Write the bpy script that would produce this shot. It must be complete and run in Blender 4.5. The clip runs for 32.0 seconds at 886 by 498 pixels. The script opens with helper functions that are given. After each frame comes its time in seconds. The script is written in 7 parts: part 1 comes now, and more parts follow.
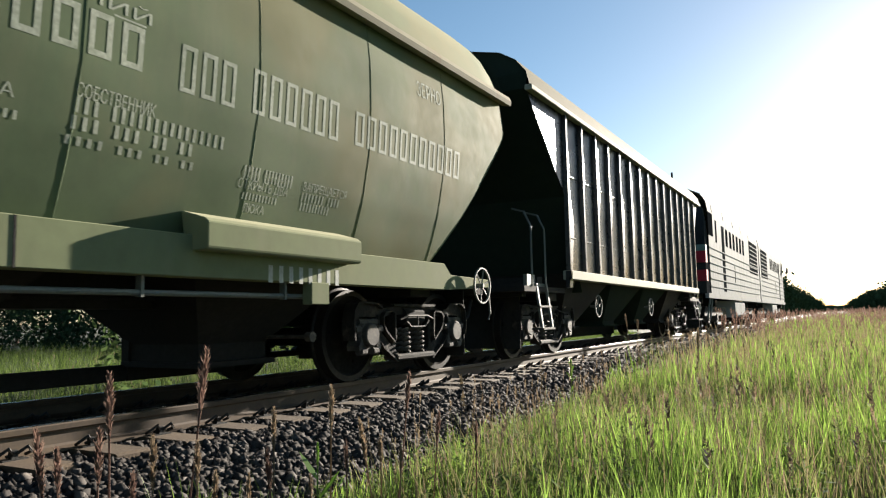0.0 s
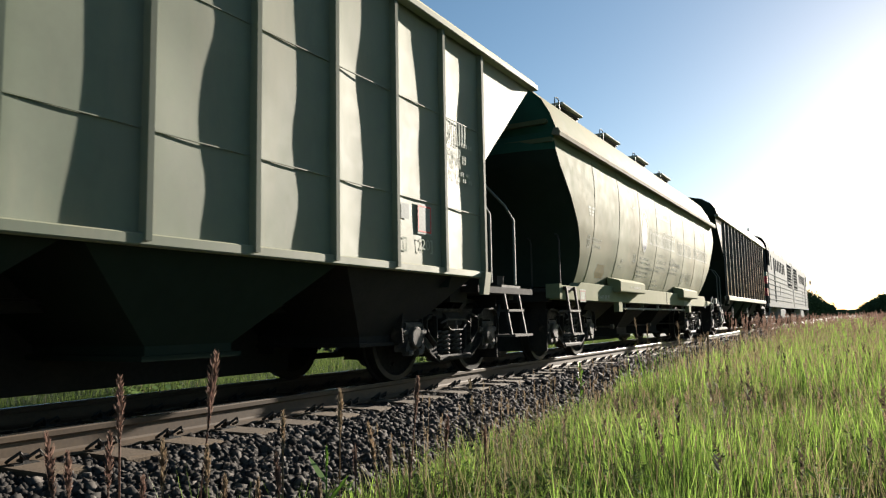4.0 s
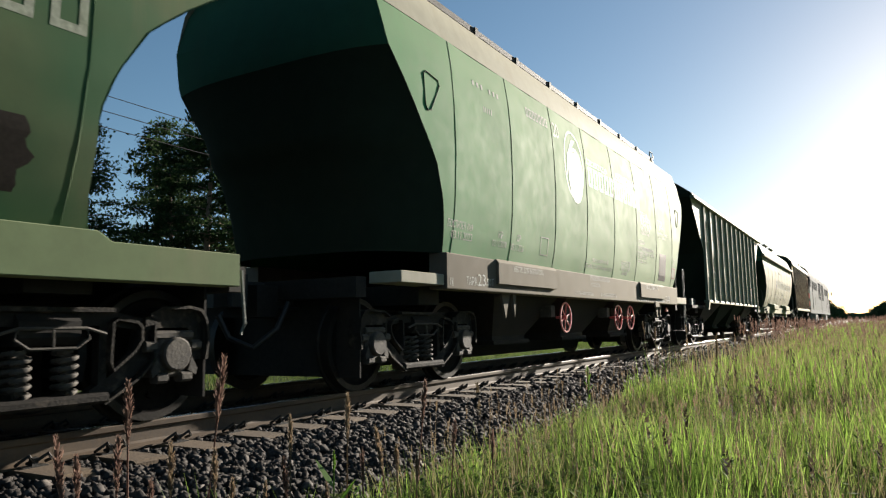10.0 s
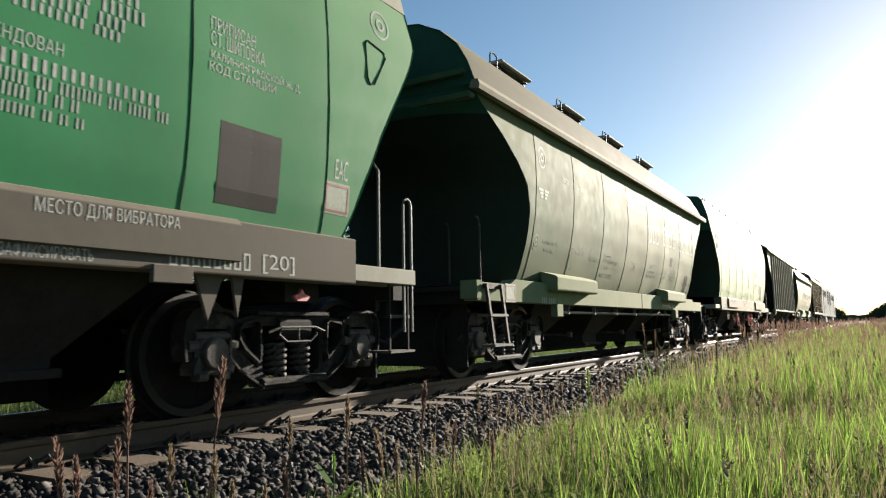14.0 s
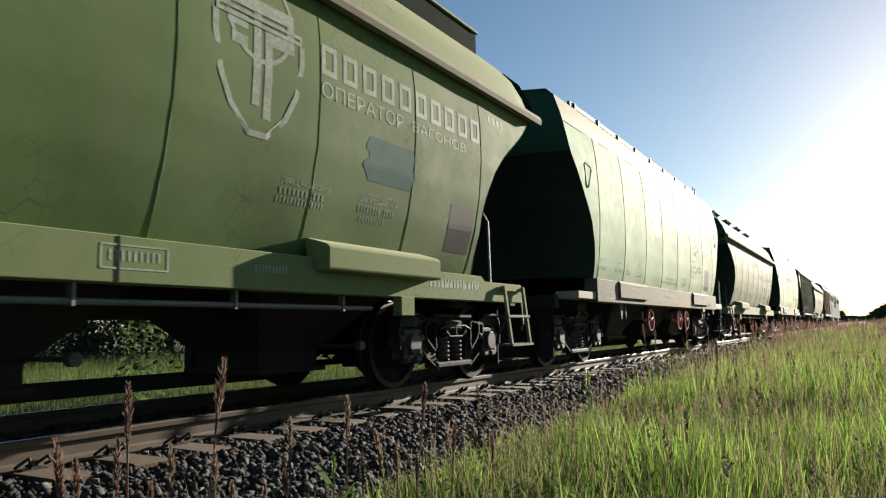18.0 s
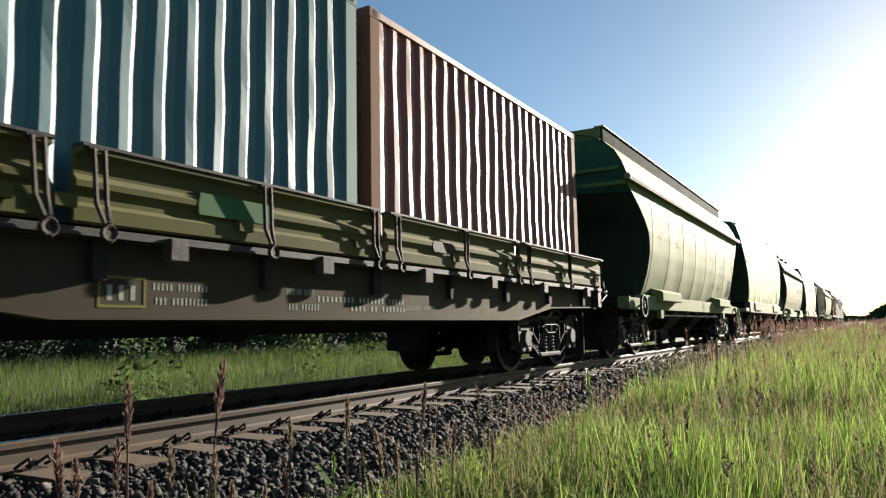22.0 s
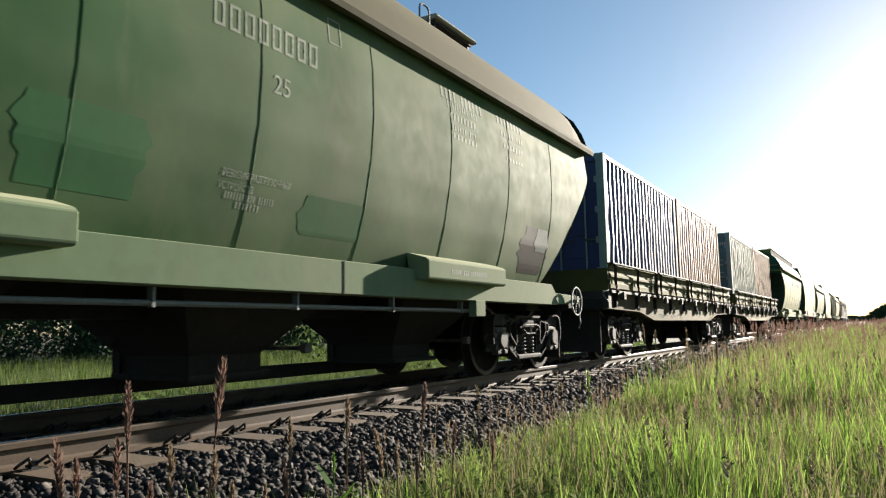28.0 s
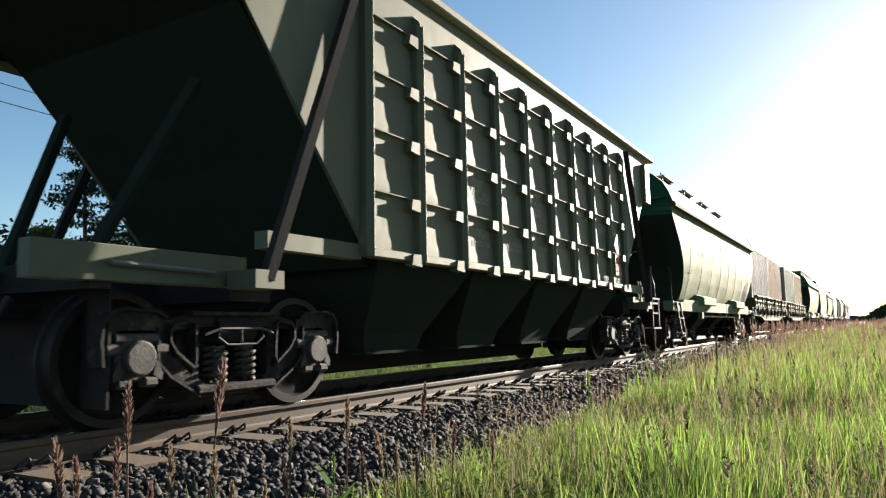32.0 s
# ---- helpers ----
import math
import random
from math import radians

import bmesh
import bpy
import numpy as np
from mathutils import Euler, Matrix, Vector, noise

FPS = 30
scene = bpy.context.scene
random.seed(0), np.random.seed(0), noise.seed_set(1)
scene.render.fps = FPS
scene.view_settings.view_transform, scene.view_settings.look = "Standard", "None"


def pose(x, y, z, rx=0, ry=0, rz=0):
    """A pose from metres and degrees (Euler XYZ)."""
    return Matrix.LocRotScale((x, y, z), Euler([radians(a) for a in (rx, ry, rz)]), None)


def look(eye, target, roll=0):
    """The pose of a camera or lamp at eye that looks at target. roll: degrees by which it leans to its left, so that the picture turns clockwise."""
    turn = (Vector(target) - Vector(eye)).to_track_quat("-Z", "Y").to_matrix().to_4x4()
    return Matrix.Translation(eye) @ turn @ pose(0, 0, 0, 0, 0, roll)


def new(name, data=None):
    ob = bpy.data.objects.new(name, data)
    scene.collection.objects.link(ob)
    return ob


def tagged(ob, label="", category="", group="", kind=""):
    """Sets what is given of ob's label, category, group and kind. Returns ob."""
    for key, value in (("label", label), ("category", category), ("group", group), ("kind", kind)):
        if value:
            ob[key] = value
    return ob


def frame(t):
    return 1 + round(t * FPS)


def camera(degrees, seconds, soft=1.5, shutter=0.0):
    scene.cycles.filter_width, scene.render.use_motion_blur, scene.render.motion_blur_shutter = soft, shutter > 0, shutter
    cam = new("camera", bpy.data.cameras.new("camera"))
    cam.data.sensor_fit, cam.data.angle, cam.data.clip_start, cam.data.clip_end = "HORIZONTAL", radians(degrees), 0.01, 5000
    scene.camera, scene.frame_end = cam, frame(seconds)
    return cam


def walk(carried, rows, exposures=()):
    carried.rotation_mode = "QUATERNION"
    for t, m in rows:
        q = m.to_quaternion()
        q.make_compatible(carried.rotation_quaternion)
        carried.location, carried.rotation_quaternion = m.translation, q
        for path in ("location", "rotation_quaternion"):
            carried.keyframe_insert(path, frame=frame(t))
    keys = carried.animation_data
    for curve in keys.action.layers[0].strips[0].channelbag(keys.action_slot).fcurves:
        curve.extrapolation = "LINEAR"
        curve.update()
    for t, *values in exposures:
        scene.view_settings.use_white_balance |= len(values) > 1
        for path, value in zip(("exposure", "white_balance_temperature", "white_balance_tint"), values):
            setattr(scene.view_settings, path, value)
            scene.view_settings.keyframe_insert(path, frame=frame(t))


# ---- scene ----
# A freight train passes on a straight track; the camera stands beside it and pans a little at first.
RAIL_X = 0.7975          # centre of a rail head from the track's centre
EYE = (5.469, 0.0, 0.655)
YAW = [(0.0, 29.254, 5.483), (0.5, 29.295, 5.516), (1.0, 29.352, 5.567), (1.5, 29.423, 5.646), (2.0, 29.551, 5.685),
       (2.5, 29.623, 5.704), (3.0, 29.682, 5.720), (3.5, 29.780, 5.780), (4.5, 30.140, 5.880), (5.5, 30.462, 5.945),
       (6.0, 30.520, 5.956), (7.0, 30.528, 5.996), (8.0, 30.528, 6.030), (9.0, 30.522, 6.080), (10.0, 30.514, 6.145),
       (11.0, 30.511, 6.200), (12.0, 30.511, 6.240), (14.0, 30.512, 6.280), (16.5, 30.512, 6.335), (24.0, 30.512, 6.335),
       (32.0, 30.512, 6.335)]


def aim(yaw, pitch, roll=-1.07):
    """A pose at the eye: yaw to the left of the track's line, pitch upwards."""
    a, b = radians(yaw), radians(pitch)
    way = Vector((-math.sin(a) * math.cos(b), math.cos(a) * math.cos(b), math.sin(b)))
    return look(EYE, Vector(EYE) + way * 10, roll)


cam = camera(63.48, 32.0, soft=1.2, shutter=0.1)
walk(cam, [(t, aim(a, b)) for t, a, b in YAW], 
     exposures=[(t, 1.68 + e, 6850, 12) for t, e in ((0.0, 0.25), (1.0, 0.02), (2.5, -0.12), (3.5, 0.0), (6.0, 0.04), (7.0, 0.26), (8.0, 0.08),
                                                     (9.0, -0.24), (10.0, -0.18), (12.0, -0.08), (13.5, -0.03), (14.0, 0.10), (17.0, -0.30), (18.0, -0.20),
                                                     (19.0, 0.0), (20.0, 0.06), (22.0, 0.05), (24.0, -0.04), (28.0, 0.12), (29.5, -0.10), (30.0, 0.02), (31.0, 0.32),
                                                     (32.0, 0.38))])


def travel(t):
    """How far the train has come along the track, 0 at 20 s."""
    return 4.5893 * (t - 20) + 0.02012 * (t - 20) ** 2


# ---- light ----
SUN_SIDE, SUN_HEIGHT = 9.5, 13.5      # degrees to the right of the track's line, above the horizon
world = bpy.data.worlds.new("sky")
scene.world = world
world.use_nodes = True
wn = world.node_tree
sky = wn.nodes.new("ShaderNodeTexSky")
sky.sky_type, sky.sun_disc = "NISHITA", False
sky.sun_elevation, sky.sun_rotation = radians(SUN_HEIGHT), radians(SUN_SIDE)
sky.air_density, sky.dust_density, sky.ozone_density = 0.85, 0.32, 2.2
tone = wn.nodes.new("ShaderNodeHueSaturation")
tone.inputs["Hue"].default_value, tone.inputs["Saturation"].default_value = 0.49, 1.08
wn.links.new(sky.outputs[0], tone.inputs["Color"])
wn.links.new(tone.outputs[0], wn.nodes["Background"].inputs[0])
wn.nodes["Background"].inputs[1].default_value = 0.044
sun = new("sun", bpy.data.lights.new("sun", "SUN"))
sun.data.energy, sun.data.angle, sun.data.color = 5.0, radians(0.5), (1.0, 0.95, 0.86)
a, b = radians(SUN_SIDE), radians(SUN_HEIGHT)
sun.matrix_world = look((math.sin(a) * math.cos(b) * 50, math.cos(a) * math.cos(b) * 50, math.sin(b) * 50), (0, 0, 0))


# ---- materials ----
def node(tree, kind, **values):
    n = tree.nodes.new(kind)
    for k, v in values.items():
        if k in n.inputs:
            n.inputs[k].default_value = v
    return n


def ramp(tree, source, stops):
    r = tree.nodes.new("ShaderNodeValToRGB")
    while len(r.color_ramp.elements) < len(stops):
        r.color_ramp.elements.new(0.5)
    for e, (p, c) in zip(r.color_ramp.elements, stops):
        e.position, e.color = p, (*c, 1) if len(c) == 3 else c
    tree.links.new(source, r.inputs[0])
    return r.outputs[0]


def mix(tree, fac, one, two, kind="MIX"):
    m = tree.nodes.new("ShaderNodeMix")
    m.data_type, m.blend_type = "RGBA", kind
    for slot, v in ((0, fac), (6, one), (7, two)):
        if isinstance(v, (int, float)):
            m.inputs[slot].default_value = v
        elif isinstance(v, tuple):
            m.inputs[slot].default_value = (*v, 1)
        else:
            tree.links.new(v, m.inputs[slot])
    return m.outputs[2]


def material(name, colour, rough=0.6, metal=0.0, vary=0.25, grain=30.0, stain=None, stain_at=(0.55, 0.8), stain_scale=(1.2, 1.2, 1.2),
             bump=0.15, bump_scale=60.0, island=0.0, objects=0.0, coat=0.0, leaf=None, cracks=None, second=None, shine=0.5, dust=0.0):
    """A surface: a base colour with fine grain, larger stains of a second colour, fine relief and, where asked, a change from piece to piece."""
    m = bpy.data.materials.new(name)
    m.use_nodes = True
    t = m.node_tree
    if leaf:
        colour, leaf = tuple(0.78 * k for k in colour), tuple(0.78 * k for k in leaf)
    p = t.nodes["Principled BSDF"]
    where = t.nodes.new("ShaderNodeTexCoord").outputs["Object"]
    fine = node(t, "ShaderNodeTexNoise", Scale=grain, Detail=4.0, Roughness=0.6)
    t.links.new(where, fine.inputs["Vector"])
    dark = tuple(c * (1 - vary) for c in colour)
    light = tuple(min(1, c * (1 + vary)) for c in colour)
    out = ramp(t, fine.outputs["Fac"], [(0.3, dark), (0.7, light)])
    if second:
        broad = node(t, "ShaderNodeTexNoise", Scale=0.9, Detail=3.0)
        t.links.new(where, broad.inputs["Vector"])
        out = mix(t, ramp(t, broad.outputs["Fac"], [(0.42, (0, 0, 0)), (0.62, (1, 1, 1))]), out, second)
    if stain:
        shift = t.nodes.new("ShaderNodeMapping")
        shift.inputs["Scale"].default_value = stain_scale
        t.links.new(where, shift.inputs["Vector"])
        big = node(t, "ShaderNodeTexNoise", Scale=1.0, Detail=6.0, Roughness=0.65)
        t.links.new(shift.outputs[0], big.inputs["Vector"])
        out = mix(t, ramp(t, big.outputs["Fac"], [(stain_at[0], (0, 0, 0)), (stain_at[1], (1, 1, 1))]), out, stain)
    if cracks:
        cell = t.nodes.new("ShaderNodeTexVoronoi")
        cell.feature = "DISTANCE_TO_EDGE"
        cell.inputs["Scale"].default_value = 7.0
        cell.inputs["Randomness"].default_value = 1.0
        t.links.new(where, cell.inputs["Vector"])
        patch = node(t, "ShaderNodeTexNoise", Scale=0.8, Detail=2.0)
        t.links.new(where, patch.inputs["Vector"])
        line = ramp(t, cell.outputs[0], [(0.0, (1, 1, 1)), (0.020, (0, 0, 0))])
        line = mix(t, 1.0, line, ramp(t, patch.outputs["Fac"], [(0.46, (0, 0, 0)), (0.56, (1, 1, 1))]), "MULTIPLY")
        out = mix(t, line, out, cracks)
    if island or objects:
        if island:
            chance = t.nodes.new("ShaderNodeNewGeometry").outputs["Random Per Island"]
        else:
            chance = t.nodes.new("ShaderNodeObjectInfo").outputs["Random"]
        k = island or objects
        out = mix(t, 1.0, out, ramp(t, chance, [(0.0, (1 - k,) * 3), (1.0, (1.0,) * 3)]), "MULTIPLY")
    if leaf:
        chance = t.nodes.new("ShaderNodeNewGeometry").outputs["Random Per Island"]
        out = mix(t, ramp(t, chance, [(0.0, (0, 0, 0)), (1.0, (1, 1, 1))]), out, leaf)
    t.links.new(out, p.inputs["Base Color"])
    r = t.nodes.new("ShaderNodeMapRange")
    r.inputs["To Min"].default_value, r.inputs["To Max"].default_value = max(0.05, rough - 0.1), min(1, rough + 0.12)
    t.links.new(fine.outputs["Fac"], r.inputs["Value"])
    t.links.new(r.outputs[0], p.inputs["Roughness"])
    p.inputs["Metallic"].default_value = metal
    p.inputs["Coat Weight"].default_value = coat
    p.inputs["Specular IOR Level"].default_value = shine
    p.inputs["Sheen Weight"].default_value, p.inputs["Sheen Roughness"].default_value = dust, 0.5
    p.inputs["Sheen Tint"].default_value = (0.95, 0.86, 0.62, 1)
    if bump:
        rel = node(t, "ShaderNodeTexNoise", Scale=bump_scale, Detail=3.0)
        t.links.new(where, rel.inputs["Vector"])
        bn = node(t, "ShaderNodeBump", Strength=bump, Distance=0.01)
        t.links.new(rel.outputs["Fac"], bn.inputs["Height"])
        t.links.new(bn.outputs[0], p.inputs["Normal"])
    if leaf:
        thin = t.nodes.new("ShaderNodeBsdfTranslucent")
        t.links.new(out, thin.inputs["Color"])
        both = t.nodes.new("ShaderNodeMixShader")
        both.inputs[0].default_value = 0.5
        t.links.new(p.outputs[0], both.inputs[1])
        t.links.new(thin.outputs[0], both.inputs[2])
        t.links.new(both.outputs[0], t.nodes["Material Output"].inputs["Surface"])
    return m


def paint(name, colour, dirt, rough=0.4, cracks=None, second=None, at=(0.52, 0.85), vary=0.1, dust=0.16, shine=0.07):
    """Old wagon paint: faded, streaked downwards with dirt, under a thin film of dust."""
    colour, dirt, cracks, second = (tuple(0.88 * k for k in c) if c else None for c in (colour, dirt, cracks, second))
    return material(name, colour, min(0.9, rough + 0.20), 0.0, vary, 5.0, dirt, at, (2.2, 2.2, 0.5), 0.05, 9.0, cracks=cracks, second=second, shine=shine, dust=dust)


OLIVE = paint("faded_olive_paint", (0.083, 0.118, 0.064), (0.120, 0.138, 0.080), 0.55, second=(0.118, 0.122, 0.060))
OLIVE_B = paint("faded_sage_paint", (0.072, 0.112, 0.055), (0.115, 0.126, 0.070), 0.55, second=(0.034, 0.102, 0.048))
OLIVE_C = paint("cracked_green_paint", (0.092, 0.150, 0.052), (0.118, 0.152, 0.064), 0.55, cracks=(0.02, 0.035, 0.014))
OLIVE_D = paint("patched_green_paint", (0.070, 0.122, 0.058), (0.115, 0.136, 0.078), 0.52, second=(0.028, 0.092, 0.034))
OLIVE_SILL = paint("dusty_olive_beam", (0.150, 0.175, 0.098), (0.19, 0.19, 0.12), 0.65, dust=0.15)
SAGE_SILL = paint("dusty_sage_beam", (0.140, 0.185, 0.100), (0.19, 0.20, 0.12), 0.65, dust=0.15)
CRACKED_SILL = paint("dusty_cracked_beam", (0.150, 0.195, 0.085), (0.18, 0.20, 0.10), 0.65, cracks=(0.04, 0.055, 0.02), dust=0.15)
PATCHED_SILL = paint("dusty_patched_beam", (0.125, 0.180, 0.105), (0.18, 0.20, 0.13), 0.62, dust=0.15)
EMERALD = paint("fresh_green_paint", (0.014, 0.195, 0.076), (0.045, 0.20, 0.088), 0.55, vary=0.06, at=(0.6, 0.95), dust=0.27, shine=0.08)
# End paints: body green darkened, with the ends' shade put into the colour.
END_GREEN = paint("shaded_green_upper_end", (0.022, 0.082, 0.052), (0.030, 0.075, 0.048), 0.6, dust=0.0)
SHADE_GREEN = paint("shade_dark_green_plate", (0.020, 0.030, 0.022), (0.028, 0.032, 0.024), 0.8, dust=0.0, shine=0.02)
TEAL_PATCH = paint("teal_overpaint", (0.04, 0.11, 0.10), (0.07, 0.13, 0.11), 0.6)
GREY_SILL = paint("grey_brown_sill_paint", (0.105, 0.092, 0.078), (0.14, 0.125, 0.10), 0.6)
TEAL_RIB = paint("dusty_dark_green_paint", (0.098, 0.128, 0.090), (0.155, 0.155, 0.108), 0.42, dust=0.36, shine=0.3)
WAFFLE = paint("army_green_paint", (0.086, 0.096, 0.060), (0.118, 0.112, 0.075), 0.45, dust=0.22, shine=0.2)
BLACK_RIB = paint("soot_brown_paint", (0.020, 0.020, 0.022), (0.045, 0.043, 0.042), 0.08, dust=0.0, shine=0.28)
ROOF = paint("dusty_roof_paint", (0.075, 0.072, 0.044), (0.10, 0.080, 0.050), 0.6, dust=0.06)
PALE_ROOF = paint("pale_roof_paint", (0.27, 0.27, 0.22), (0.20, 0.18, 0.135), 0.5)
RUST_TRIM = paint("rust_streaked_trim", (0.17, 0.165, 0.12), (0.13, 0.07, 0.04), 0.6, at=(0.5, 0.7))
FLAT_GREEN = paint("mud_olive_board_paint", (0.078, 0.078, 0.026), (0.085, 0.062, 0.036), 0.6, second=(0.056, 0.060, 0.026))
# Beam brown, darkened further to stand for the drop sides' shadow.
FLAT_SILL = paint("dusty_shaded_beam_paint", (0.042, 0.034, 0.024), (0.026, 0.022, 0.018), 0.6)
PATCH_GREEN = paint("touch_up_green", (0.030, 0.112, 0.044), (0.055, 0.115, 0.055), 0.5)
DARK_STEEL = material("grimy_steel", (0.020, 0.019, 0.017), 0.7, 0.0, 0.35, 40.0, (0.06, 0.05, 0.038), (0.52, 0.8), bump=0.3, shine=0.3)
STRAP = material("rusty_dark_strap", (0.028, 0.020, 0.015), 0.75, 0.0, 0.3, 40.0, (0.07, 0.042, 0.028), (0.55, 0.8), (8, 8, 8), bump=0.3, shine=0.2)
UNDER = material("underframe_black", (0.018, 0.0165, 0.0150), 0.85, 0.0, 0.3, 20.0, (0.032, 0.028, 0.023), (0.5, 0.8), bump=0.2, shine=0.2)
FRAME_STEEL = material("oily_cast_steel", (0.020, 0.018, 0.016), 0.7, 0.0, 0.35, 30.0, (0.085, 0.072, 0.056), (0.52, 0.74), (7, 7, 7), bump=0.4, shine=0.1)
DUSTY_STEEL = material("dust_coated_cast_steel", (0.080, 0.070, 0.058), 0.75, 0.0, 0.3, 35.0, (0.03, 0.027, 0.024), (0.42, 0.66), (6, 6, 6), bump=0.35, shine=0.3)
TREAD = material("worn_wheel_rim", (0.014, 0.012, 0.010), 0.5, 0.2, 0.2, 50.0, (0.045, 0.034, 0.024), (0.55, 0.8), (5, 5, 5), shine=0.2)
WHEEL_DISC = material("brown_wheel_disc", (0.013, 0.0115, 0.010), 0.85, 0.0, 0.3, 25.0, (0.030, 0.025, 0.020), (0.56, 0.8), (4, 4, 4), shine=0.05)
RUST_RAIL = material("rusty_rail_side", (0.060, 0.038, 0.021), 0.75, 0.1, 0.25, 40.0, (0.125, 0.086, 0.050), (0.45, 0.75), (3, 0.8, 3), bump=0.08)
BRIGHT_RAIL = material("polished_rail_top", (0.55, 0.53, 0.50), 0.22, 1.0, 0.1, 60.0, (0.35, 0.28, 0.2), (0.6, 0.9), (8, 0.6, 8), bump=0.05)
SLEEPER = material("dusty_brown_sleeper", (0.105, 0.070, 0.039), 0.85, 0.0, 0.25, 25.0, (0.07, 0.048, 0.029), (0.45, 0.75), (1, 6, 6), bump=0.4, objects=0.25)
# Pale blotches of lighter stone, raised so they also paint in sunlit glints.
STONE = material("dark_crushed_granite", (0.058, 0.051, 0.046), 0.9, 0.0, 0.45, 20.0, (0.20, 0.178, 0.155), (0.57, 0.72), (9, 9, 9), bump=0.3, island=0.75, shine=0.2)
BED = material("ballast_bed", (0.03, 0.029, 0.029), 0.95, 0.0, 0.7, 22.0, (0.065, 0.06, 0.056), (0.5, 0.7), (14, 14, 14), bump=1.0, bump_scale=18.0)
SOIL = material("grassy_soil", (0.024, 0.034, 0.013), 0.95, 0.0, 0.4, 3.0, (0.05, 0.058, 0.022), (0.45, 0.7), (0.2, 0.2, 0.2), bump=0.5)
WHITE = material("stencil_white", (0.36, 0.37, 0.34), 0.6, 0.0, 0.18, 30.0, (0.22, 0.24, 0.19), (0.55, 0.8), (4, 4, 4), bump=0.05, shine=0.06)
DULL_WHITE = material("worn_stencil", (0.28, 0.30, 0.24), 0.65, 0.0, 0.25, 30.0, (0.15, 0.18, 0.12), (0.5, 0.78), (5, 5, 5), bump=0.05, shine=0.06)
VIOLET = material("grey_violet_disc", (0.10, 0.11, 0.17), 0.45, 0.0, 0.1, shine=0.06)
RED = material("red_handwheel_paint", (0.55, 0.10, 0.10), 0.45, 0.0, 0.15, bump=0.05)
SIGN_RED = material("sign_red", (0.50, 0.05, 0.04), 0.5, 0.0, 0.15, shine=0.06)
SIGN_PINK = material("faded_pink_paint", (0.26, 0.11, 0.09), 0.6, 0.0, 0.15, shine=0.06)
BROWN_PATCH = material("brown_primer_patch", (0.024, 0.020, 0.017), 0.6, 0.0, 0.2, bump=0.05, shine=0.06)
YELLOW_PATCH = material("ochre_patch", (0.13, 0.11, 0.03), 0.6, 0.0, 0.2, bump=0.05, shine=0.06)
GREY_PATCH = material("grey_overpaint", (0.17, 0.19, 0.17), 0.5, 0.0, 0.2, bump=0.05, shine=0.06)
GRAB = material("worn_grab_rail", (0.10, 0.11, 0.095), 0.6, 0.1, 0.2)
RED_BOX = paint("brick_red_container_paint", (0.215, 0.048, 0.038), (0.24, 0.12, 0.09), 0.28, at=(0.55, 0.85), dust=0.3, shine=0.45)
MAROON_BOX = paint("maroon_container_paint", (0.21, 0.052, 0.042), (0.22, 0.11, 0.08), 0.28, at=(0.55, 0.85), dust=0.3, shine=0.45)
TEAL_BOX = paint("teal_container_paint", (0.035, 0.125, 0.145), (0.10, 0.16, 0.17), 0.35, at=(0.6, 0.9), dust=0.3, shine=0.45)
BLUE_BOX = paint("navy_container_paint", (0.018, 0.035, 0.13), (0.10, 0.12, 0.17), 0.35, at=(0.6, 0.9), dust=0.3, shine=0.45)
BOX_POST = paint("rusted_corner_post", (0.17, 0.078, 0.050), (0.14, 0.06, 0.035), 0.6, at=(0.45, 0.7))
TEAL_POST = paint("grey_teal_post", (0.20, 0.29, 0.28), (0.16, 0.17, 0.15), 0.5)
LOCO_SIDE = paint("silver_grey_loco_paint", (0.36, 0.36, 0.35), (0.22, 0.215, 0.20), 0.6, dust=0.0, shine=0.01)
LOCO_DARK = paint("dark_loco_end", (0.03, 0.033, 0.036), (0.055, 0.055, 0.052), 0.7, dust=0.0, shine=0.0)
LOCO_RED = paint("red_loco_band", (0.42, 0.02, 0.05), (0.25, 0.05, 0.05), 0.4)
LOCO_TEAL = paint("pale_teal_band", (0.14, 0.24, 0.24), (0.18, 0.22, 0.21), 0.4)
GLASS = material("dusty_cab_glass", (0.012, 0.014, 0.016), 0.9, 0.0, 0.1, bump=0, shine=0.0)
RUBBER = material("black_brake_hose", (0.018, 0.018, 0.018), 0.6, 0.0, 0.2)
BARK = material("pine_bark", (0.11, 0.075, 0.05), 0.9, 0.0, 0.3, 8.0, bump=0.6, bump_scale=12.0)
NEEDLES = material("pine_needles", (0.022, 0.045, 0.02), 0.6, 0.0, 0.3, bump=0, leaf=(0.05, 0.085, 0.03), shine=0.05)
LEAVES = material("broad_leaves", (0.040, 0.070, 0.028), 0.8, 0.0, 0.3, bump=0, leaf=(0.10, 0.15, 0.05), shine=0.0)
FAR_LEAVES = material("far_wood_leaves", (0.045, 0.075, 0.036), 0.8, 0.0, 0.3, bump=0, island=0.5, shine=0.0)
GRASS = material("meadow_grass", (0.022, 0.055, 0.010), 0.45, 0.0, 0.25, 3.0, bump=0, leaf=(0.41, 0.62, 0.12), shine=0.25)
VERGE = material("dark_verge_grass", (0.018, 0.042, 0.010), 0.6, 0.0, 0.25, 3.0, bump=0, leaf=(0.19, 0.27, 0.06), shine=0.2)
STRAW = material("dry_straw_blades", (0.23, 0.20, 0.085), 0.7, 0.0, 0.25, 3.0, bump=0, leaf=(0.34, 0.31, 0.16), shine=0.15)
DRY = material("dry_seed_heads", (0.20, 0.135, 0.085), 0.8, 0.0, 0.3, 20.0, bump=0, leaf=(0.34, 0.26, 0.17))
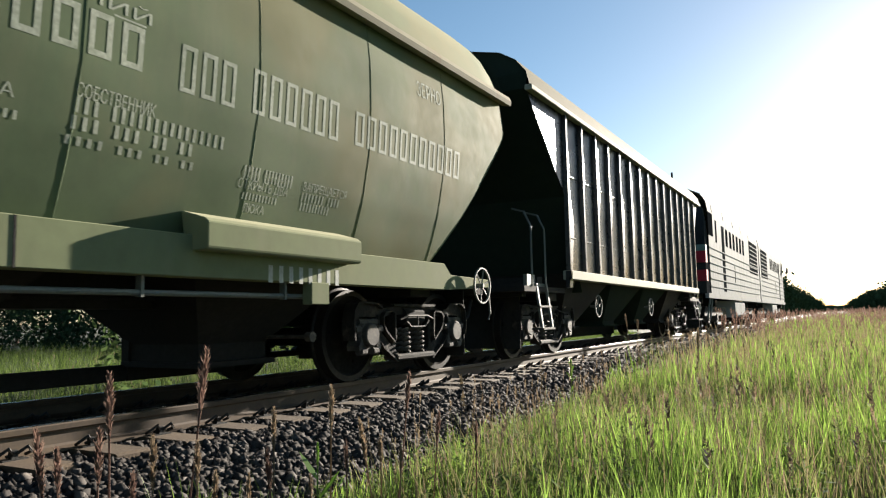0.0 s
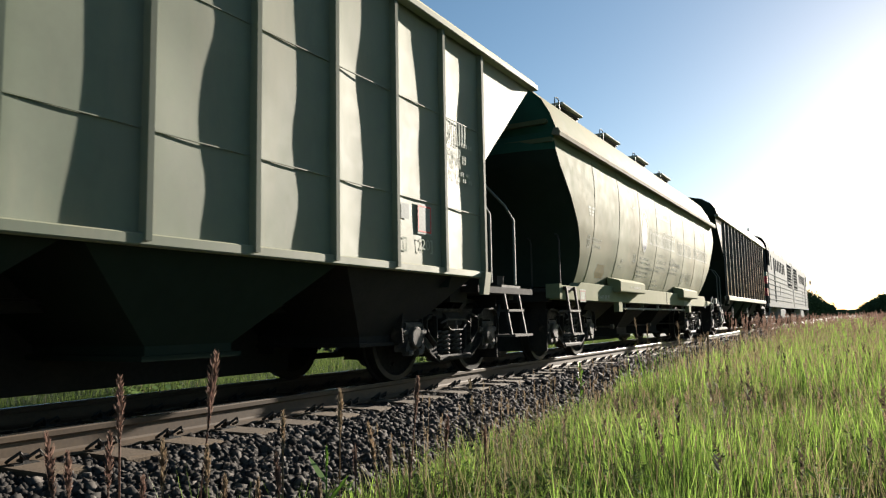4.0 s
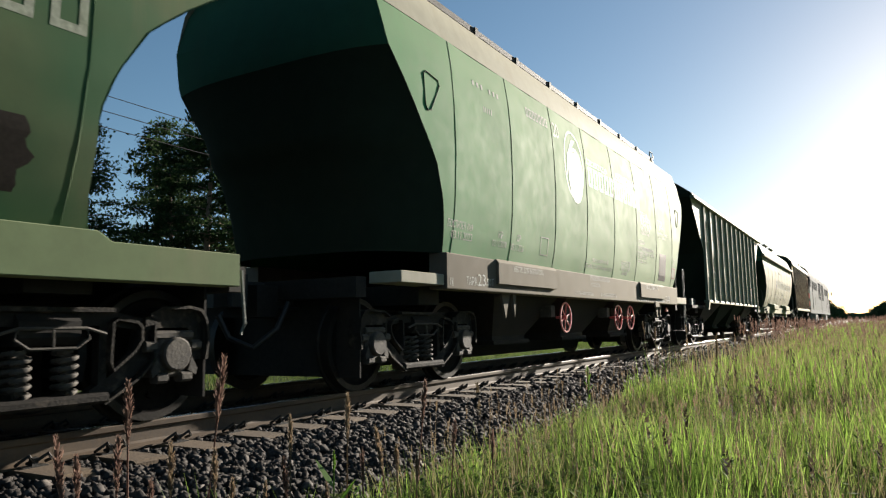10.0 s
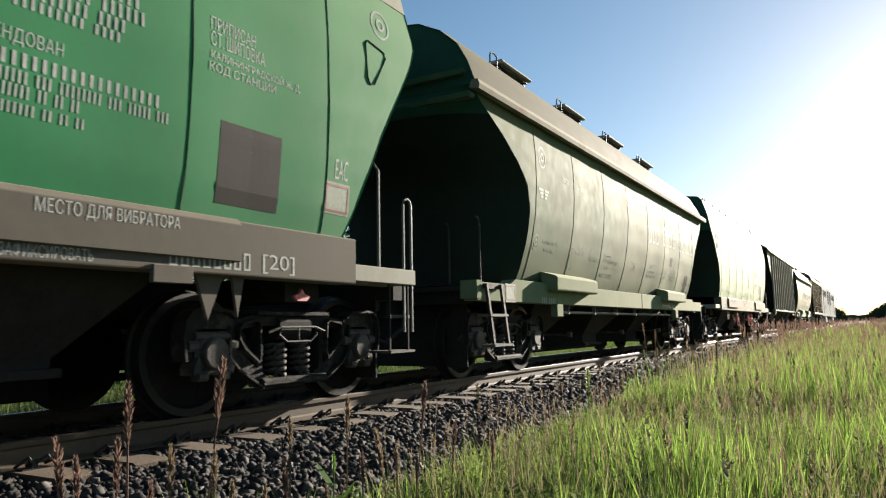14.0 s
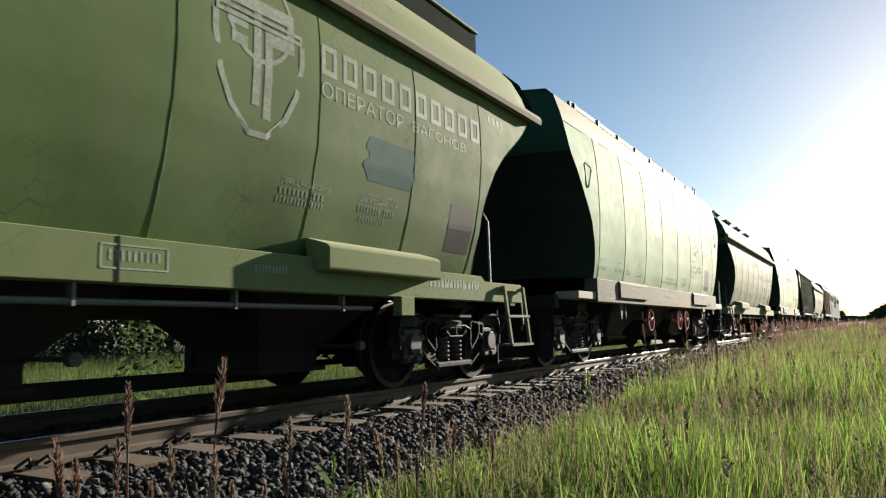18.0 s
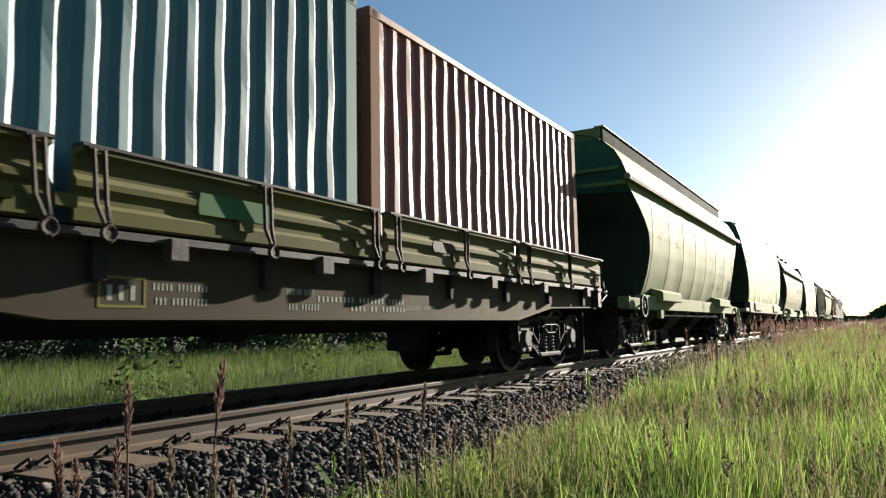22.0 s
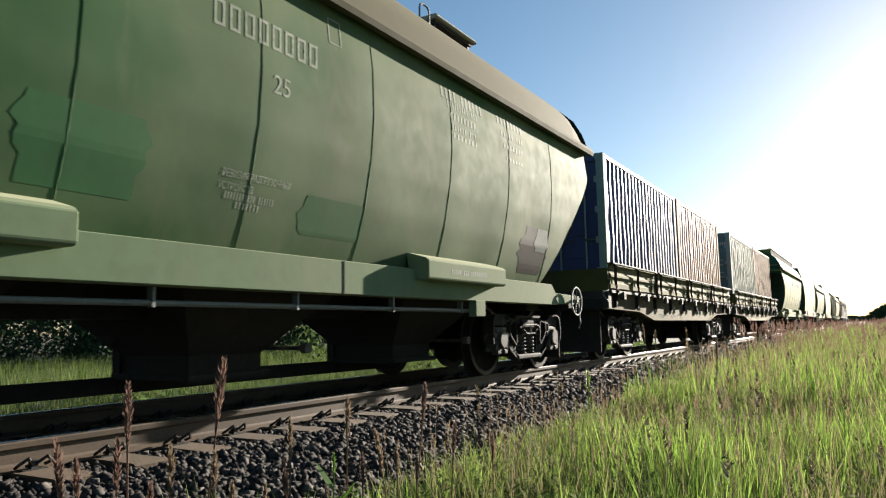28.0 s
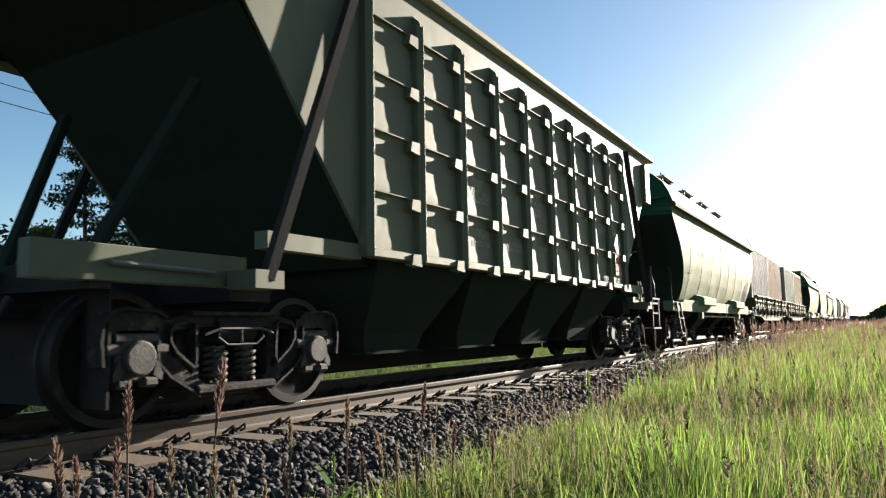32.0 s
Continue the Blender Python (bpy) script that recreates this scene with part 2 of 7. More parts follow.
PURPLE = material("reddish_panicles", (0.165, 0.095, 0.078), 0.8, 0.0, 0.3, 20.0, bump=0, leaf=(0.30, 0.20, 0.155), shine=0.1)
HERB = material("leafy_herb", (0.05, 0.11, 0.028), 0.8, 0.0, 0.25, bump=0, leaf=(0.28, 0.36, 0.10), shine=0.08)
DOCK = material("dry_dock_stalks", (0.05, 0.042, 0.028), 0.85, 0.0, 0.3, 20.0, bump=0, leaf=(0.11, 0.085, 0.055))
WEED = material("bright_weed_leaf", (0.10, 0.22, 0.03), 0.45, 0.0, 0.2, bump=0, leaf=(0.17, 0.33, 0.04))
FLOWER = material("pale_flower_heads", (0.22, 0.25, 0.15), 0.9, 0.0, 0.2, bump=0, leaf=(0.34, 0.36, 0.25), shine=0.1)


# ---- mesh tools ----
class Shape:
    """Gathers points and faces for one mesh."""

    def __init__(self):
        self.v, self.f = [], []

    def quadmesh(self, rows, close=False):
        """A sheet through rows of points."""
        n, base = len(rows[0]), len(self.v)
        for r in rows:
            self.v += [tuple(p) for p in r]
        for i in range(len(rows) - 1):
            for j in range(n if close else n - 1):
                k = (j + 1) % n
                self.f.append((base + i * n + j, base + i * n + k, base + (i + 1) * n + k, base + (i + 1) * n + j))
        return self

    def box(self, x0, x1, y0, y1, z0, z1, c=0.0):
        """A box; c chamfers its long edges along y."""
        b = len(self.v)
        if c:
            ring = [(x0 + c, z0), (x1 - c, z0), (x1, z0 + c), (x1, z1 - c), (x1 - c, z1), (x0 + c, z1), (x0, z1 - c), (x0, z0 + c)]
            return self.prism(ring, y0, y1)
        self.v += [(x, y, z) for z in (z0, z1) for y in (y0, y1) for x in (x0, x1)]
        self.f += [(b, b + 2, b + 3, b + 1), (b + 4, b + 5, b + 7, b + 6), (b, b + 1, b + 5, b + 4), (b + 2, b + 6, b + 7, b + 3),
                   (b, b + 4, b + 6, b + 2), (b + 1, b + 3, b + 7, b + 5)]
        return self

    def prism(self, ring, a0, a1, axis="y"):
        """A closed outline drawn along an axis. The outline is (x, z) along y, (y, z) along x, (x, y) along z."""
        put = {"y": lambda p, a: (p[0], a, p[1]), "x": lambda p, a: (a, p[0], p[1]), "z": lambda p, a: (p[0], p[1], a)}[axis]
        b, n = len(self.v), len(ring)
        self.v += [put(p, a0) for p in ring] + [put(p, a1) for p in ring]
        self.f += [(b + i, b + (i + 1) % n, b + n + (i + 1) % n, b + n + i) for i in range(n)]
        self.f += [tuple(range(b + n - 1, b - 1, -1)), tuple(range(b + n, b + 2 * n))]
        return self

    def tube(self, points, r, n=6, cap=True):
        """A round bar through points."""
        pts = [Vector(p) for p in points]
        rows = []
        up = Vector((0.13, 0.21, 0.97))
        for i, p in enumerate(pts):
            way = (pts[min(i + 1, len(pts) - 1)] - pts[max(i - 1, 0)]).normalized()
            side = way.cross(up)
            side = side.normalized() if side.length > 1e-3 else Vector((1, 0, 0))
            top = side.cross(way)
            rows.append([p + (side * math.cos(t) + top * math.sin(t)) * r for t in (2 * math.pi * k / n for k in range(n))])
        b = len(self.v)
        self.quadmesh(rows, True)
        if cap:
            self.f += [tuple(range(b, b + n)), tuple(range(b + n * (len(pts) - 1) + n - 1, b + n * (len(pts) - 1) - 1, -1))]
        return self

    def turned(self, centre, axis, steps, n=16):
        """A turned body: steps of (along, radius) round an axis ('x', 'y' or 'z')."""
        cx, cy, cz = centre
        rows = []
        for along, r in steps:
            ring = []
            for k in range(n):
                c, s = math.cos(2 * math.pi * k / n) * r, math.sin(2 * math.pi * k / n) * r
                ring.append({"x": (cx + along, cy + c, cz + s), "y": (cx + c, cy + along, cz + s), "z": (cx + c, cy + s, cz + along)}[axis])
            rows.append(ring)
        b = len(self.v)
        self.quadmesh(rows, True)
        m = len(steps) - 1
        self.f += [tuple(range(b + n - 1, b - 1, -1)), tuple(range(b + n * m, b + n * m + n))]
        return self

    def ring(self, centre, axis, radius, r, n=20, k=6):
        """A torus."""
        cx, cy, cz = centre
        rows = []
        for i in range(n):
            a = 2 * math.pi * i / n
            row = []
            for j in range(k):
                q = 2 * math.pi * j / k
                d, h = radius + r * math.cos(q), r * math.sin(q)
                c, s = math.cos(a) * d, math.sin(a) * d
                row.append({"x": (cx + h, cy + c, cz + s), "y": (cx + c, cy + h, cz + s), "z": (cx + c, cy + s, cz + h)}[axis])
            rows.append(row)
        rows.append(rows[0])
        return self.quadmesh(rows, True)

    def mirror(self):
        """The same again on the other side of the track."""
        b, n = len(self.v), len(self.f)
        self.v += [(-x, y, z) for x, y, z in self.v]
        self.f += [tuple(b + i for i in reversed(f)) for f in self.f[:n]]
        return self

    def mesh(self, name, mat, smooth=False):
        me = bpy.data.meshes.new(name)
        me.from_pydata(self.v, [], self.f)
        me.validate()
        me.materials.append(mat)
        if smooth:
            me.polygons.foreach_set("use_smooth", [True] * len(me.polygons))
            me.set_sharp_from_angle(angle=radians(smooth if smooth > 1 else 40))
        me.update()
        return me


def part(name, shape, mat, parent, label="", smooth=False, bevel=0.0, at=None):
    """One mesh object under a thing or a part."""
    ob = new(name, shape if isinstance(shape, bpy.types.Mesh) else shape.mesh(name, mat, smooth))
    ob.parent = parent
    if at is not None:
        ob.matrix_basis = at
    if label:
        ob["label"] = label
    if bevel:
        b = ob.modifiers.new("bevel", "BEVEL")
        b.width, b.segments, b.limit_method = bevel, 1, "ANGLE"
    return ob


def triangles(name, verts, faces, mat):
    """A large mesh from arrays."""
    me = bpy.data.meshes.new(name)
    me.vertices.add(len(verts))
    me.vertices.foreach_set("co", np.asarray(verts, np.float32).ravel())
    n = faces.shape[1]
    me.loops.add(faces.size)
    me.loops.foreach_set("vertex_index", faces.astype(np.int32).ravel())
    me.polygons.add(len(faces))
    me.polygons.foreach_set("loop_start", np.arange(0, faces.size, n, dtype=np.int32))
    me.materials.append(mat)
    me.update(calc_edges=True)
    return me


moving = []          # (object, place on the train) of all that rides on the track
spinning = []        # wheelsets and their radius


def thing(name, label, category, y, group=""):
    """An empty on the rails that carries a vehicle's parts."""
    ob = tagged(new(name), label, category, group)
    ob.location = (0, y, 0)
    moving.append((ob, y))
    return ob


# ---- ground and track ----
def ground_height(x, y):
    """The embankment's cross-section: ballast bed, its shoulder, then the meadow."""
    d = abs(x)
    if x > 0:
        z = np.interp(d, [0, 1.75, 2.75, 3.6, 5.5, 9, 30, 200], [-0.26, -0.26, -0.62, -0.66, -0.62, -0.50, -0.40, -0.40])
    else:
        z = np.interp(d, [0, 1.75, 3.3, 5.2, 8.2, 11, 30, 200], [-0.26, -0.26, -0.80, -1.6, -1.6, -0.92, -0.45, -0.35])
    return float(z)


def build_ground():
    xs = [-2500, -600, -200, -90, -45, -30, -15, -11, -9.5, -8.2, -6.5, -5.2, -4.5, -3.6, -3.0, -2.6, -2.2, -1.75, -1.2, 0, 1.2, 1.75, 2.0, 2.25, 2.5, 2.75, 3.2, 3.8, 4.6, 5.5,
          7, 9, 13, 20, 30, 60, 120, 300, 800, 2500]
    ys = [-300, -120, -60, -30, -15, -8, -4] + [i * 1.0 for i in range(0, 40, 2)] + [40 + 6 * i for i in range(20)] + [180, 240, 320, 450, 700, 1200, 2500]
    g = Shape()
    rows = []
    for y in ys:
        rows.append([(x, y, ground_height(x, y) + (0.05 * noise.noise((x * 0.5, y * 0.5, 0)) if abs(x) > 3 else 0)
                      + (0.5 * noise.noise((x * 0.02, y * 0.02, 3)) if abs(x) > 25 else 0)) for x in xs])
    g.quadmesh(rows)
    tagged(part("ground", g, SOIL, None, smooth=60), "grass-grown soil beside the railway embankment", "ground", kind="structure")
    bed = Shape()
    rows = []
    for y in ys:
        if -60 <= y <= 320:
            rows.append([(x, y, z) for x, z in ((-3.3, -0.74), (-2.2, -0.40), (-1.7, -0.245), (-0.9, -0.235), (0.9, -0.235), (1.45, -0.24), (1.7, -0.265), (2.2, -0.40), (2.85, -0.62))])
    bed.quadmesh(rows)
    tagged(part("ballast_bed", bed, BED, None), "bed of dark crushed stone under the track", "ballast", kind="structure")


def rail_profile(side):
    """Outline of a rail: foot, web and head, its head's top at rail level."""
    h = [(-0.075, -0.18), (0.075, -0.18), (0.075, -0.168), (0.02, -0.15), (0.009, -0.135), (0.009, -0.055), (0.034, -0.04), (0.0375, -0.008),
         (0.030, 0.0), (-0.030, 0.0), (-0.0375, -0.008), (-0.034, -0.04), (-0.009, -0.055), (-0.009, -0.135), (-0.02, -0.15), (-0.075, -0.168)]
    return [(side * RAIL_X + x, z) for x, z in h]


def build_track():
    for side in (1, -1):
        rail = tagged(new("rail"), "worn steel rail with a polished top and rusty sides", "rail", kind="structure")
        part("rail_body", Shape().prism(rail_profile(side), -60, 320), RUST_RAIL, rail, "rusty brown rail side")
        c = side * RAIL_X
        part("running_surface", Shape().prism([(c - 0.029, 0.0005), (c + 0.024, 0.0005), (c + 0.022, 0.003), (c - 0.029, 0.003)], -60, 320), BRIGHT_RAIL, rail,
             "shiny running surface")


def stones(name, n, x0, x1, y0, y1, size, seed, label):
    """Broken stones, each its own little solid, scattered over the bed."""
    r = np.random.default_rng(seed)
    cube = np.array([(-1, -1, -1), (1, -1, -1), (1, 1, -1), (-1, 1, -1), (-1, -1, 1), (1, -1, 1), (1, 1, 1), (-1, 1, 1)], float)
    quads = np.array([(0, 3, 2, 1), (4, 5, 6, 7), (0, 1, 5, 4), (1, 2, 6, 5), (2, 3, 7, 6), (3, 0, 4, 7)])
    x, y = r.uniform(x0, x1, n), r.uniform(y0, y1, n)
    d = np.abs(x)
    z = np.interp(d, [0, 1.42, 1.7, 2.2, 2.85, 4], [-0.235, -0.235, -0.26, -0.39, -0.62, -0.64])
    # keep stones off the sleepers' tops
    on = (np.abs((y - 4.28 + 0.275) % 0.55 - 0.275) < 0.150) & (d < 1.39)
    z = np.where(on, z - 0.07, z + r.uniform(-0.02, 0.025, n))
    s = size * r.uniform(0.55, 1.25, (n, 1, 1)) * r.uniform(0.6, 1.2, (n, 1, 3)) * 0.5
    p = cube[None] * r.uniform(0.55, 1.0, (n, 8, 3)) * s
    q = r.normal(size=(n, 4))
    q /= np.linalg.norm(q, axis=1, keepdims=True)
    w, a, b, c = q.T
    m = np.stack([np.stack([1 - 2 * (b * b + c * c), 2 * (a * b - c * w), 2 * (a * c + b * w)], -1),
                  np.stack([2 * (a * b + c * w), 1 - 2 * (a * a + c * c), 2 * (b * c - a * w)], -1),
                  np.stack([2 * (a * c - b * w), 2 * (b * c + a * w), 1 - 2 * (a * a + b * b)], -1)], 1)
    p = np.einsum("nij,nkj->nki", m, p) + np.stack([x, y, z + size * 0.15], -1)[:, None]
    f = (quads[None] + 8 * np.arange(n)[:, None, None]).reshape(-1, 4)
    ob = new(name, triangles(name, p.reshape(-1, 3), f, STONE))
    tagged(ob, label, "gravel", kind="stuff")


# ---- plants ----
def blades(name, x, y, z, h, w, lean, seed, mat, label, segments=3):
    """Grass blades: narrow bent strips, one island each."""
    r = np.random.default_rng(seed)
    n = len(x)
    turn = r.uniform(0, 2 * math.pi, n)
    to = r.uniform(0, 2 * math.pi, n)
    bend = lean * r.uniform(0.2, 1.0, n) * h
    rows = []
    for k in range(segments):
        u = k / segments
        ww = w * (1 - u * 0.65)
        cx, cy, cz = x + np.cos(to) * bend * u ** 2, y + np.sin(to) * bend * u ** 2, z + h * u * (1 - 0.12 * u)
        rows.append(np.stack([cx - np.cos(turn) * ww, cy - np.sin(turn) * ww, cz], -1))
        rows.append(np.stack([cx + np.cos(turn) * ww, cy + np.sin(turn) * ww, cz], -1))
    rows.append(np.stack([x + np.cos(to) * bend, y + np.sin(to) * bend, z + h * 0.88], -1))
    v = np.stack(rows, 1)
    per = 2 * segments + 1
    tri = []
    for k in range(segments - 1):
        a = 2 * k
        tri += [(a, a + 1, a + 3), (a, a + 3, a + 2)]
    tri.append((2 * segments - 2, 2 * segments - 1, 2 * segments))
    f = (np.array(tri)[None] + per * np.arange(n)[:, None, None]).reshape(-1, 3)
    ob = new(name, triangles(name, v.reshape(-1, 3), f, mat))
    return tagged(ob, label, "grass", kind="stuff")


def heights(x):
    return np.where(x > 0, np.interp(x, [0, 1.75, 2.75, 3.6, 5.5, 9, 30, 200], [-0.26, -0.26, -0.62, -0.66, -0.62, -0.50, -0.40, -0.40]),
                    np.interp(-x, [0, 1.75, 3.3, 5.2, 8.2, 11, 30, 200], [-0.26, -0.26, -0.80, -1.6, -1.6, -0.92, -0.45, -0.35])) - 0.03


def meadow():
    r = np.random.default_rng(5)

    def strip(n, y0, y1, edge, wide, power=1.0):
        y = y0 + (y1 - y0) * r.uniform(0, 1, n) ** power
        x = edge(y) + wide(y) * r.uniform(0, 1, n) ** 1.15
        return x, y

    def patchy(x, y, lo, hi):
        k = 0.5 + 0.5 * np.sin(x * 2.1 + 1.3 * np.sin(y * 0.9)) * np.sin(y * 1.7 + np.sin(x * 1.4))
        return lo + (hi - lo) * k

    edge = lambda y: 2.62 + 0.12 * np.sin(y * 1.9) + 0.10 * np.sin(y * 4.7) + r.uniform(-0.12, 0.2, len(y))
    def clumps(n, per, y0, y1, edge, wide, power, spread):
        """Blades gathered in tufts: places, and which tuft each belongs to."""
        x, y = strip(n, y0, y1, edge, wide, power)
        x, y = np.repeat(x, per), np.repeat(y, per)
        tall = np.repeat(r.uniform(0.55, 1.2, n), per)
        return x + r.normal(0, spread, n * per), y + r.normal(0, spread, n * per), tall

    # near, beside the camera and ahead of it
    x, y, tall = clumps(7600, 9, 2.0, 9.0, edge, lambda y: 4.6 + 0 * y, 1.0, 0.035)
    keep = ~((np.abs(x - EYE[0]) < 0.35) & (y < 2.4)) & ((x > 2.9) | (y > 3.6))
    x, y, tall = x[keep], y[keep], tall[keep]
    h = patchy(x, y, 0.42, 0.84) * tall * r.uniform(0.4, 1.1, len(x)) * np.clip((x - 2.2) / 1.0, 0.38, 1.0)
    blades("meadow_grass", x, y, heights(x), h, r.uniform(0.0018, 0.0068, len(x)) * np.clip(0.7 + y * 0.05, 0.7, 1.2), 0.24, 11, GRASS, "tall bright green meadow grass along the embankment")
    x, y, tall = clumps(7000, 9, 9.0, 30.0, lambda y: 2.55 + 0.15 * np.sin(y), lambda y: 4 + y * 0.55, 1.3, 0.06)
    h = patchy(x, y, 0.60, 1.05) * tall * r.uniform(0.5, 1.1, len(x)) * np.clip((x - 2.0) / 1.2, 0.45, 1.0)
    blades("meadow_grass", x, y, heights(x), h, r.uniform(0.004, 0.014, len(x)), 0.24, 12, GRASS, "tall bright green meadow grass along the embankment", 2)
    x, y = strip(60000, 30.0, 160.0, lambda y: 2.7 + 0 * y, lambda y: 6 + y * 0.5, 1.6)
    h = patchy(x * 0.4, y * 0.4, 0.95, 1.25) * r.uniform(0.5, 1.1, len(x))
    blades("far_meadow", x, y, heights(x), h, r.uniform(0.010, 0.03, len(x)), 0.25, 13, GRASS, "tall meadow grass far along the line", 2)
    x, y = strip(9000, 3.2, 12.0, edge, lambda y: 4.4 + y * 0.2, 1.0)
    h = r.uniform(0.35, 0.85, len(x)) * np.clip((x - 2.0) / 1.2, 0.45, 1.0)
    blades("dry_grass", x, y, heights(x), h, r.uniform(0.0016, 0.0042, len(x)), 0.35, 15, STRAW, "dry straw stems among the green grass")
    x, y = strip(9000, 12.0, 60.0, lambda y: 2.6 + 0 * y, lambda y: 4 + y * 0.5, 1.4)
    blades("dry_grass", x, y, heights(x), r.uniform(0.6, 1.15, len(x)), r.uniform(0.004, 0.012, len(x)), 0.3, 16, STRAW, "dry straw stems among the green grass", 2)
    x, y = strip(2600, 3.2, 14.0, lambda y: 3.25 + 0 * y, lambda y: 4.2 + y * 0.25, 1.1)
    h = r.uniform(0.45, 0.98, len(x)) * np.clip((x - 2.0) / 1.2, 0.5, 1.0)
    blades("dead_stems", x, y, heights(x), h, r.uniform(0.0022, 0.0050, len(x)), 0.22, 17, DOCK, "dark dead stems of last year's grass")
    # the other side of the track, seen below the wagons
    y = r.uniform(0.5, 60.0, 80000)
    x = -9.6 - 14.0 * r.uniform(0, 1, len(y)) ** 1.7
    h = patchy(x, y, 0.35, 0.6) * r.uniform(0.5, 1.15, len(x))
    h = np.where(x < -9.5, h * 1.5, h)
    blades("verge_grass", x, y, heights(x), h, r.uniform(0.003, 0.008, len(x)), 0.5, 14, VERGE, "green grass on the far side of the track", 2)


def seed_heads(name, x, y, z, h, size, seed, mat, label):
    """Dry grass stalks, each with a feathery panicle of short scales."""
    r = np.random.default_rng(seed)
    verts, faces, b = [], [], 0
    for i in range(len(x)):
        lean = r.normal(0, 0.10, 2) * h[i]
        foot, top = np.array([x[i], y[i], z[i]]), np.array([x[i] + lean[0], y[i] + lean[1], z[i] + h[i]])
        a = r.uniform(0, math.pi)
        side = np.array([math.cos(a), math.sin(a), 0]) * 0.0020 * (1 + 6 * size)
        verts += [foot - side, foot + side, top]
        faces.append((b, b + 1, b + 2))
        b += 3
        head = r.uniform(0.7, 1.2) * size
        m = 16
        for k in range(m):
            u = k / m
            p = top + (foot - top) / h[i] * head * u
            out = r.normal(size=3) * np.array([1, 1, 0.4])
            out = out / np.linalg.norm(out)
            w = head * 0.11 * (0.35 + math.sin(math.pi * min(1, u + 0.12)))
            tip = p + out * w + np.array([0, 0, w * 1.2])
            c = np.cross(out, (0, 0, 1)) * w * 0.35
            verts += [p - c, p + c, tip]
            faces.append((b, b + 1, b + 2))
            b += 3
    ob = new(name, triangles(name, np.array(verts), np.array(faces), mat))
    return tagged(ob, label, "grass", kind="stuff")


def herbs(name, x, y, z, h, seed, mat, label, leaves=14, leaf=0.022):
    """Leafy herbs: thin stems set with many small leaves, some topped by a loose pale flower cluster."""
    r = np.random.default_rng(seed)
    verts, faces, b = [], [], 0
    for i in range(len(x)):
        foot = np.array([x[i], y[i], z[i]])
        top = foot + np.array([*(r.normal(0, 0.12, 2) * h[i]), h[i]])
        a = r.uniform(0, math.pi)
        side = np.array([math.cos(a), math.sin(a), 0]) * 0.0022
        verts += [foot - side, foot + side, top]
        faces.append((b, b + 1, b + 2))
        b += 3
        for k in range(leaves):
            u = r.uniform(0.25, 1.0)
            p = foot + (top - foot) * u
            a, q = r.uniform(0, 2 * math.pi), leaf * r.uniform(0.6, 1.5)
            d, n = np.array([math.cos(a), math.sin(a), r.uniform(-0.1, 0.8)]), np.array([-math.sin(a), math.cos(a), 0]) * q * 0.42
            verts += [p, p + d * q + n, p + d * q * 2.2, p + d * q - n]
            faces += [(b, b + 1, b + 2), (b, b + 2, b + 3)]
            b += 4
    ob = new(name, triangles(name, np.array(verts), np.array(faces), mat))
    return tagged(ob, label, "herbs", kind="stuff")


def scatter_heads():
    r = np.random.default_rng(21)

    def spots(n, y0, y1, x0, wide, power=1.0):
        y = y0 + (y1 - y0) * r.uniform(0, 1, n) ** power
        return x0 + wide(y) * r.uniform(0, 1, n), y

    low = lambda x: np.clip((x - 2.0) / 1.2, 0.6, 1)
    x, y = spots(1200, 3.2, 10.2, 2.95, lambda y: 4.2 + 0 * y)
    seed_heads("seed_heads", x, y, heights(x), r.uniform(0.45, 0.98, 1200) * low(x), 0.09, 22, DRY, "dry straw-coloured seed heads above the grass")
    x, y = spots(2600, 9, 36, 3.0, lambda y: 2.0 + y * 0.42, 1.3)
    seed_heads("seed_heads", x, y, heights(x), r.uniform(0.70, 1.15, 2600), 0.13, 23, DRY, "dry straw-coloured seed heads above the grass")
    x, y = spots(7000, 20, 150, 2.5, lambda y: 3 + y * 0.34, 1.6)
    seed_heads("reddish_grass", x, y, heights(x), r.uniform(0.95, 1.40, 7000), 0.26, 24, PURPLE, "reddish flowering grass in the distance")
    x, y = spots(260, 3.4, 17, 3.4, lambda y: 2 + y * 0.35)
    seed_heads("pale_flowers", x, y, heights(x), r.uniform(0.45, 0.85, 260), 0.075, 25, FLOWER, "pale flower heads among the grass")
    # dark dry docks standing in the grass
    x, y = spots(240, 3.4, 15, 3.3, lambda y: 2.2 + 0.45 * y)
    seed_heads("dry_docks", x, y, heights(x), r.uniform(0.5, 1.0, 240) * low(x), 0.22, 26, DOCK, "dry brown dock stalks among the grass")
    x, y = spots(1500, 3.3, 9.5, 2.62, lambda y: 1.9 + 0 * y)
    herbs("leafy_herbs", x, y, heights(x), r.uniform(0.25, 0.6, 1500) * low(x), 28, HERB, "leafy light green herbs at the ballast's edge")
    x, y = spots(1100, 3.4, 13.0, 3.6, lambda y: 2.5 + 0.3 * y)
    herbs("leafy_herbs", x, y, heights(x), r.uniform(0.35, 0.7, 1100), 29, HERB, "leafy light green herbs among the meadow grass", 12, 0.018)
    y = r.uniform(2, 45, 500)
    x = -7.5 - 6 * r.uniform(0, 1, 500)
    seed_heads("seed_heads", x, y, heights(x), r.uniform(0.5, 1.0, 500), 0.13, 27, DRY, "dry weeds on the far side of the track")


def y_near(p):
    return p[1] < 5


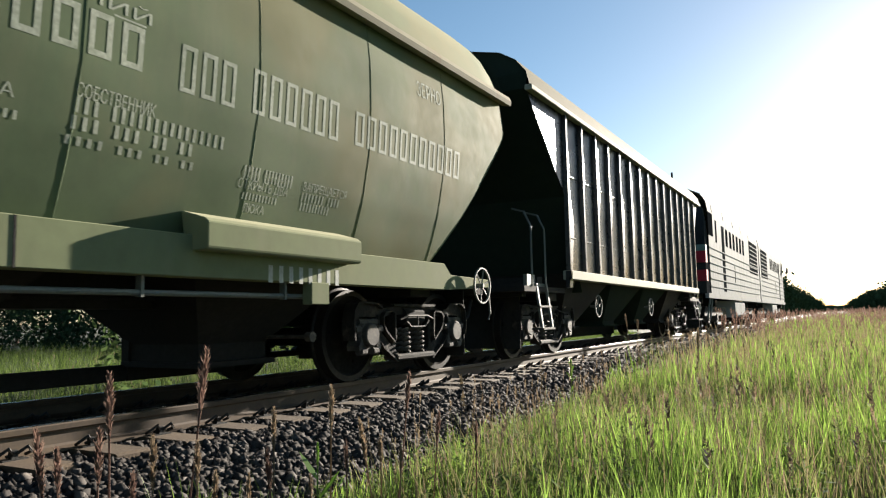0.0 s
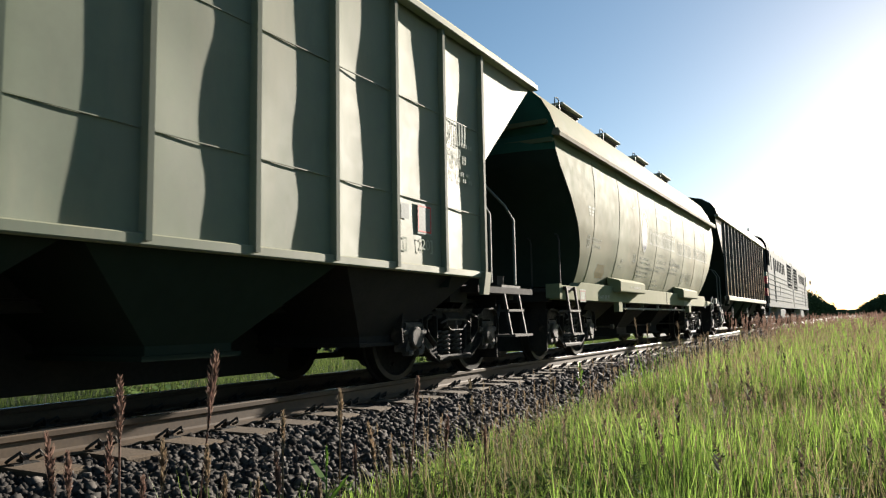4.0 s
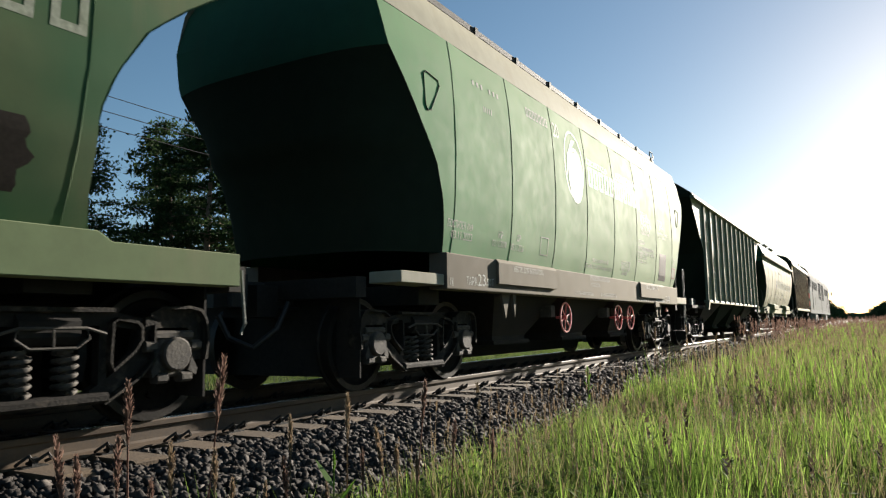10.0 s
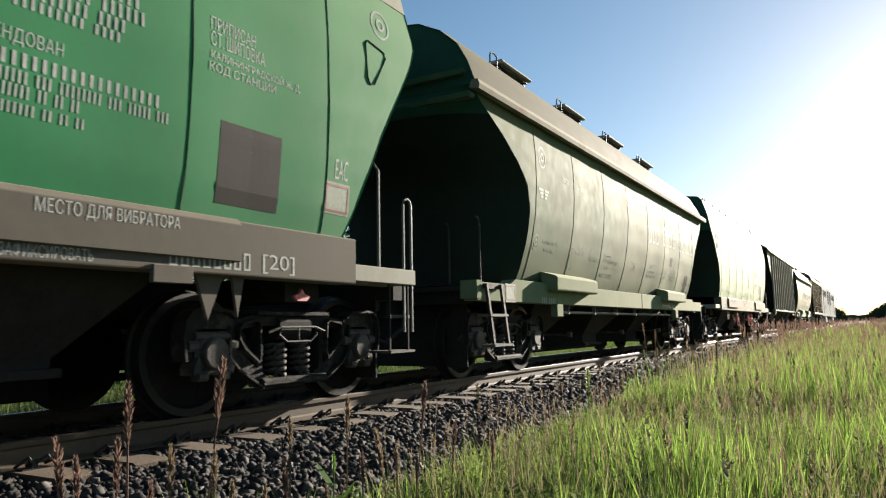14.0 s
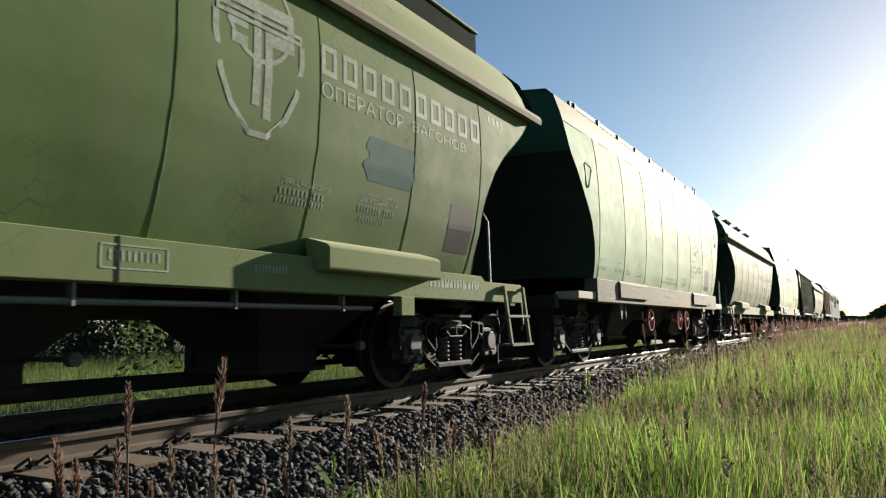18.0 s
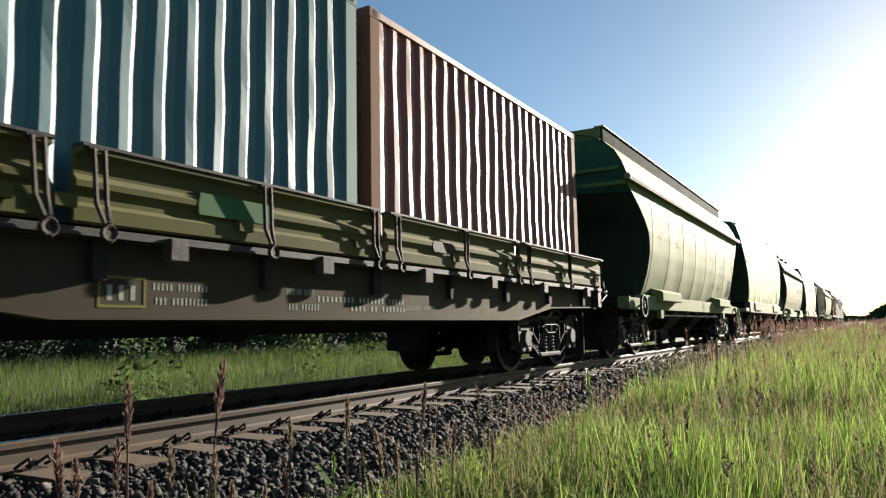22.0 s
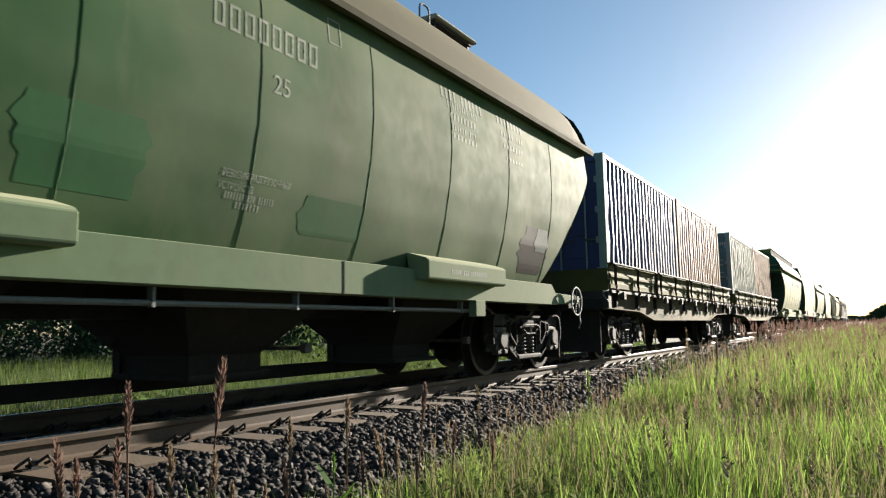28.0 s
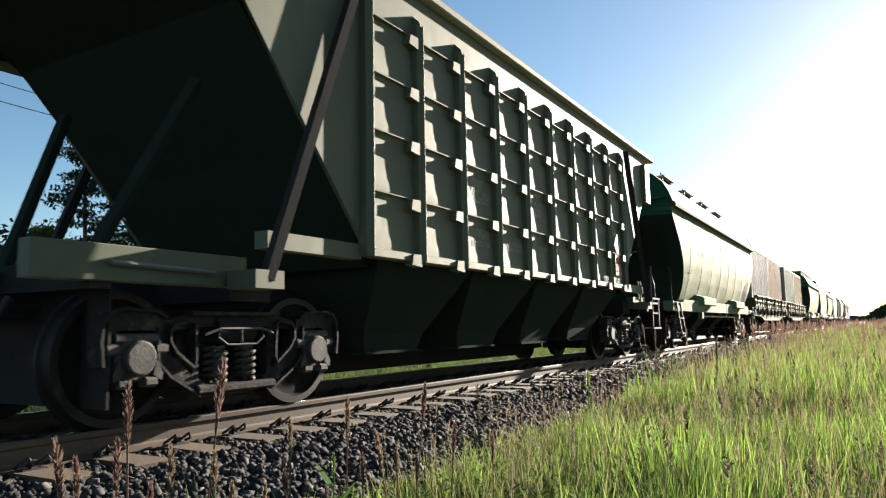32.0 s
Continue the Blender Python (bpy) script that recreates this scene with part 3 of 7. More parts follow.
def stalk(tip, foot, head, mat, seed, label, leaves=0):
    """One tall stalk near the camera: a thin stem, a dense panicle and, on a green one, leaves."""
    r = np.random.default_rng(seed)
    ob = tagged(new("grass_stalk"), label, "grass stalk", "stalks at the ballast's edge")
    ob.location = foot
    tip, foot = np.array(tip), np.array(foot)
    way = tip - foot
    bow = np.array([-way[1], way[0], 0]) * 0.10 * r.normal()
    line = [tuple(way * u + bow * 4 * u * (1 - u)) for u in (0, 0.25, 0.5, 0.75, 1.0)]
    part("stem", Shape().tube(line, 0.0026 if y_near(foot) else 0.005, 5), mat if not leaves else WEED, ob)
    s, m = Shape(), 150
    length = np.linalg.norm(way)
    for k in range(m):
        u = 1 - head / length * k / m
        p = way * u + bow * 4 * u * (1 - u)
        out = r.normal(size=3) * np.array([1, 1, 0.3])
        out /= np.linalg.norm(out)
        w = 0.0135 * (0.35 + math.sin(math.pi * min(1, k / m + 0.06))) * head / 0.16
        t = p + out * w * 0.8 + np.array([0, 0, w * 1.5])
        c = np.cross(out, (0, 0, 1)) * w * 0.28
        b = len(s.v)
        s.v += [tuple(p - c), tuple(p + c), tuple(t)]
        s.f.append((b, b + 1, b + 2))
    part("seed_head", s, mat, ob)
    for k in range(leaves):
        l = Shape()
        u = 0.35 + 0.6 * k / leaves
        p = way * u
        a = r.uniform(0, 6.28)
        d, n = np.array([math.cos(a), math.sin(a), 0.9]), np.array([-math.sin(a), math.cos(a), 0])
        q = [p, p + d * 0.025 + n * 0.012, p + d * 0.06 + n * 0.009, p + d * 0.085, p + d * 0.06 - n * 0.009, p + d * 0.025 - n * 0.012]
        l.v = [tuple(i) for i in q]
        l.f = [(0, 1, 2, 5), (5, 2, 3, 4)]
        part("leaf", l, WEED, ob)
    return ob


def near_stalks():
    """Stalks at the edge of the ballast, by place on the ground, height and lean along the track."""
    for i, (x, y, z, dx, dy, head, kind) in enumerate([
            (3.85, 1.17, 0.53, 0.02, 0.02, 0.14, 1), (3.92, 1.42, 0.58, -0.06, -0.10, 0.17, 1), (3.99, 1.61, 0.40, 0.01, 0.0, 0.11, 0), (3.99, 1.88, 0.44, 0.0, -0.02, 0.13, 0),
            (4.09, 2.20, 0.46, -0.07, -0.14, 0.13, 1), (3.94, 0.93, 0.43, 0.10, 0.12, 0.13, 1), (3.93, 1.09, 0.41, 0.0, 0.0, 0.12, 1), (4.00, 1.32, 0.35, 0.0, 0.01, 0.10, 0),
            (3.93, 1.24, 0.37, 0.0, 0.01, 0.12, 0), (3.99, 1.58, 0.29, 0.06, 0.07, 0.12, 1), (4.03, 1.76, 0.28, 0.0, 0.0, 0.07, 2), (4.04, 1.89, 0.27, 0.0, 0.02, 0.10, 1),
            (4.07, 1.92, 0.33, 0.10, 0.12, 0.13, 0), (4.07, 2.04, 0.26, 0.02, 0.0, 0.10, 0), (3.97, 0.96, 0.39, 0.03, 0.06, 0.10, 1), (4.14, 2.32, 0.31, -0.05, -0.06, 0.12, 1),
            (2.79, 7.59, 0.18, 0.0, -0.04, 0.22, 2), (1.95, 13.0, 0.66, 0.1, -0.1, 0.22, 0), (2.26, 12.65, 0.55, 0.0, -0.05, 0.22, 0), (2.2, 15.34, 0.58, 0.0, 0.1, 0.22, 0),
            (3.28, 12.55, 0.40, 0.0, -0.05, 0.30, 0), (3.45, 13.2, 0.20, -0.15, -0.5, 0.2, 0), (4.02, 1.48, 0.24, 0.02, 0.0, 0.09, 0), (4.1, 2.12, 0.22, -0.02, 0.0, 0.09, 0),
            (3.96, 1.16, 0.30, 0.0, 0.03, 0.10, 1), (4.2, 2.5, 0.25, 0.0, -0.05, 0.10, 1), (4.05, 1.70, 0.20, 0.03, 0.02, 0.08, 0), (3.98, 1.40, 0.26, -0.03, 0.0, 0.10, 0)]):
        foot = (x + dx, y + dy, ground_height(x, y))
        label = ["dry straw-coloured grass stalk beside the ballast", "reddish-brown feathery grass stalk beside the ballast", "young green leafy weed beside the ballast"][kind]
        stalk((x, y, z), foot, head * 1.3, [DRY, PURPLE, WEED][kind], 300 + i, label, 9 if kind == 2 else 0)


def tuft(s, r, p, size, n, fine=1.0):
    """A clump of small leaf faces round a point."""
    for _ in range(n):
        c = np.array(p) + r.normal(size=3) * size * np.array([0.45, 0.45, 0.32 * fine])
        a, b = r.normal(size=3), r.normal(size=3)
        a, b = a / np.linalg.norm(a) * size * fine * r.uniform(0.16, 0.34), b / np.linalg.norm(b) * size * fine * r.uniform(0.10, 0.2)
        k = len(s.v)
        s.v += [tuple(c - a), tuple(c + b), tuple(c + a), tuple(c - b)]
        s.f.append((k, k + 1, k + 2, k + 3))


def pine(x, y, h, seed, broad=False):
    """A tree: tapered trunk, limbs, and a crown of many small clumps with gaps."""
    r = np.random.default_rng(seed)
    z0 = ground_height(x, y)
    ob = tagged(new("deciduous_tree" if broad else "pine_tree"), "leafy green deciduous tree behind the railway" if broad else "tall dark green pine with layered branches",
                "tree", "trees behind the track")
    ob.location = (x, y, z0 - 0.1)
    rows = []
    for k in range(8):
        u = k / 7
        rad = h * 0.016 * (1 - u * 0.85)
        ox, oy = 0.15 * math.sin(u * 4 + seed), 0.15 * math.cos(u * 3 + seed)
        rows.append([(ox + rad * math.cos(i * math.pi / 4), oy + rad * math.sin(i * math.pi / 4), u * h * 0.96) for i in range(8)])
    part("trunk", Shape().quadmesh(rows, True), BARK, ob, smooth=60)
    crown, start = Shape(), 0.22 if broad else 0.36
    n = 46 if broad else 40
    for k in range(n):
        u = start + (1 - start) * (k + r.uniform(0, 1)) / n
        reach = h * (0.24 * math.sin(math.pi * min(1, (1.03 - u) / (1 - start) * 0.8 + 0.1)) if broad else 0.04 + 0.13 * (1 - u) / (1 - start)) * r.uniform(0.6, 1.15)
        a = r.uniform(0, 2 * math.pi)
        base = (0.15 * math.sin(u * 4 + seed), 0.15 * math.cos(u * 3 + seed), u * h * 0.96)
        end = (base[0] + math.cos(a) * reach, base[1] + math.sin(a) * reach, base[2] + reach * (0.35 if broad else r.uniform(-0.05, 0.25)))
        mid = tuple((p + q) / 2 + (0, 0, 0.05 * reach)[i] for i, (p, q) in enumerate(zip(base, end)))
        part("limb", Shape().tube([base, mid, end], h * 0.0028, 4, False), BARK, ob)
        for q in (0.45, 0.75, 1.0):
            p = [s + (e - s) * q for s, e in zip(base, end)]
            tuft(crown, r, p, h * (0.085 if broad else 0.062) * r.uniform(0.7, 1.2), 44 if broad else 60, 0.75 if broad else 0.55)
    part("crown", crown, LEAVES if broad else NEEDLES, ob)
    return ob


def woods(name, points, h, seed, label, leaf=0.6, mat=None):
    """A far belt of trees as one mass of leaf clumps with an uneven top."""
    r = np.random.default_rng(seed)
    s = Shape()
    for x, y in points:
        hh = h * r.uniform(0.6, 1.15)
        wide = hh * r.uniform(0.22, 0.34)
        z0 = ground_height(x, y)
        for _ in range(34):
            u = r.uniform(0.02, 1)
            k = wide * math.sin(math.pi * (0.25 + 0.72 * u))
            tuft(s, r, (x + r.normal() * k * 0.6, y + r.normal() * k * 0.6, z0 + u * hh), leaf * hh * 0.16, 5)
    tagged(part(name, s, mat or FAR_LEAVES, None), label, "woods", kind="stuff")


def build_plants():
    meadow()
    scatter_heads()
    near_stalks()
    r = np.random.default_rng(77)
    # single trees left of the line, by bearing from the camera and distance
    for i, (bearing, dist, h, broad) in enumerate([(57.4, 44, 13.4, False), (52.4, 50, 15.6, False), (50, 54, 16.4, False), (47, 60, 15.0, False), (48.8, 45, 16.5, False), (46.2, 47, 17.5, False), (44.2, 50, 17.0, False), (51.4, 47, 13.5, False), (34.6, 46, 18.2, True), (32.0, 48, 18.6, True),
                                                   (41, 58, 12.0, True), (64, 40, 6.0, True), (60, 50, 8.0, True), (54, 55, 8.5, True)]):
        a = radians(bearing)
        pine(EYE[0] - math.sin(a) * dist, math.cos(a) * dist, h, 50 + i, broad)
    # a low bush right behind the track
    woods("bushes", [(-9.6, 11.0), (-9.8, 11.7), (-10.2, 18.0), (-9.8, 25.0)], 2.3, 78, "light green bushes behind the track", 1.2, LEAVES)
    woods("woods", [(EYE[0] - math.sin(radians(b)) * d, math.cos(radians(b)) * d) for b, d in zip(r.uniform(26, 78, 170), r.uniform(36, 62, 170))], 5.6, 79,
          "dark belt of trees behind the railway")
    woods("undergrowth", [(-24 - 5 * abs(r.normal()), q) for q in r.uniform(0, 70, 260)], 3.4, 83, "dark undergrowth at the edge of the wood", 1.1)
    # tree rows along both sides of the line, closing in towards the horizon
    woods("woods", [(-13 - 9 * q + r.normal() * 2, 215 + 750 * q ** 1.4) for q in r.uniform(0, 1, 330)], 11.0, 80, "green belt of trees along the line in the distance", 1.3)
    woods("woods", [(21 - 14 * q ** 1.1 + abs(r.normal()) * 7, 330 + 700 * q) for q in r.uniform(0, 1, 480)], 11.0, 81, "green belt of trees beyond the meadow", 1.6)
    ridge, rows = Shape(), []
    for k in range(101):
        x = -260 + 6.2 * k
        top = 7.5 + 3.0 * noise.noise((x * 0.05, 1, 0)) + 1.6 * noise.noise((x * 0.4, 2, 0))
        rows.append([(x, 1090, -1.0), (x, 1092, top * 0.7), (x, 1100, top), (x, 1130, top * 0.9), (x, 1160, -1.0)])
    ridge.quadmesh(rows)
    tagged(part("wooded_ridge", ridge, FAR_LEAVES, None), "low dark wooded ridge on the horizon", "woods", kind="stuff")
    for k, (x, z) in enumerate(((-13.0, 7.25), (-13.0, 6.78), (-13.0, 6.31))):
        w = Shape().tube([(x, y0, z + 0.0006 * (y0 - 30) ** 2) for y0 in range(-40, 101, 10)], 0.012, 4)
        tagged(part("overhead_wire", w, RUBBER, None), "thin dark overhead wire beyond the track", "wire", "overhead wires")


# ---- running gear ----
def wheelset_mesh(radius=0.485):
    s = Shape()
    s.turned((0, 0, 0), "x", [(-1.08, 0.065), (-0.9, 0.075), (-0.86, 0.09), (0.86, 0.09), (0.9, 0.075), (1.08, 0.065)], 10)
    for k in (1, -1):
        steps = [(0.715, 0.10), (0.715, radius - 0.075), (0.717, radius + 0.028), (0.742, radius + 0.026), (0.752, radius + 0.003), (0.85, radius - 0.004), (0.852, radius - 0.062),
                 (0.815, radius - 0.085), (0.80, 0.30), (0.82, 0.14), (0.87, 0.125), (0.87, 0.08)]
        s.turned((0, 0, 0), "x", [(k * a, r) for a, r in steps], 36)
    # balance holes and casting marks on the discs
    for k in range(3):
        a = 2 * math.pi * k / 3
        s.box(0.80, 0.826, 0.30 * math.cos(a) - 0.02, 0.30 * math.cos(a) + 0.02, 0.30 * math.sin(a) - 0.02, 0.30 * math.sin(a) + 0.02)
    return s


def flange(s, line, x0, x1, t, close=True):
    """A rib of a casting along an outline of (y, z): t thick, from x0 to x1."""
    n, rows = len(line), []
    for i in range(n):
        p, q = (line[i - 1] if close or i else line[i]), line[(i + 1) % n] if close or i < n - 1 else line[i]
        d = math.hypot(q[0] - p[0], q[1] - p[1]) or 1.0
        ny, nz = -(q[1] - p[1]) / d * t / 2, (q[0] - p[0]) / d * t / 2
        y, z = line[i]
        rows.append([(x0, y - ny, z - nz), (x1, y - ny, z - nz), (x1, y + ny, z + nz), (x0, y + ny, z + nz)])
    if close:
        rows.append(rows[0])
    return s.quadmesh(rows, True)


def side_frame_shape(x):
    """A cast bogie side: arched top chord with hooked ends, triangular windows with raised rims, sloping ties and the spring seat."""
    s, d = Shape(), 1 if x > 0 else -1
    inner, outer = x - d * 0.05, x + d * 0.03
    lip = x + d * 0.085
    top = [(-0.72, 0.74), (-0.44, 0.80), (0.44, 0.80), (0.72, 0.74), (0.72, 0.66), (0.42, 0.70), (-0.42, 0.70), (-0.72, 0.66)]
    s.prism(top, inner, outer, "x")
    s.box(min(x + d * 0.03, lip), max(x + d * 0.03, lip), -0.46, 0.46, 0.79, 0.82)
    for k in (1, -1):
        # hooked end over the axle box
        cap = [(0.70, 0.66), (0.70, 0.76), (0.80, 0.81), (1.05, 0.82), (1.14, 0.80), (1.19, 0.74), (1.21, 0.60), (1.19, 0.44), (1.11, 0.44), (1.10, 0.62), (1.06, 0.68), (0.80, 0.68)]
        s.prism([(k * a, b) for a, b in cap], inner, x + d * 0.05, "x")
        flange(s, [(k * a, b) for a, b in ((0.70, 0.77), (0.80, 0.82), (1.05, 0.83), (1.15, 0.81), (1.20, 0.74), (1.22, 0.60), (1.20, 0.44))], inner, lip + d * 0.02, 0.022, False)
        # tie from the axle jaw down to the spring seat
        s.prism([(k * a, b) for a, b in ((0.745, 0.70), (0.74, 0.46), (0.64, 0.36), (0.38, 0.20), (0.30, 0.20), (0.30, 0.28), (0.40, 0.33), (0.62, 0.50), (0.665, 0.70))], inner, outer, "x")
        s.prism([(k * a, b) for a, b in ((0.36, 0.28), (0.36, 0.72), (0.42, 0.72), (0.42, 0.34))], inner, outer, "x")
        # raised rim of the triangular window
        flange(s, [(k * a, b) for a, b in ((0.44, 0.40), (0.60, 0.52), (0.655, 0.60), (0.655, 0.68), (0.62, 0.72), (0.47, 0.745), (0.43, 0.72), (0.42, 0.46))], outer, lip, 0.020)
        flange(s, [(k * a, b) for a, b in ((0.76, 0.70), (0.755, 0.45), (0.65, 0.345), (0.38, 0.185))], outer, lip, 0.018, False)
    s.box(x - 0.10, x + 0.10, -0.40, 0.40, 0.19, 0.262, 0.02)
    return s


def spring_mesh():
    s = Shape()
    turns, n = 5, 12
    pts = [(0.048 * math.cos(2 * math.pi * k / n), 0.048 * math.sin(2 * math.pi * k / n), 0.27 * k / (turns * n)) for k in range(turns * n + 1)]
    return s.tube(pts, 0.0155, 6)


def axle_box_mesh():
    s = Shape()
    s.turned((1.02, 0, 0), "x", [(-0.10, 0.13), (0.05, 0.14), (0.06, 0.128), (0.115, 0.122), (0.128, 0.108), (0.128, 0.03)], 18)
    s.box(0.93, 1.10, -0.17, 0.17, 0.10, 0.17, 0.02)
    s.turned((1.02, 0, 0), "x", [(0.0, 0.165), (0.055, 0.168), (0.07, 0.150), (0.071, 0.12)], 14)
    s.box(1.0, 1.11, -0.24, -0.15, 0.02, 0.10, 0.02).box(1.0, 1.11, 0.15, 0.24, 0.02, 0.10, 0.02)
    s.box(1.02, 1.12, -0.15, -0.06, -0.205, -0.13, 0.02).box(1.02, 1.12, 0.06, 0.15, -0.205, -0.13, 0.02)
    for k in (1, -1):
        s.prism([(k * 0.12, -0.12), (k * 0.19, -0.16), (k * 0.20, -0.11), (k * 0.15, -0.02)], 0.95, 1.11, "x")
    for k in range(4):
        a = math.pi / 4 + k * math.pi / 2
        s.turned((1.13, 0.098 * math.cos(a), 0.098 * math.sin(a)), "x", [(0, 0.014), (0.018, 0.012)], 6)
    return s


WHEELSET = wheelset_mesh().mesh("wheelset", WHEEL_DISC, 35)
WHEELSET.materials.append(TREAD)
for poly in WHEELSET.polygons:
    d = math.hypot(poly.center.y, poly.center.z)
    if 0.445 < d and abs(poly.center.x) > 0.7:
        poly.material_index = 1
SIDE_FRAME = side_frame_shape(1.02).mesh("side_frame", FRAME_STEEL)
SIDE_FRAME_FAR = side_frame_shape(-1.02).mesh("side_frame", FRAME_STEEL)
SPRING = spring_mesh().mesh("spring", DUSTY_STEEL, 60)
AXLE_BOX = axle_box_mesh().mesh("axle_box", DUSTY_STEEL, 35)
AXLE_BOX_FAR = Shape()
AXLE_BOX_FAR.v, AXLE_BOX_FAR.f = [(-v.co.x, v.co.y, v.co.z) for v in AXLE_BOX.vertices], [tuple(reversed(p.vertices)) for p in AXLE_BOX.polygons]
AXLE_BOX_FAR = AXLE_BOX_FAR.mesh("axle_box", DUSTY_STEEL, 35)
s = Shape().box(-1.10, 1.10, -0.20, 0.20, 0.58, 0.78, 0.05).box(-0.35, 0.35, -0.3, 0.3, 0.78, 0.90, 0.04)
BOLSTER = s.mesh("bolster", UNDER)
s = Shape()
for k in (1, -1):
    for side in (0.79, -0.79):
        s.prism([(k * 0.34, 0.34), (k * 0.385, 0.32), (k * 0.415, 0.48), (k * 0.40, 0.66), (k * 0.345, 0.62)], side - 0.05, side + 0.05, "x")
    s.tube([(-0.85, k * 0.33, 0.38), (0.85, k * 0.33, 0.38)], 0.035)
# opaque block added to the brake beams, keeps the bogie's middle dark
s.box(-0.3, 0.3, -0.42, 0.42, 0.20, 0.60)
BRAKES = s.mesh("brake_beam", DARK_STEEL)
s = Shape()
s.tube([(1.12, -0.36, 0.645), (1.13, -0.22, 0.685), (1.13, 0.22, 0.685), (1.12, 0.36, 0.645)], 0.012).tube([(1.13, -0.22, 0.685), (1.13, -0.24, 0.62), (1.13, -0.15, 0.56), (1.13, 0.15, 0.56), (1.13, 0.24, 0.62), (1.13, 0.22, 0.685)], 0.011)
s.tube([(1.13, 0.0, 0.685), (1.13, 0.0, 0.56)], 0.010)
BRACKET = s.mesh("spring_bracket", DUSTY_STEEL)


def bogie(parent, y):
    """A two-axle freight bogie under a wagon."""
    b = part("bogie", BOLSTER, None, parent, at=pose(0, y, 0))
    part("side_frame", SIDE_FRAME, None, b)
    part("side_frame", SIDE_FRAME_FAR, None, b)
    part("brake_beam", BRAKES, None, b)
    part("spring_bracket", BRACKET, None, b)
    for side in (1.045, 0.95, -1.045):
        for k in (-0.16, 0.16) if side < 1 else (-0.15, 0.15):
            part("spring", SPRING, None, b, at=pose(side, k, 0.275))
    for k in (-0.925, 0.925):
        w = part("wheelset", WHEELSET, None, b, at=pose(0, k, 0.485))
        spinning.append((w, k, 0.485))
        part("axle_box", AXLE_BOX, None, b, at=pose(0, k, 0.49))
        part("axle_box", AXLE_BOX_FAR, None, b, at=pose(0, k, 0.49))
    return b


def underframe(w, half, base=5.25, z=1.0, low=0.12, gaps=False):
    """Centre sill, bolsters, draw gear, brake cylinder and pipes below a wagon."""
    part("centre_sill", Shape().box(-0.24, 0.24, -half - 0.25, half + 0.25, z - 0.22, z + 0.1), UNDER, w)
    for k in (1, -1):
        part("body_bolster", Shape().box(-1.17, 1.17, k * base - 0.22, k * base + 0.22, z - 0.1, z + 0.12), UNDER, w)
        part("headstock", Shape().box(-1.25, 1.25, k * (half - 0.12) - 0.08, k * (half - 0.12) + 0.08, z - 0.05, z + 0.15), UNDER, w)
        # black sheet added at every end, keeps the gap between wagons dark
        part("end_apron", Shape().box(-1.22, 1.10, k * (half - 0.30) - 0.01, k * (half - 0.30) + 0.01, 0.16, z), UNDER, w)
    for k in (1, -1):
        c = Shape().box(-0.10, 0.10, k * half, k * (half + 0.36), 0.94, 1.14, 0.02) if k > 0 else Shape().box(-0.10, 0.10, k * (half + 0.36), k * half, 0.94, 1.14, 0.02)
        c.prism([(-0.22, k * (half + 0.26)), (-0.24, k * (half + 0.46)), (-0.08, k * (half + 0.52)), (0.02, k * (half + 0.44)), (0.16, k * (half + 0.50)), (0.22, k * (half + 0.36)), (0.10, k * (half + 0.24))],
                0.88, 1.2, "z")
        part("coupler", c, DARK_STEEL, w)
        h = Shape().tube([(0.42, k * half, 0.92), (0.44, k * (half + 0.18), 0.66), (0.30, k * (half + 0.36), 0.48), (0.12, k * (half + 0.50), 0.58), (0.05, k * (half + 0.58), 0.80)], 0.028, 8)
        part("brake_hose", h, RUBBER, w)
    # solid black walls added below the wagon so no sunlit grass shows through
    if gaps:
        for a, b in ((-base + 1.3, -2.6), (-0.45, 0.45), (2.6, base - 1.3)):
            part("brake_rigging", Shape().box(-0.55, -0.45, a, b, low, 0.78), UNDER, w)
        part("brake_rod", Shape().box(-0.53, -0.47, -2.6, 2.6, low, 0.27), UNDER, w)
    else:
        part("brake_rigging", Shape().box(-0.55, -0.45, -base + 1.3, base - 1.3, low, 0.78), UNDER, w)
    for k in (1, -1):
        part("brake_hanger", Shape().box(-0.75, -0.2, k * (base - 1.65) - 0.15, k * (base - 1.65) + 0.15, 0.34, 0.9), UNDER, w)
    t = Shape().turned((-0.45, -0.6, 0.72), "y", [(0, 0.05), (0.02, 0.17), (0.45, 0.18), (0.50, 0.05), (0.9, 0.03)], 14)
    t.tube([(0.3, -half, 0.86), (0.3, half, 0.86)], 0.02)
    part("brake_cylinder", t, UNDER, w)


def rod(w, x, z, y0, y1, r=0.022, mat=None, label="", name="pipe"):
    s = Shape().tube([(x, y0, z), (x, y1, z)], r, 8)
    n = max(2, int((y1 - y0) / 1.4))
    for k in range(n + 1):
        y = y0 + (y1 - y0) * (k + 0.35) / (n + 0.7)
        s.box(x - 0.03, x + 0.03, y - 0.012, y + 0.012, z - 0.03, z + 0.12)
    return part(name, s, mat or GRAB, w, label)


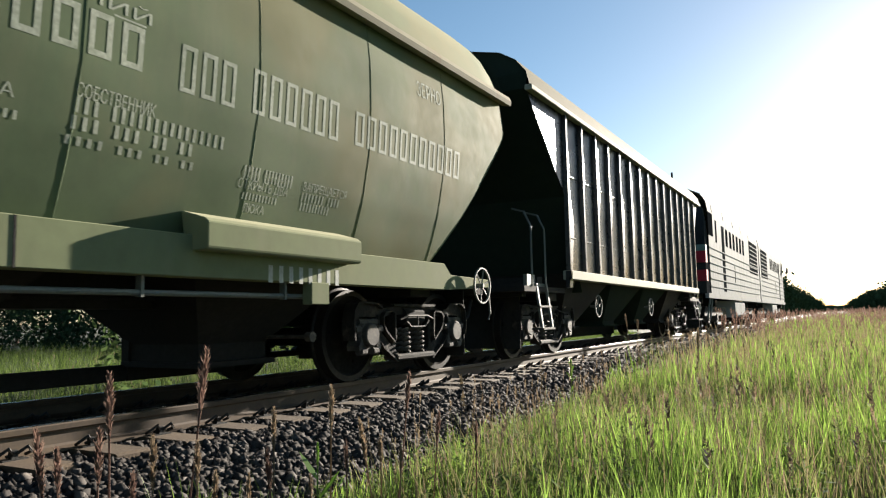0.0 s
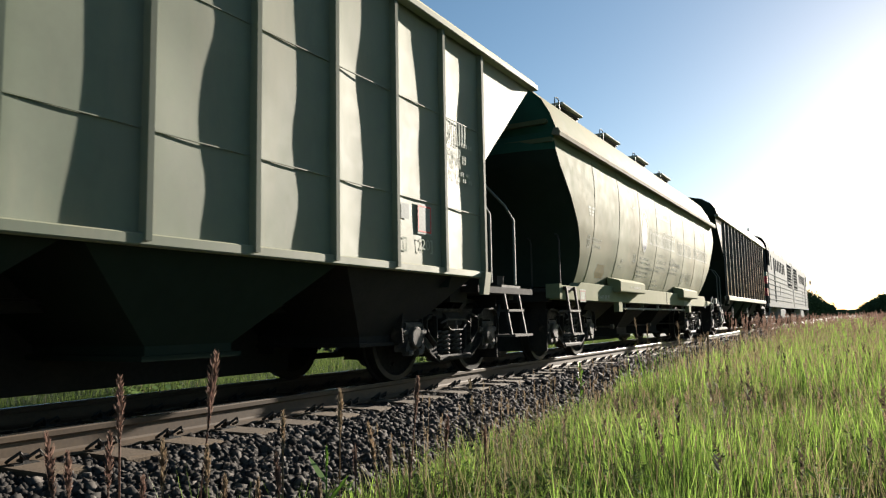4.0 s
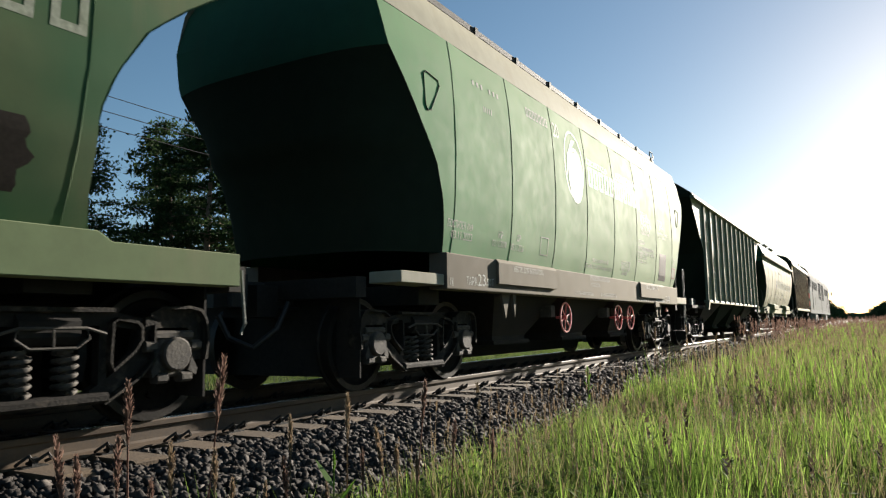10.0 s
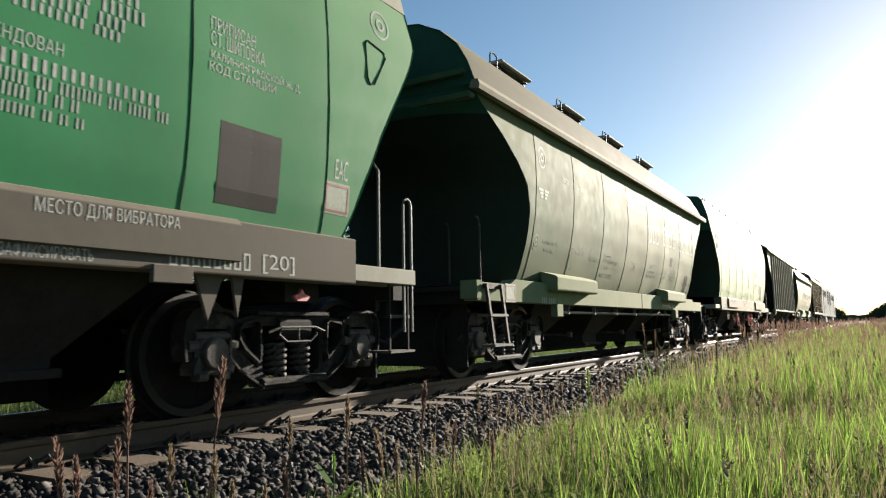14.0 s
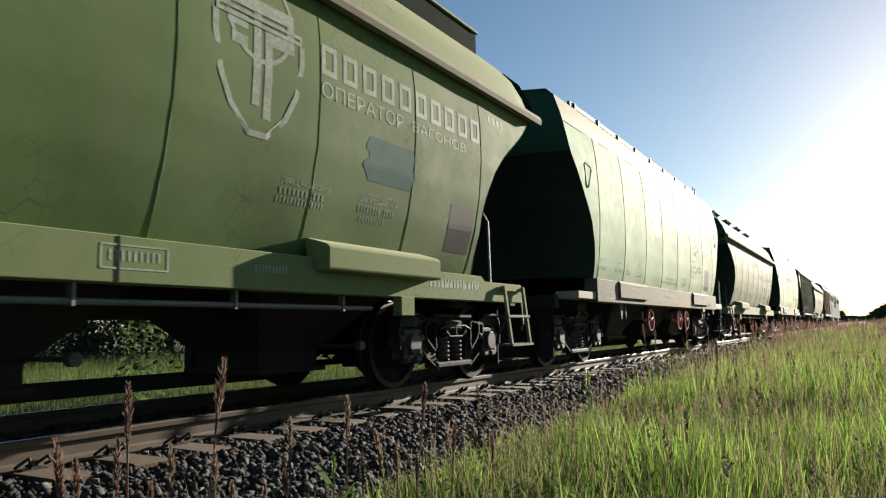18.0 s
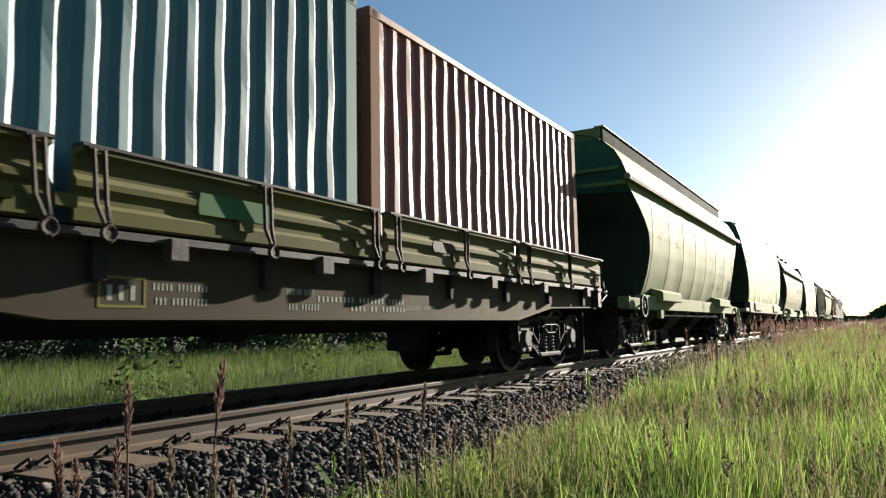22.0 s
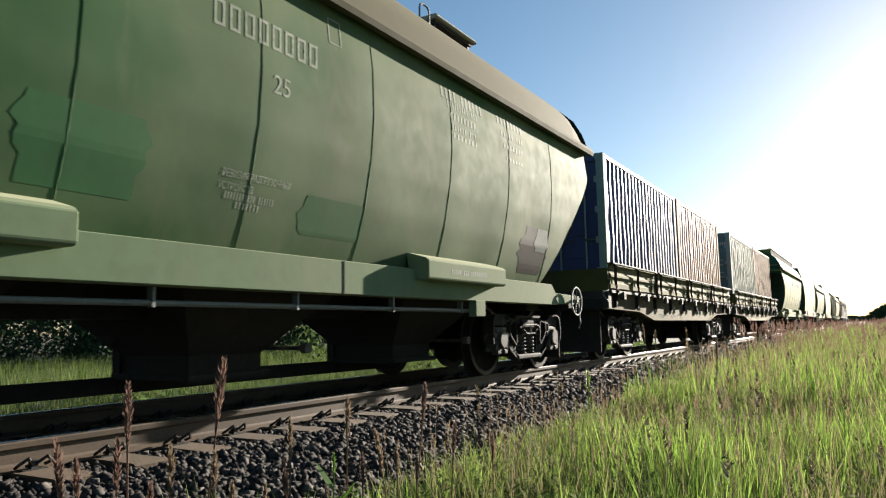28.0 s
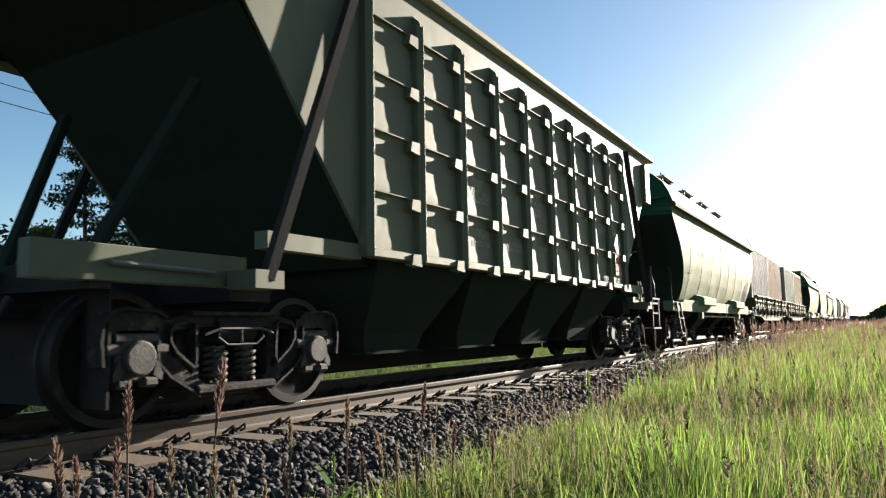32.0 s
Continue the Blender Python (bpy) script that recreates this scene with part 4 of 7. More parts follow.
def steps_ladder(w, y0, y1, top, bottom, mat, x=1.5, treads=2):
    """A hanging boarding step: two side irons and treads."""
    l = part("ladder", Shape().box(x - 0.02, x + 0.01, y0 - 0.03, y1 + 0.03, top - 0.06, top), mat, w)
    for q in (y0, y1):
        part("stile", Shape().prism([(x, top), (x + 0.035, top), (x + 0.125, bottom), (x + 0.09, bottom)], q - 0.022, q + 0.022), mat, l)
    for k in range(treads):
        z, e = bottom + (top - bottom) * k / treads * 0.95, 0.09 * (1 - k / treads)
        part("tread", Shape().box(x - 0.14 + e, x + 0.05 + e, y0 - 0.04, y1 + 0.04, z, z + 0.03), DUSTY_STEEL, l)
    return l


def hoop(w, x, y0, y1, z0, z1, mat=None, r=0.016, name="handrail"):
    """A bent grab rail, up at y0, over and down at y1."""
    c = 0.07 if y1 > y0 else -0.07
    pts = [(x, y0, z0), (x, y0, z1 - 0.07), (x, y0 + c * 0.3, z1 - 0.02), (x, y0 + c, z1), (x, y1 - c, z1), (x, y1 - c * 0.3, z1 - 0.02), (x, y1, z1 - 0.07), (x, y1, z0)]
    return part(name, Shape().tube(pts, r, 6), mat or GRAB, w)


def handwheel(w, x, y, z, radius, mat, label="", thick=1.0):
    rim = part("handwheel", Shape().ring((x, y, z), "x", radius, 0.014 * thick, 24, 6), mat, w, label)
    part("hub", Shape().turned((x - 0.06, y, z), "x", [(-0.1, 0.02), (0.0, 0.03), (0.07, 0.03), (0.08, 0.02)], 8), mat, rim)
    for k in range(6):
        a = k * math.pi / 3 + 0.3
        c, d = math.cos(a), math.sin(a)
        part("spoke", Shape().tube([(x - 0.01, y + 0.02 * c, z + 0.02 * d), (x, y + radius * c, z + radius * d)], 0.009 * thick, 5), mat, rim)
    return rim


# ---- wagon bodies ----
def clamp(v, a, b):
    return max(a, min(b, v))


def dents(y, z, seams, seed, waves=0.006):
    """How far a plate stands off its true curve: a shallow pillow between seams, and waves."""
    d = min((abs(y - m) for m in seams), default=1.0)
    return -0.006 * clamp(d / 0.6, 0, 1) + waves * noise.noise((y * 1.3 + seed, z * 1.7, seed))


def shell(levels, columns, waves=0.006, seams=(), seed=0.0):
    """A curved wagon side and its far twin: levels of (z, x, rear y, front y), columns of y. Shallow pillows between the seams."""
    s = Shape()
    rows = []
    for z, x, r, f in levels:
        rows.append([(x + dents(clamp(y, r, f), z, seams, seed, waves), clamp(y, r, f), z) for y in columns])
    s.quadmesh([list(reversed(r)) for r in rows])
    return s.mirror()


def end_sheet(edge, bulge=lambda z: 0.0):
    """The wall that closes a body's end, across the wagon between the two sides' edges of (z, x, y); bulge sets its middle further out."""
    s = Shape()
    s.quadmesh([[(x * k, y - bulge(z) * (1 - k ** 4), z) for k in (1, 0.9, 0.8, 0.65, 0.4, 0, -0.4, -0.65, -0.8, -0.9, -1)] for z, x, y in edge])
    return s


def interp(points, z):
    return float(np.interp(z, [p[0] for p in points], [p[1] for p in points]))


SIDE_X = [(1.22, 1.27), (1.35, 1.33), (1.5, 1.385), (1.8, 1.475), (2.2, 1.55), (2.65, 1.585), (3.1, 1.58), (3.55, 1.53)]
REAR_Y = [(1.22, -5.40), (2.0, -5.38), (2.3, -5.40), (2.6, -5.52), (2.85, -5.82), (3.1, -6.22), (3.3, -6.57), (3.45, -6.84), (3.58, -6.94)]
REAR_STEEP = [(1.22, -5.66), (1.63, -5.70), (1.97, -5.86), (2.28, -6.08), (2.58, -6.36), (2.86, -6.64), (3.1, -6.88), (3.3, -6.97), (3.58, -7.0)]
FRONT_DEEP = [(1.22, 5.36), (1.5, 5.28), (2.0, 5.26), (2.26, 5.34), (2.6, 5.55), (2.85, 5.85), (3.1, 6.2), (3.3, 6.5), (3.45, 6.68), (3.58, 6.80)]
FRONT_Y = [(1.22, 5.18), (1.45, 5.38), (2.3, 6.10), (3.0, 6.76), (3.1, 6.82), (3.58, 6.80)]


BARREL_SEAMS = (-5.2, -3.7, -2.2, -0.73, 0.72, 2.2, 3.7, 5.15)


def barrel_x(z):
    return interp(SIDE_X, z)


def hatch(w, y, mat):
    h = part("hatch", Shape().box(-0.75, 0.75, y - 0.42, y + 0.42, 4.46, 4.58, 0.03), mat, w)
    part("cover", Shape().box(-0.92, 0.92, y - 0.55, y + 0.55, 4.69, 4.745, 0.02), PALE_ROOF, h)
    s = Shape()
    for a in (-0.8, 0.8):
        for b in (-0.45, 0.45):
            s.box(a - 0.03, a + 0.03, y + b - 0.03, y + b + 0.03, 4.4, 4.69)
    s.box(-0.86, 0.86, y - 0.5, y + 0.5, 4.65, 4.69)
    part("hatch_frame", s, DARK_STEEL, h)
    hoop(w, 0.9, y - 0.95, y - 0.72, 4.40, 4.74, r=0.012, name="hatch_handrail")


def barrel_hopper(label, y, mat, beam, roof_mat, trim, long_hatch=False, seed=0.0, wheel=0.0, shelf=-4.65, shelf_front=2.02, rear=REAR_Y, front=None, bulge=0.75, tail=-6.85):
    """A grain hopper with bulging sides, sloped ends, side sill and four roof hatches."""
    w = thing("hopper_wagon", label, "wagon", y, "grain hoppers")
    seams, front = BARREL_SEAMS, front or FRONT_Y
    zs = [1.22 + (3.58 - 1.22) * k / 26 for k in range(27)]
    cols = [-7.02 + 13.92 * k / 112 for k in range(113)]
    levels = [(z, barrel_x(z), interp(rear, z), interp(front, z)) for z in zs]
    body = part("body", shell(levels, cols, 0.006, seams, seed), mat, w, smooth=50)
    for k in seams:
        lo = [z for z in zs if interp(rear, z) < k < interp(front, z)]
        for side in (1, -1):
            part("weld_seam", Shape().tube([(side * (barrel_x(z) + dents(k, z, seams, seed) - 0.001), k, z) for z in lo], 0.0045, 5), mat, body)
    roof_line = [(1.60, 3.60), (1.50, 3.88), (1.36, 4.13), (1.12, 4.35), (0.8, 4.51), (0.4, 4.57)]
    edge = [(z, barrel_x(z), interp(rear, z)) for z in zs] + [(z, x, -6.98) for x, z in roof_line]
    swell = lambda z: bulge * interp([(1.22, 1.0), (3.0, 1.0), (3.4, 0.45), (3.6, 0.0)], z)
    # lower wall near black, upper dark green: their shade is in the paint
    part("end_wall", end_sheet([e for e in edge if e[0] < 3.35], swell), SHADE_GREEN, w, smooth=50)
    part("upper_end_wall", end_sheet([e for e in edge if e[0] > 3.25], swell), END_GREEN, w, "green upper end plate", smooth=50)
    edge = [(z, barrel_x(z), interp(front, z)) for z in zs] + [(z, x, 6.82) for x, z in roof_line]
    part("end_wall", end_sheet(edge), SHADE_GREEN, w, smooth=50)
    for z, x in ((3.42, 1.54), (3.72, 1.45)):
        part("end_stiffener", Shape().box(-x, x, -7.06, -6.94, z, z + 0.07, 0.02), mat, w)
    full = roof_line + [(-x, z) for x, z in reversed(roof_line)]
    r = Shape()
    rows = []
    for q, k, d in [(-7.02, 1.0, 0.0), (-6.8, 1.0, 0.012), (-3.4, 1.0, 0.0), (0, 1.0, 0.01), (3.4, 1.0, 0.0), (6.2, 1.0, 0.012), (6.6, 0.99, -0.03), (6.84, 0.97, -0.14)]:
        rows.append([(x * k, q, z + d * (z > 3.7)) for x, z in full])
    r.quadmesh(rows)
    part("roof", r, roof_mat, w, smooth=30)
    for side in (1, -1):
        ring = [(side * 1.52, 3.53), (side * 1.655, 3.50), (side * 1.665, 3.56), (side * 1.64, 3.62), (side * 1.56, 3.63)]
        part("cornice", Shape().prism(ring, -7.04, 6.9), trim, w, "rust-streaked pale roof edge")
        # side sill with its raised middle
        nose = [(5.35, 0.975), (5.9, 1.0), (6.45, 1.03), (6.45, 1.13), (5.45, 1.15), (5.30, 1.275)] if wheel > 0 else [(6.45, 0.975), (6.45, 1.215), (5.4, 1.215), (5.3, 1.275)]
        part("side_sill", Shape().prism([(tail, 0.975)] + nose + [(-5.78, 1.275), (-5.95, 1.20), (tail, 1.20)], side * 1.28, side * 1.47, "x"), beam, w, bevel=0.006)
        part("sill_joint", Shape().box(side * 1.472 - 0.003, side * 1.472 + 0.003, 0.4, 0.415, 0.975, 1.27), UNDER, w)
        for a, b in ((shelf, shelf + 1.8), (shelf_front, shelf_front + 1.82)):
            v = part("vibrator_shelf", Shape().prism([(side * 1.40, 1.16), (side * 1.605, 1.16), (side * 1.625, 1.18), (side * 1.625, 1.36), (side * 1.585, 1.39), (side * 1.34, 1.46)], a, b), beam, w, bevel=0.008)
        for q in (shelf + 0.43, shelf_front + 1.4):
            part("sill_bracket", Shape().box(side * 1.38, side * 1.485, q - 0.12, q + 0.12, 0.79, 0.98), beam, w, bevel=0.006)
        s = Shape().box(side * 1.25, side * 1.48, tail - 0.03, tail + 0.07, 1.0, 1.22)
        part("end_beam", s, beam, w)
    part("end_platform", Shape().box(-1.45, 1.45, tail, -5.6, 1.10, 1.16), UNDER, w)
    part("end_platform", Shape().box(-1.30, 1.30, 5.3, 6.4, 1.06, 1.12), UNDER, w)
    if long_hatch:
        h = part("hatch", Shape().box(-0.85, 0.85, -5.3, 5.4, 4.40, 4.58, 0.04), roof_mat, w)
        part("cover", Shape().box(-0.95, 0.95, -5.4, 5.5, 4.58, 4.65, 0.02), DARK_STEEL, h)
        for side in (1, -1):
            part("walkway_side", Shape().box(side * 1.08, side * 1.13, -6.98, 5.95, 4.30, 4.64), SHADE_GREEN, w, "dark side plate of the raised roof walkway")
            part("walkway_deck", Shape().box(side * 0.96, side * 1.16, -7.0, 5.98, 4.64, 4.665), PALE_ROOF, w, "pale roof walkway edge")
        part("walkway_end", Shape().box(-1.08, 1.08, -6.98, -6.94, 4.40, 4.64), roof_mat, w)
        hoop(w, 0.95, 5.75, 5.95, 4.35, 4.86, r=0.012)
    else:
        for k in (-4.25, -1.6, 1.0, 3.6):
            hatch(w, k, roof_mat)
    # discharge hoppers
    for k in (-3.05, 0.0, 3.05):
        c = Shape()
        c.quadmesh([[(-1.20, k - 1.15, 1.26), (1.20, k - 1.15, 1.26), (1.20, k + 1.15, 1.26), (-1.20, k + 1.15, 1.26)], [(-0.45, k - 0.42, 0.46), (0.45, k - 0.42, 0.46), (0.45, k + 0.42, 0.46), (-0.45, k + 0.42, 0.46)],
                    [(-0.45, k - 0.42, 0.30), (0.45, k - 0.42, 0.30), (0.45, k + 0.42, 0.30), (-0.45, k + 0.42, 0.30)]], True)
        c.box(-0.52, 0.52, k - 0.48, k + 0.48, 0.25, 0.30)
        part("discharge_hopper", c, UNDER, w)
        part("shutter_gear", Shape().tube([(-0.9, k + 0.42, 0.5), (1.0, k + 0.42, 0.5)], 0.02).turned((1.0, k + 0.42, 0.5), "x", [(-0.02, 0.05), (0.05, 0.05), (0.051, 0.02)], 10), DUSTY_STEEL, w)
    rod(w, 1.36, 0.86, shelf + 0.6, 3.2)
    underframe(w, 6.75, gaps=True)
    if wheel >= 0:
        steps_ladder(w, tail + 0.14, tail + 0.54, 1.18, 0.42, STRAP)
        for x, q in ((1.40, tail + 0.22), (0.80, tail + 0.50), (-1.35, tail + 0.22)):
            part("handrail", Shape().tube([(x, q, 1.15), (x, q, 1.92), (x - 0.03, q + 0.03, 2.0), (x - 0.10, q + 0.10, 2.04)], 0.014), DARK_STEEL, w)
    else:
        steps_ladder(w, 5.82, 6.38, 1.18, 0.42, beam)
        part("handrail", Shape().tube([(1.36, 5.75, 1.15), (1.36, 5.72, 2.0), (1.30, 5.65, 2.15)], 0.016), GRAB, w)
    if wheel:
        handwheel(w, 1.56 if wheel > 0 else 1.57, 6.08 if wheel > 0 else -6.15, 1.04, 0.215, GRAB if wheel > 0 else DARK_STEEL, "", 1.0 if wheel > 0 else 1.9)
        part("wheel_shaft", Shape().tube([(0.2, 6.08 if wheel > 0 else -6.15, 1.04), (1.55, 6.08 if wheel > 0 else -6.15, 1.04)], 0.02), DARK_STEEL, w)
    part("corner_handrail", Shape().tube([(1.43, 6.5, 1.1), (1.45, 6.52, 0.7), (1.43, 6.5, 0.62)], 0.014), GRAB, w)
    bogie(w, -5.25)
    bogie(w, 5.25)
    return w


SLIM_X = [(1.46, 1.455), (1.7, 1.505), (2.1, 1.545), (2.6, 1.565), (3.2, 1.555), (3.6, 1.525), (3.95, 1.47)]
SLIM_REAR = [(1.46, -5.42), (2.0, -5.50), (2.42, -5.66), (3.0, -6.12), (3.5, -6.55), (3.95, -6.66)]
SLIM_FRONT = [(1.46, 5.45), (2.5, 5.95), (3.4, 6.52), (3.6, 6.60), (3.95, 6.50)]


SLIM_SEAMS = (-5.25, -3.74, -2.22, -0.81, 0.68, 2.15, 3.68, 5.15)


def slim_x(z):
    return interp(SLIM_X, z)


def slim_side(seed):
    return lambda y, z: slim_x(z) + dents(y, z, SLIM_SEAMS, seed)


def slim_hopper(label, y, seed):
    """A new large hopper: smooth seamed green sides over a deep grey sill, pale roof edge and handwheels below."""
    w = thing("hopper_wagon", label, "wagon", y, "grain hoppers")
    seams = SLIM_SEAMS
    zs = [1.46 + (3.95 - 1.46) * k / 26 for k in range(27)]
    cols = [-6.7 + 13.4 * k / 108 for k in range(109)]
    body = part("body", shell([(z, slim_x(z), interp(SLIM_REAR, z), interp(SLIM_FRONT, z)) for z in zs], cols, 0.0045, seams, seed), EMERALD, w, smooth=50)
    for k in seams:
        lo = [z for z in zs if interp(SLIM_REAR, z) < k < interp(SLIM_FRONT, z)]
        for side in (1, -1):
            part("panel_joint", Shape().tube([(side * (slim_x(z) + dents(k, z, seams, seed) - 0.002), k, z) for z in lo], 0.006, 5), UNDER if side > 0 else EMERALD, body, "dark panel joint")
    top = [(1.47, 3.95), (1.43, 4.10), (1.33, 4.40), (1.20, 4.52), (0.7, 4.58), (0.2, 4.60)]
    edge = [(z, slim_x(z), interp(SLIM_REAR, z)) for z in zs] + [(z, x, -6.66 + 0.12 * (z - 3.95)) for x, z in top]
    swell = lambda z: interp([(1.46, 0.85), (2.6, 0.80), (3.4, 0.2), (3.95, 0.0)], z)
    # both end paints carry the shade of the overhanging end
    part("end_wall", end_sheet([e for e in edge if e[0] < 3.55], swell), SHADE_GREEN, w, smooth=50)
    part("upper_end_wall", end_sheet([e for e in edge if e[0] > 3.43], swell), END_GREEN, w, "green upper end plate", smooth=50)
    part("end_wall", end_sheet([(z, slim_x(z), interp(SLIM_FRONT, z)) for z in zs] + [(z, x, 6.5 - 0.12 * (z - 3.95)) for x, z in top]), SHADE_GREEN, w, smooth=50)
    full = top + [(-x, z) for x, z in reversed(top)]
    part("roof", Shape().quadmesh([[(x, q, z) for x, z in full] for q in (-6.66, -3.3, 0, 3.3, 6.5)]), PALE_ROOF, w, "pale roof and roof edge", smooth=30)
    part("roof_walkway", Shape().box(-0.5, 0.5, -5.6, 5.2, 4.64, 4.68).box(1.13, 1.18, -5.5, 5.2, 4.55, 4.63), DARK_STEEL, w)
    for k in range(9):
        part("walkway_bracket", Shape().box(0.5, 1.2, -5.3 + 1.3 * k, -5.22 + 1.3 * k, 4.5, 4.64), DARK_STEEL, w)
    hoop(w, 1.1, 5.3, 5.6, 4.45, 4.85, r=0.014)
    for side in (1, -1):
        part("side_sill", Shape().box(side * 1.30, side * 1.53, -5.45, 5.56, 1.06, 1.465, 0.008), GREY_SILL, w, "grey-brown painted deep side sill", bevel=0.006)
        for a, b in ((-4.24, -2.31), (2.23, 4.15)):
            part("vibrator_plate", Shape().prism([(side * 1.52, 1.16), (side * 1.57, 1.16), (side * 1.57, 1.43), (side * 1.53, 1.475), (side * 1.52, 1.475)], a, b), GREY_SILL, w, bevel=0.005)
        for q in (-3.8, 3.95):
            part("gusset", Shape().prism([(q - 0.10, 1.07), (q + 0.16, 1.07), (q + 0.02, 0.74)], side * 1.40, side * 1.43, "x").prism([(q + 0.24, 1.07), (q + 0.36, 1.07), (q + 0.30, 0.76)], side * 1.40, side * 1.43, "x"), GREY_SILL, w)
        part("bracket_plate", Shape().box(side * 1.50, side * 1.545, 3.42, 3.74, 0.98, 1.10), GREY_SILL, w, bevel=0.005)
        part("end_step", Shape().box(side * 1.1, side * 1.52, 5.56, 6.56, 1.09, 1.24), PALE_ROOF, w, bevel=0.006)
        part("end_step", Shape().box(side * 1.1, side * 1.5, -6.3, -5.46, 1.10, 1.22), PALE_ROOF, w, bevel=0.006)
    for q in (1.10, 1.90, -1.62):
        handwheel(w, 1.42, q, 0.755, 0.225, RED, "red-painted discharge handwheel")
        part("gearbox", Shape().box(1.12, 1.30, q - 0.30, q - 0.14, 0.76, 0.94, 0.01), DUSTY_STEEL, w)
    for k in (-2.6, 0.0, 2.6):
        c = Shape()
        c.quadmesh([[(-1.32, k - 1.25, 1.2), (1.32, k - 1.25, 1.2), (1.32, k + 1.25, 1.2), (-1.32, k + 1.25, 1.2)], [(-0.9, k - 0.55, 0.5), (0.9, k - 0.55, 0.5), (0.9, k + 0.55, 0.5), (-0.9, k + 0.55, 0.5)],
                    [(-0.9, k - 0.55, 0.42), (0.9, k - 0.55, 0.42), (0.9, k + 0.55, 0.42), (-0.9, k + 0.55, 0.42)]], True)
        c.box(-0.95, 0.95, k - 0.6, k + 0.6, 0.38, 0.44)
        part("discharge_hopper", c, UNDER, w)
    underframe(w, 6.75)
    hoop(w, 1.49, 6.39, 6.53, 0.62, 1.97, r=0.014)
    part("handrail", Shape().tube([(1.38, 6.12, 1.2), (1.38, 6.12, 2.22), (1.34, 6.08, 2.30)], 0.015), GRAB, w)
    part("handrail", Shape().tube([(-0.35, 6.12, 1.2), (-0.35, 6.12, 2.1), (-0.55, 6.12, 2.2), (-1.2, 6.12, 2.2), (-1.35, 6.12, 2.1), (-1.35, 6.12, 1.2)], 0.015), UNDER, w)
    part("brake_bracket", Shape().prism([(5.62, 1.24), (5.70, 1.24), (5.70, 1.50), (5.62, 1.50)], 1.0, 1.05, "x").tube([(1.02, 5.70, 1.48), (1.02, 6.05, 1.24)], 0.02), DUSTY_STEEL, w)
    l = part("ladder", Shape().box(1.44, 1.46, 6.18, 6.20, 0.42, 1.12).box(1.44, 1.46, 6.50, 6.52, 0.42, 1.12), UNDER, w)
    part("tread", Shape().box(1.24, 1.50, 6.14, 6.56, 0.42, 0.445), DUSTY_STEEL, l)
    part("tread", Shape().box(1.40, 1.47, 6.18, 6.52, 0.76, 0.79), DUSTY_STEEL, l)
    part("release_handle", Shape().prism([(4.88, 0.94), (4.92, 0.90), (5.04, 0.90), (5.08, 0.94), (5.01, 0.96), (4.98, 1.0), (4.95, 0.96)], 1.38, 1.41, "x"), RED, w, "red release handle")
    # pressed triangular tabs on the upper corners
    for q in (-5.75, 5.85):
        out = slim_side(seed)
        line = [(q - 0.14, 3.36), (q - 0.09, 3.40), (q + 0.16, 3.36), (q + 0.18, 3.30), (q - 0.02, 2.98), (q - 0.09, 2.96), (q - 0.13, 3.02), (q - 0.14, 3.36)]
        part("pressed_tab", Shape().tube([(out(a, z) + 0.003, a, z) for a, z in line], 0.007, 5), UNDER, w, "dark outline of a pressed tab")
    bogie(w, -5.25)
    bogie(w, 5.25)
    return w


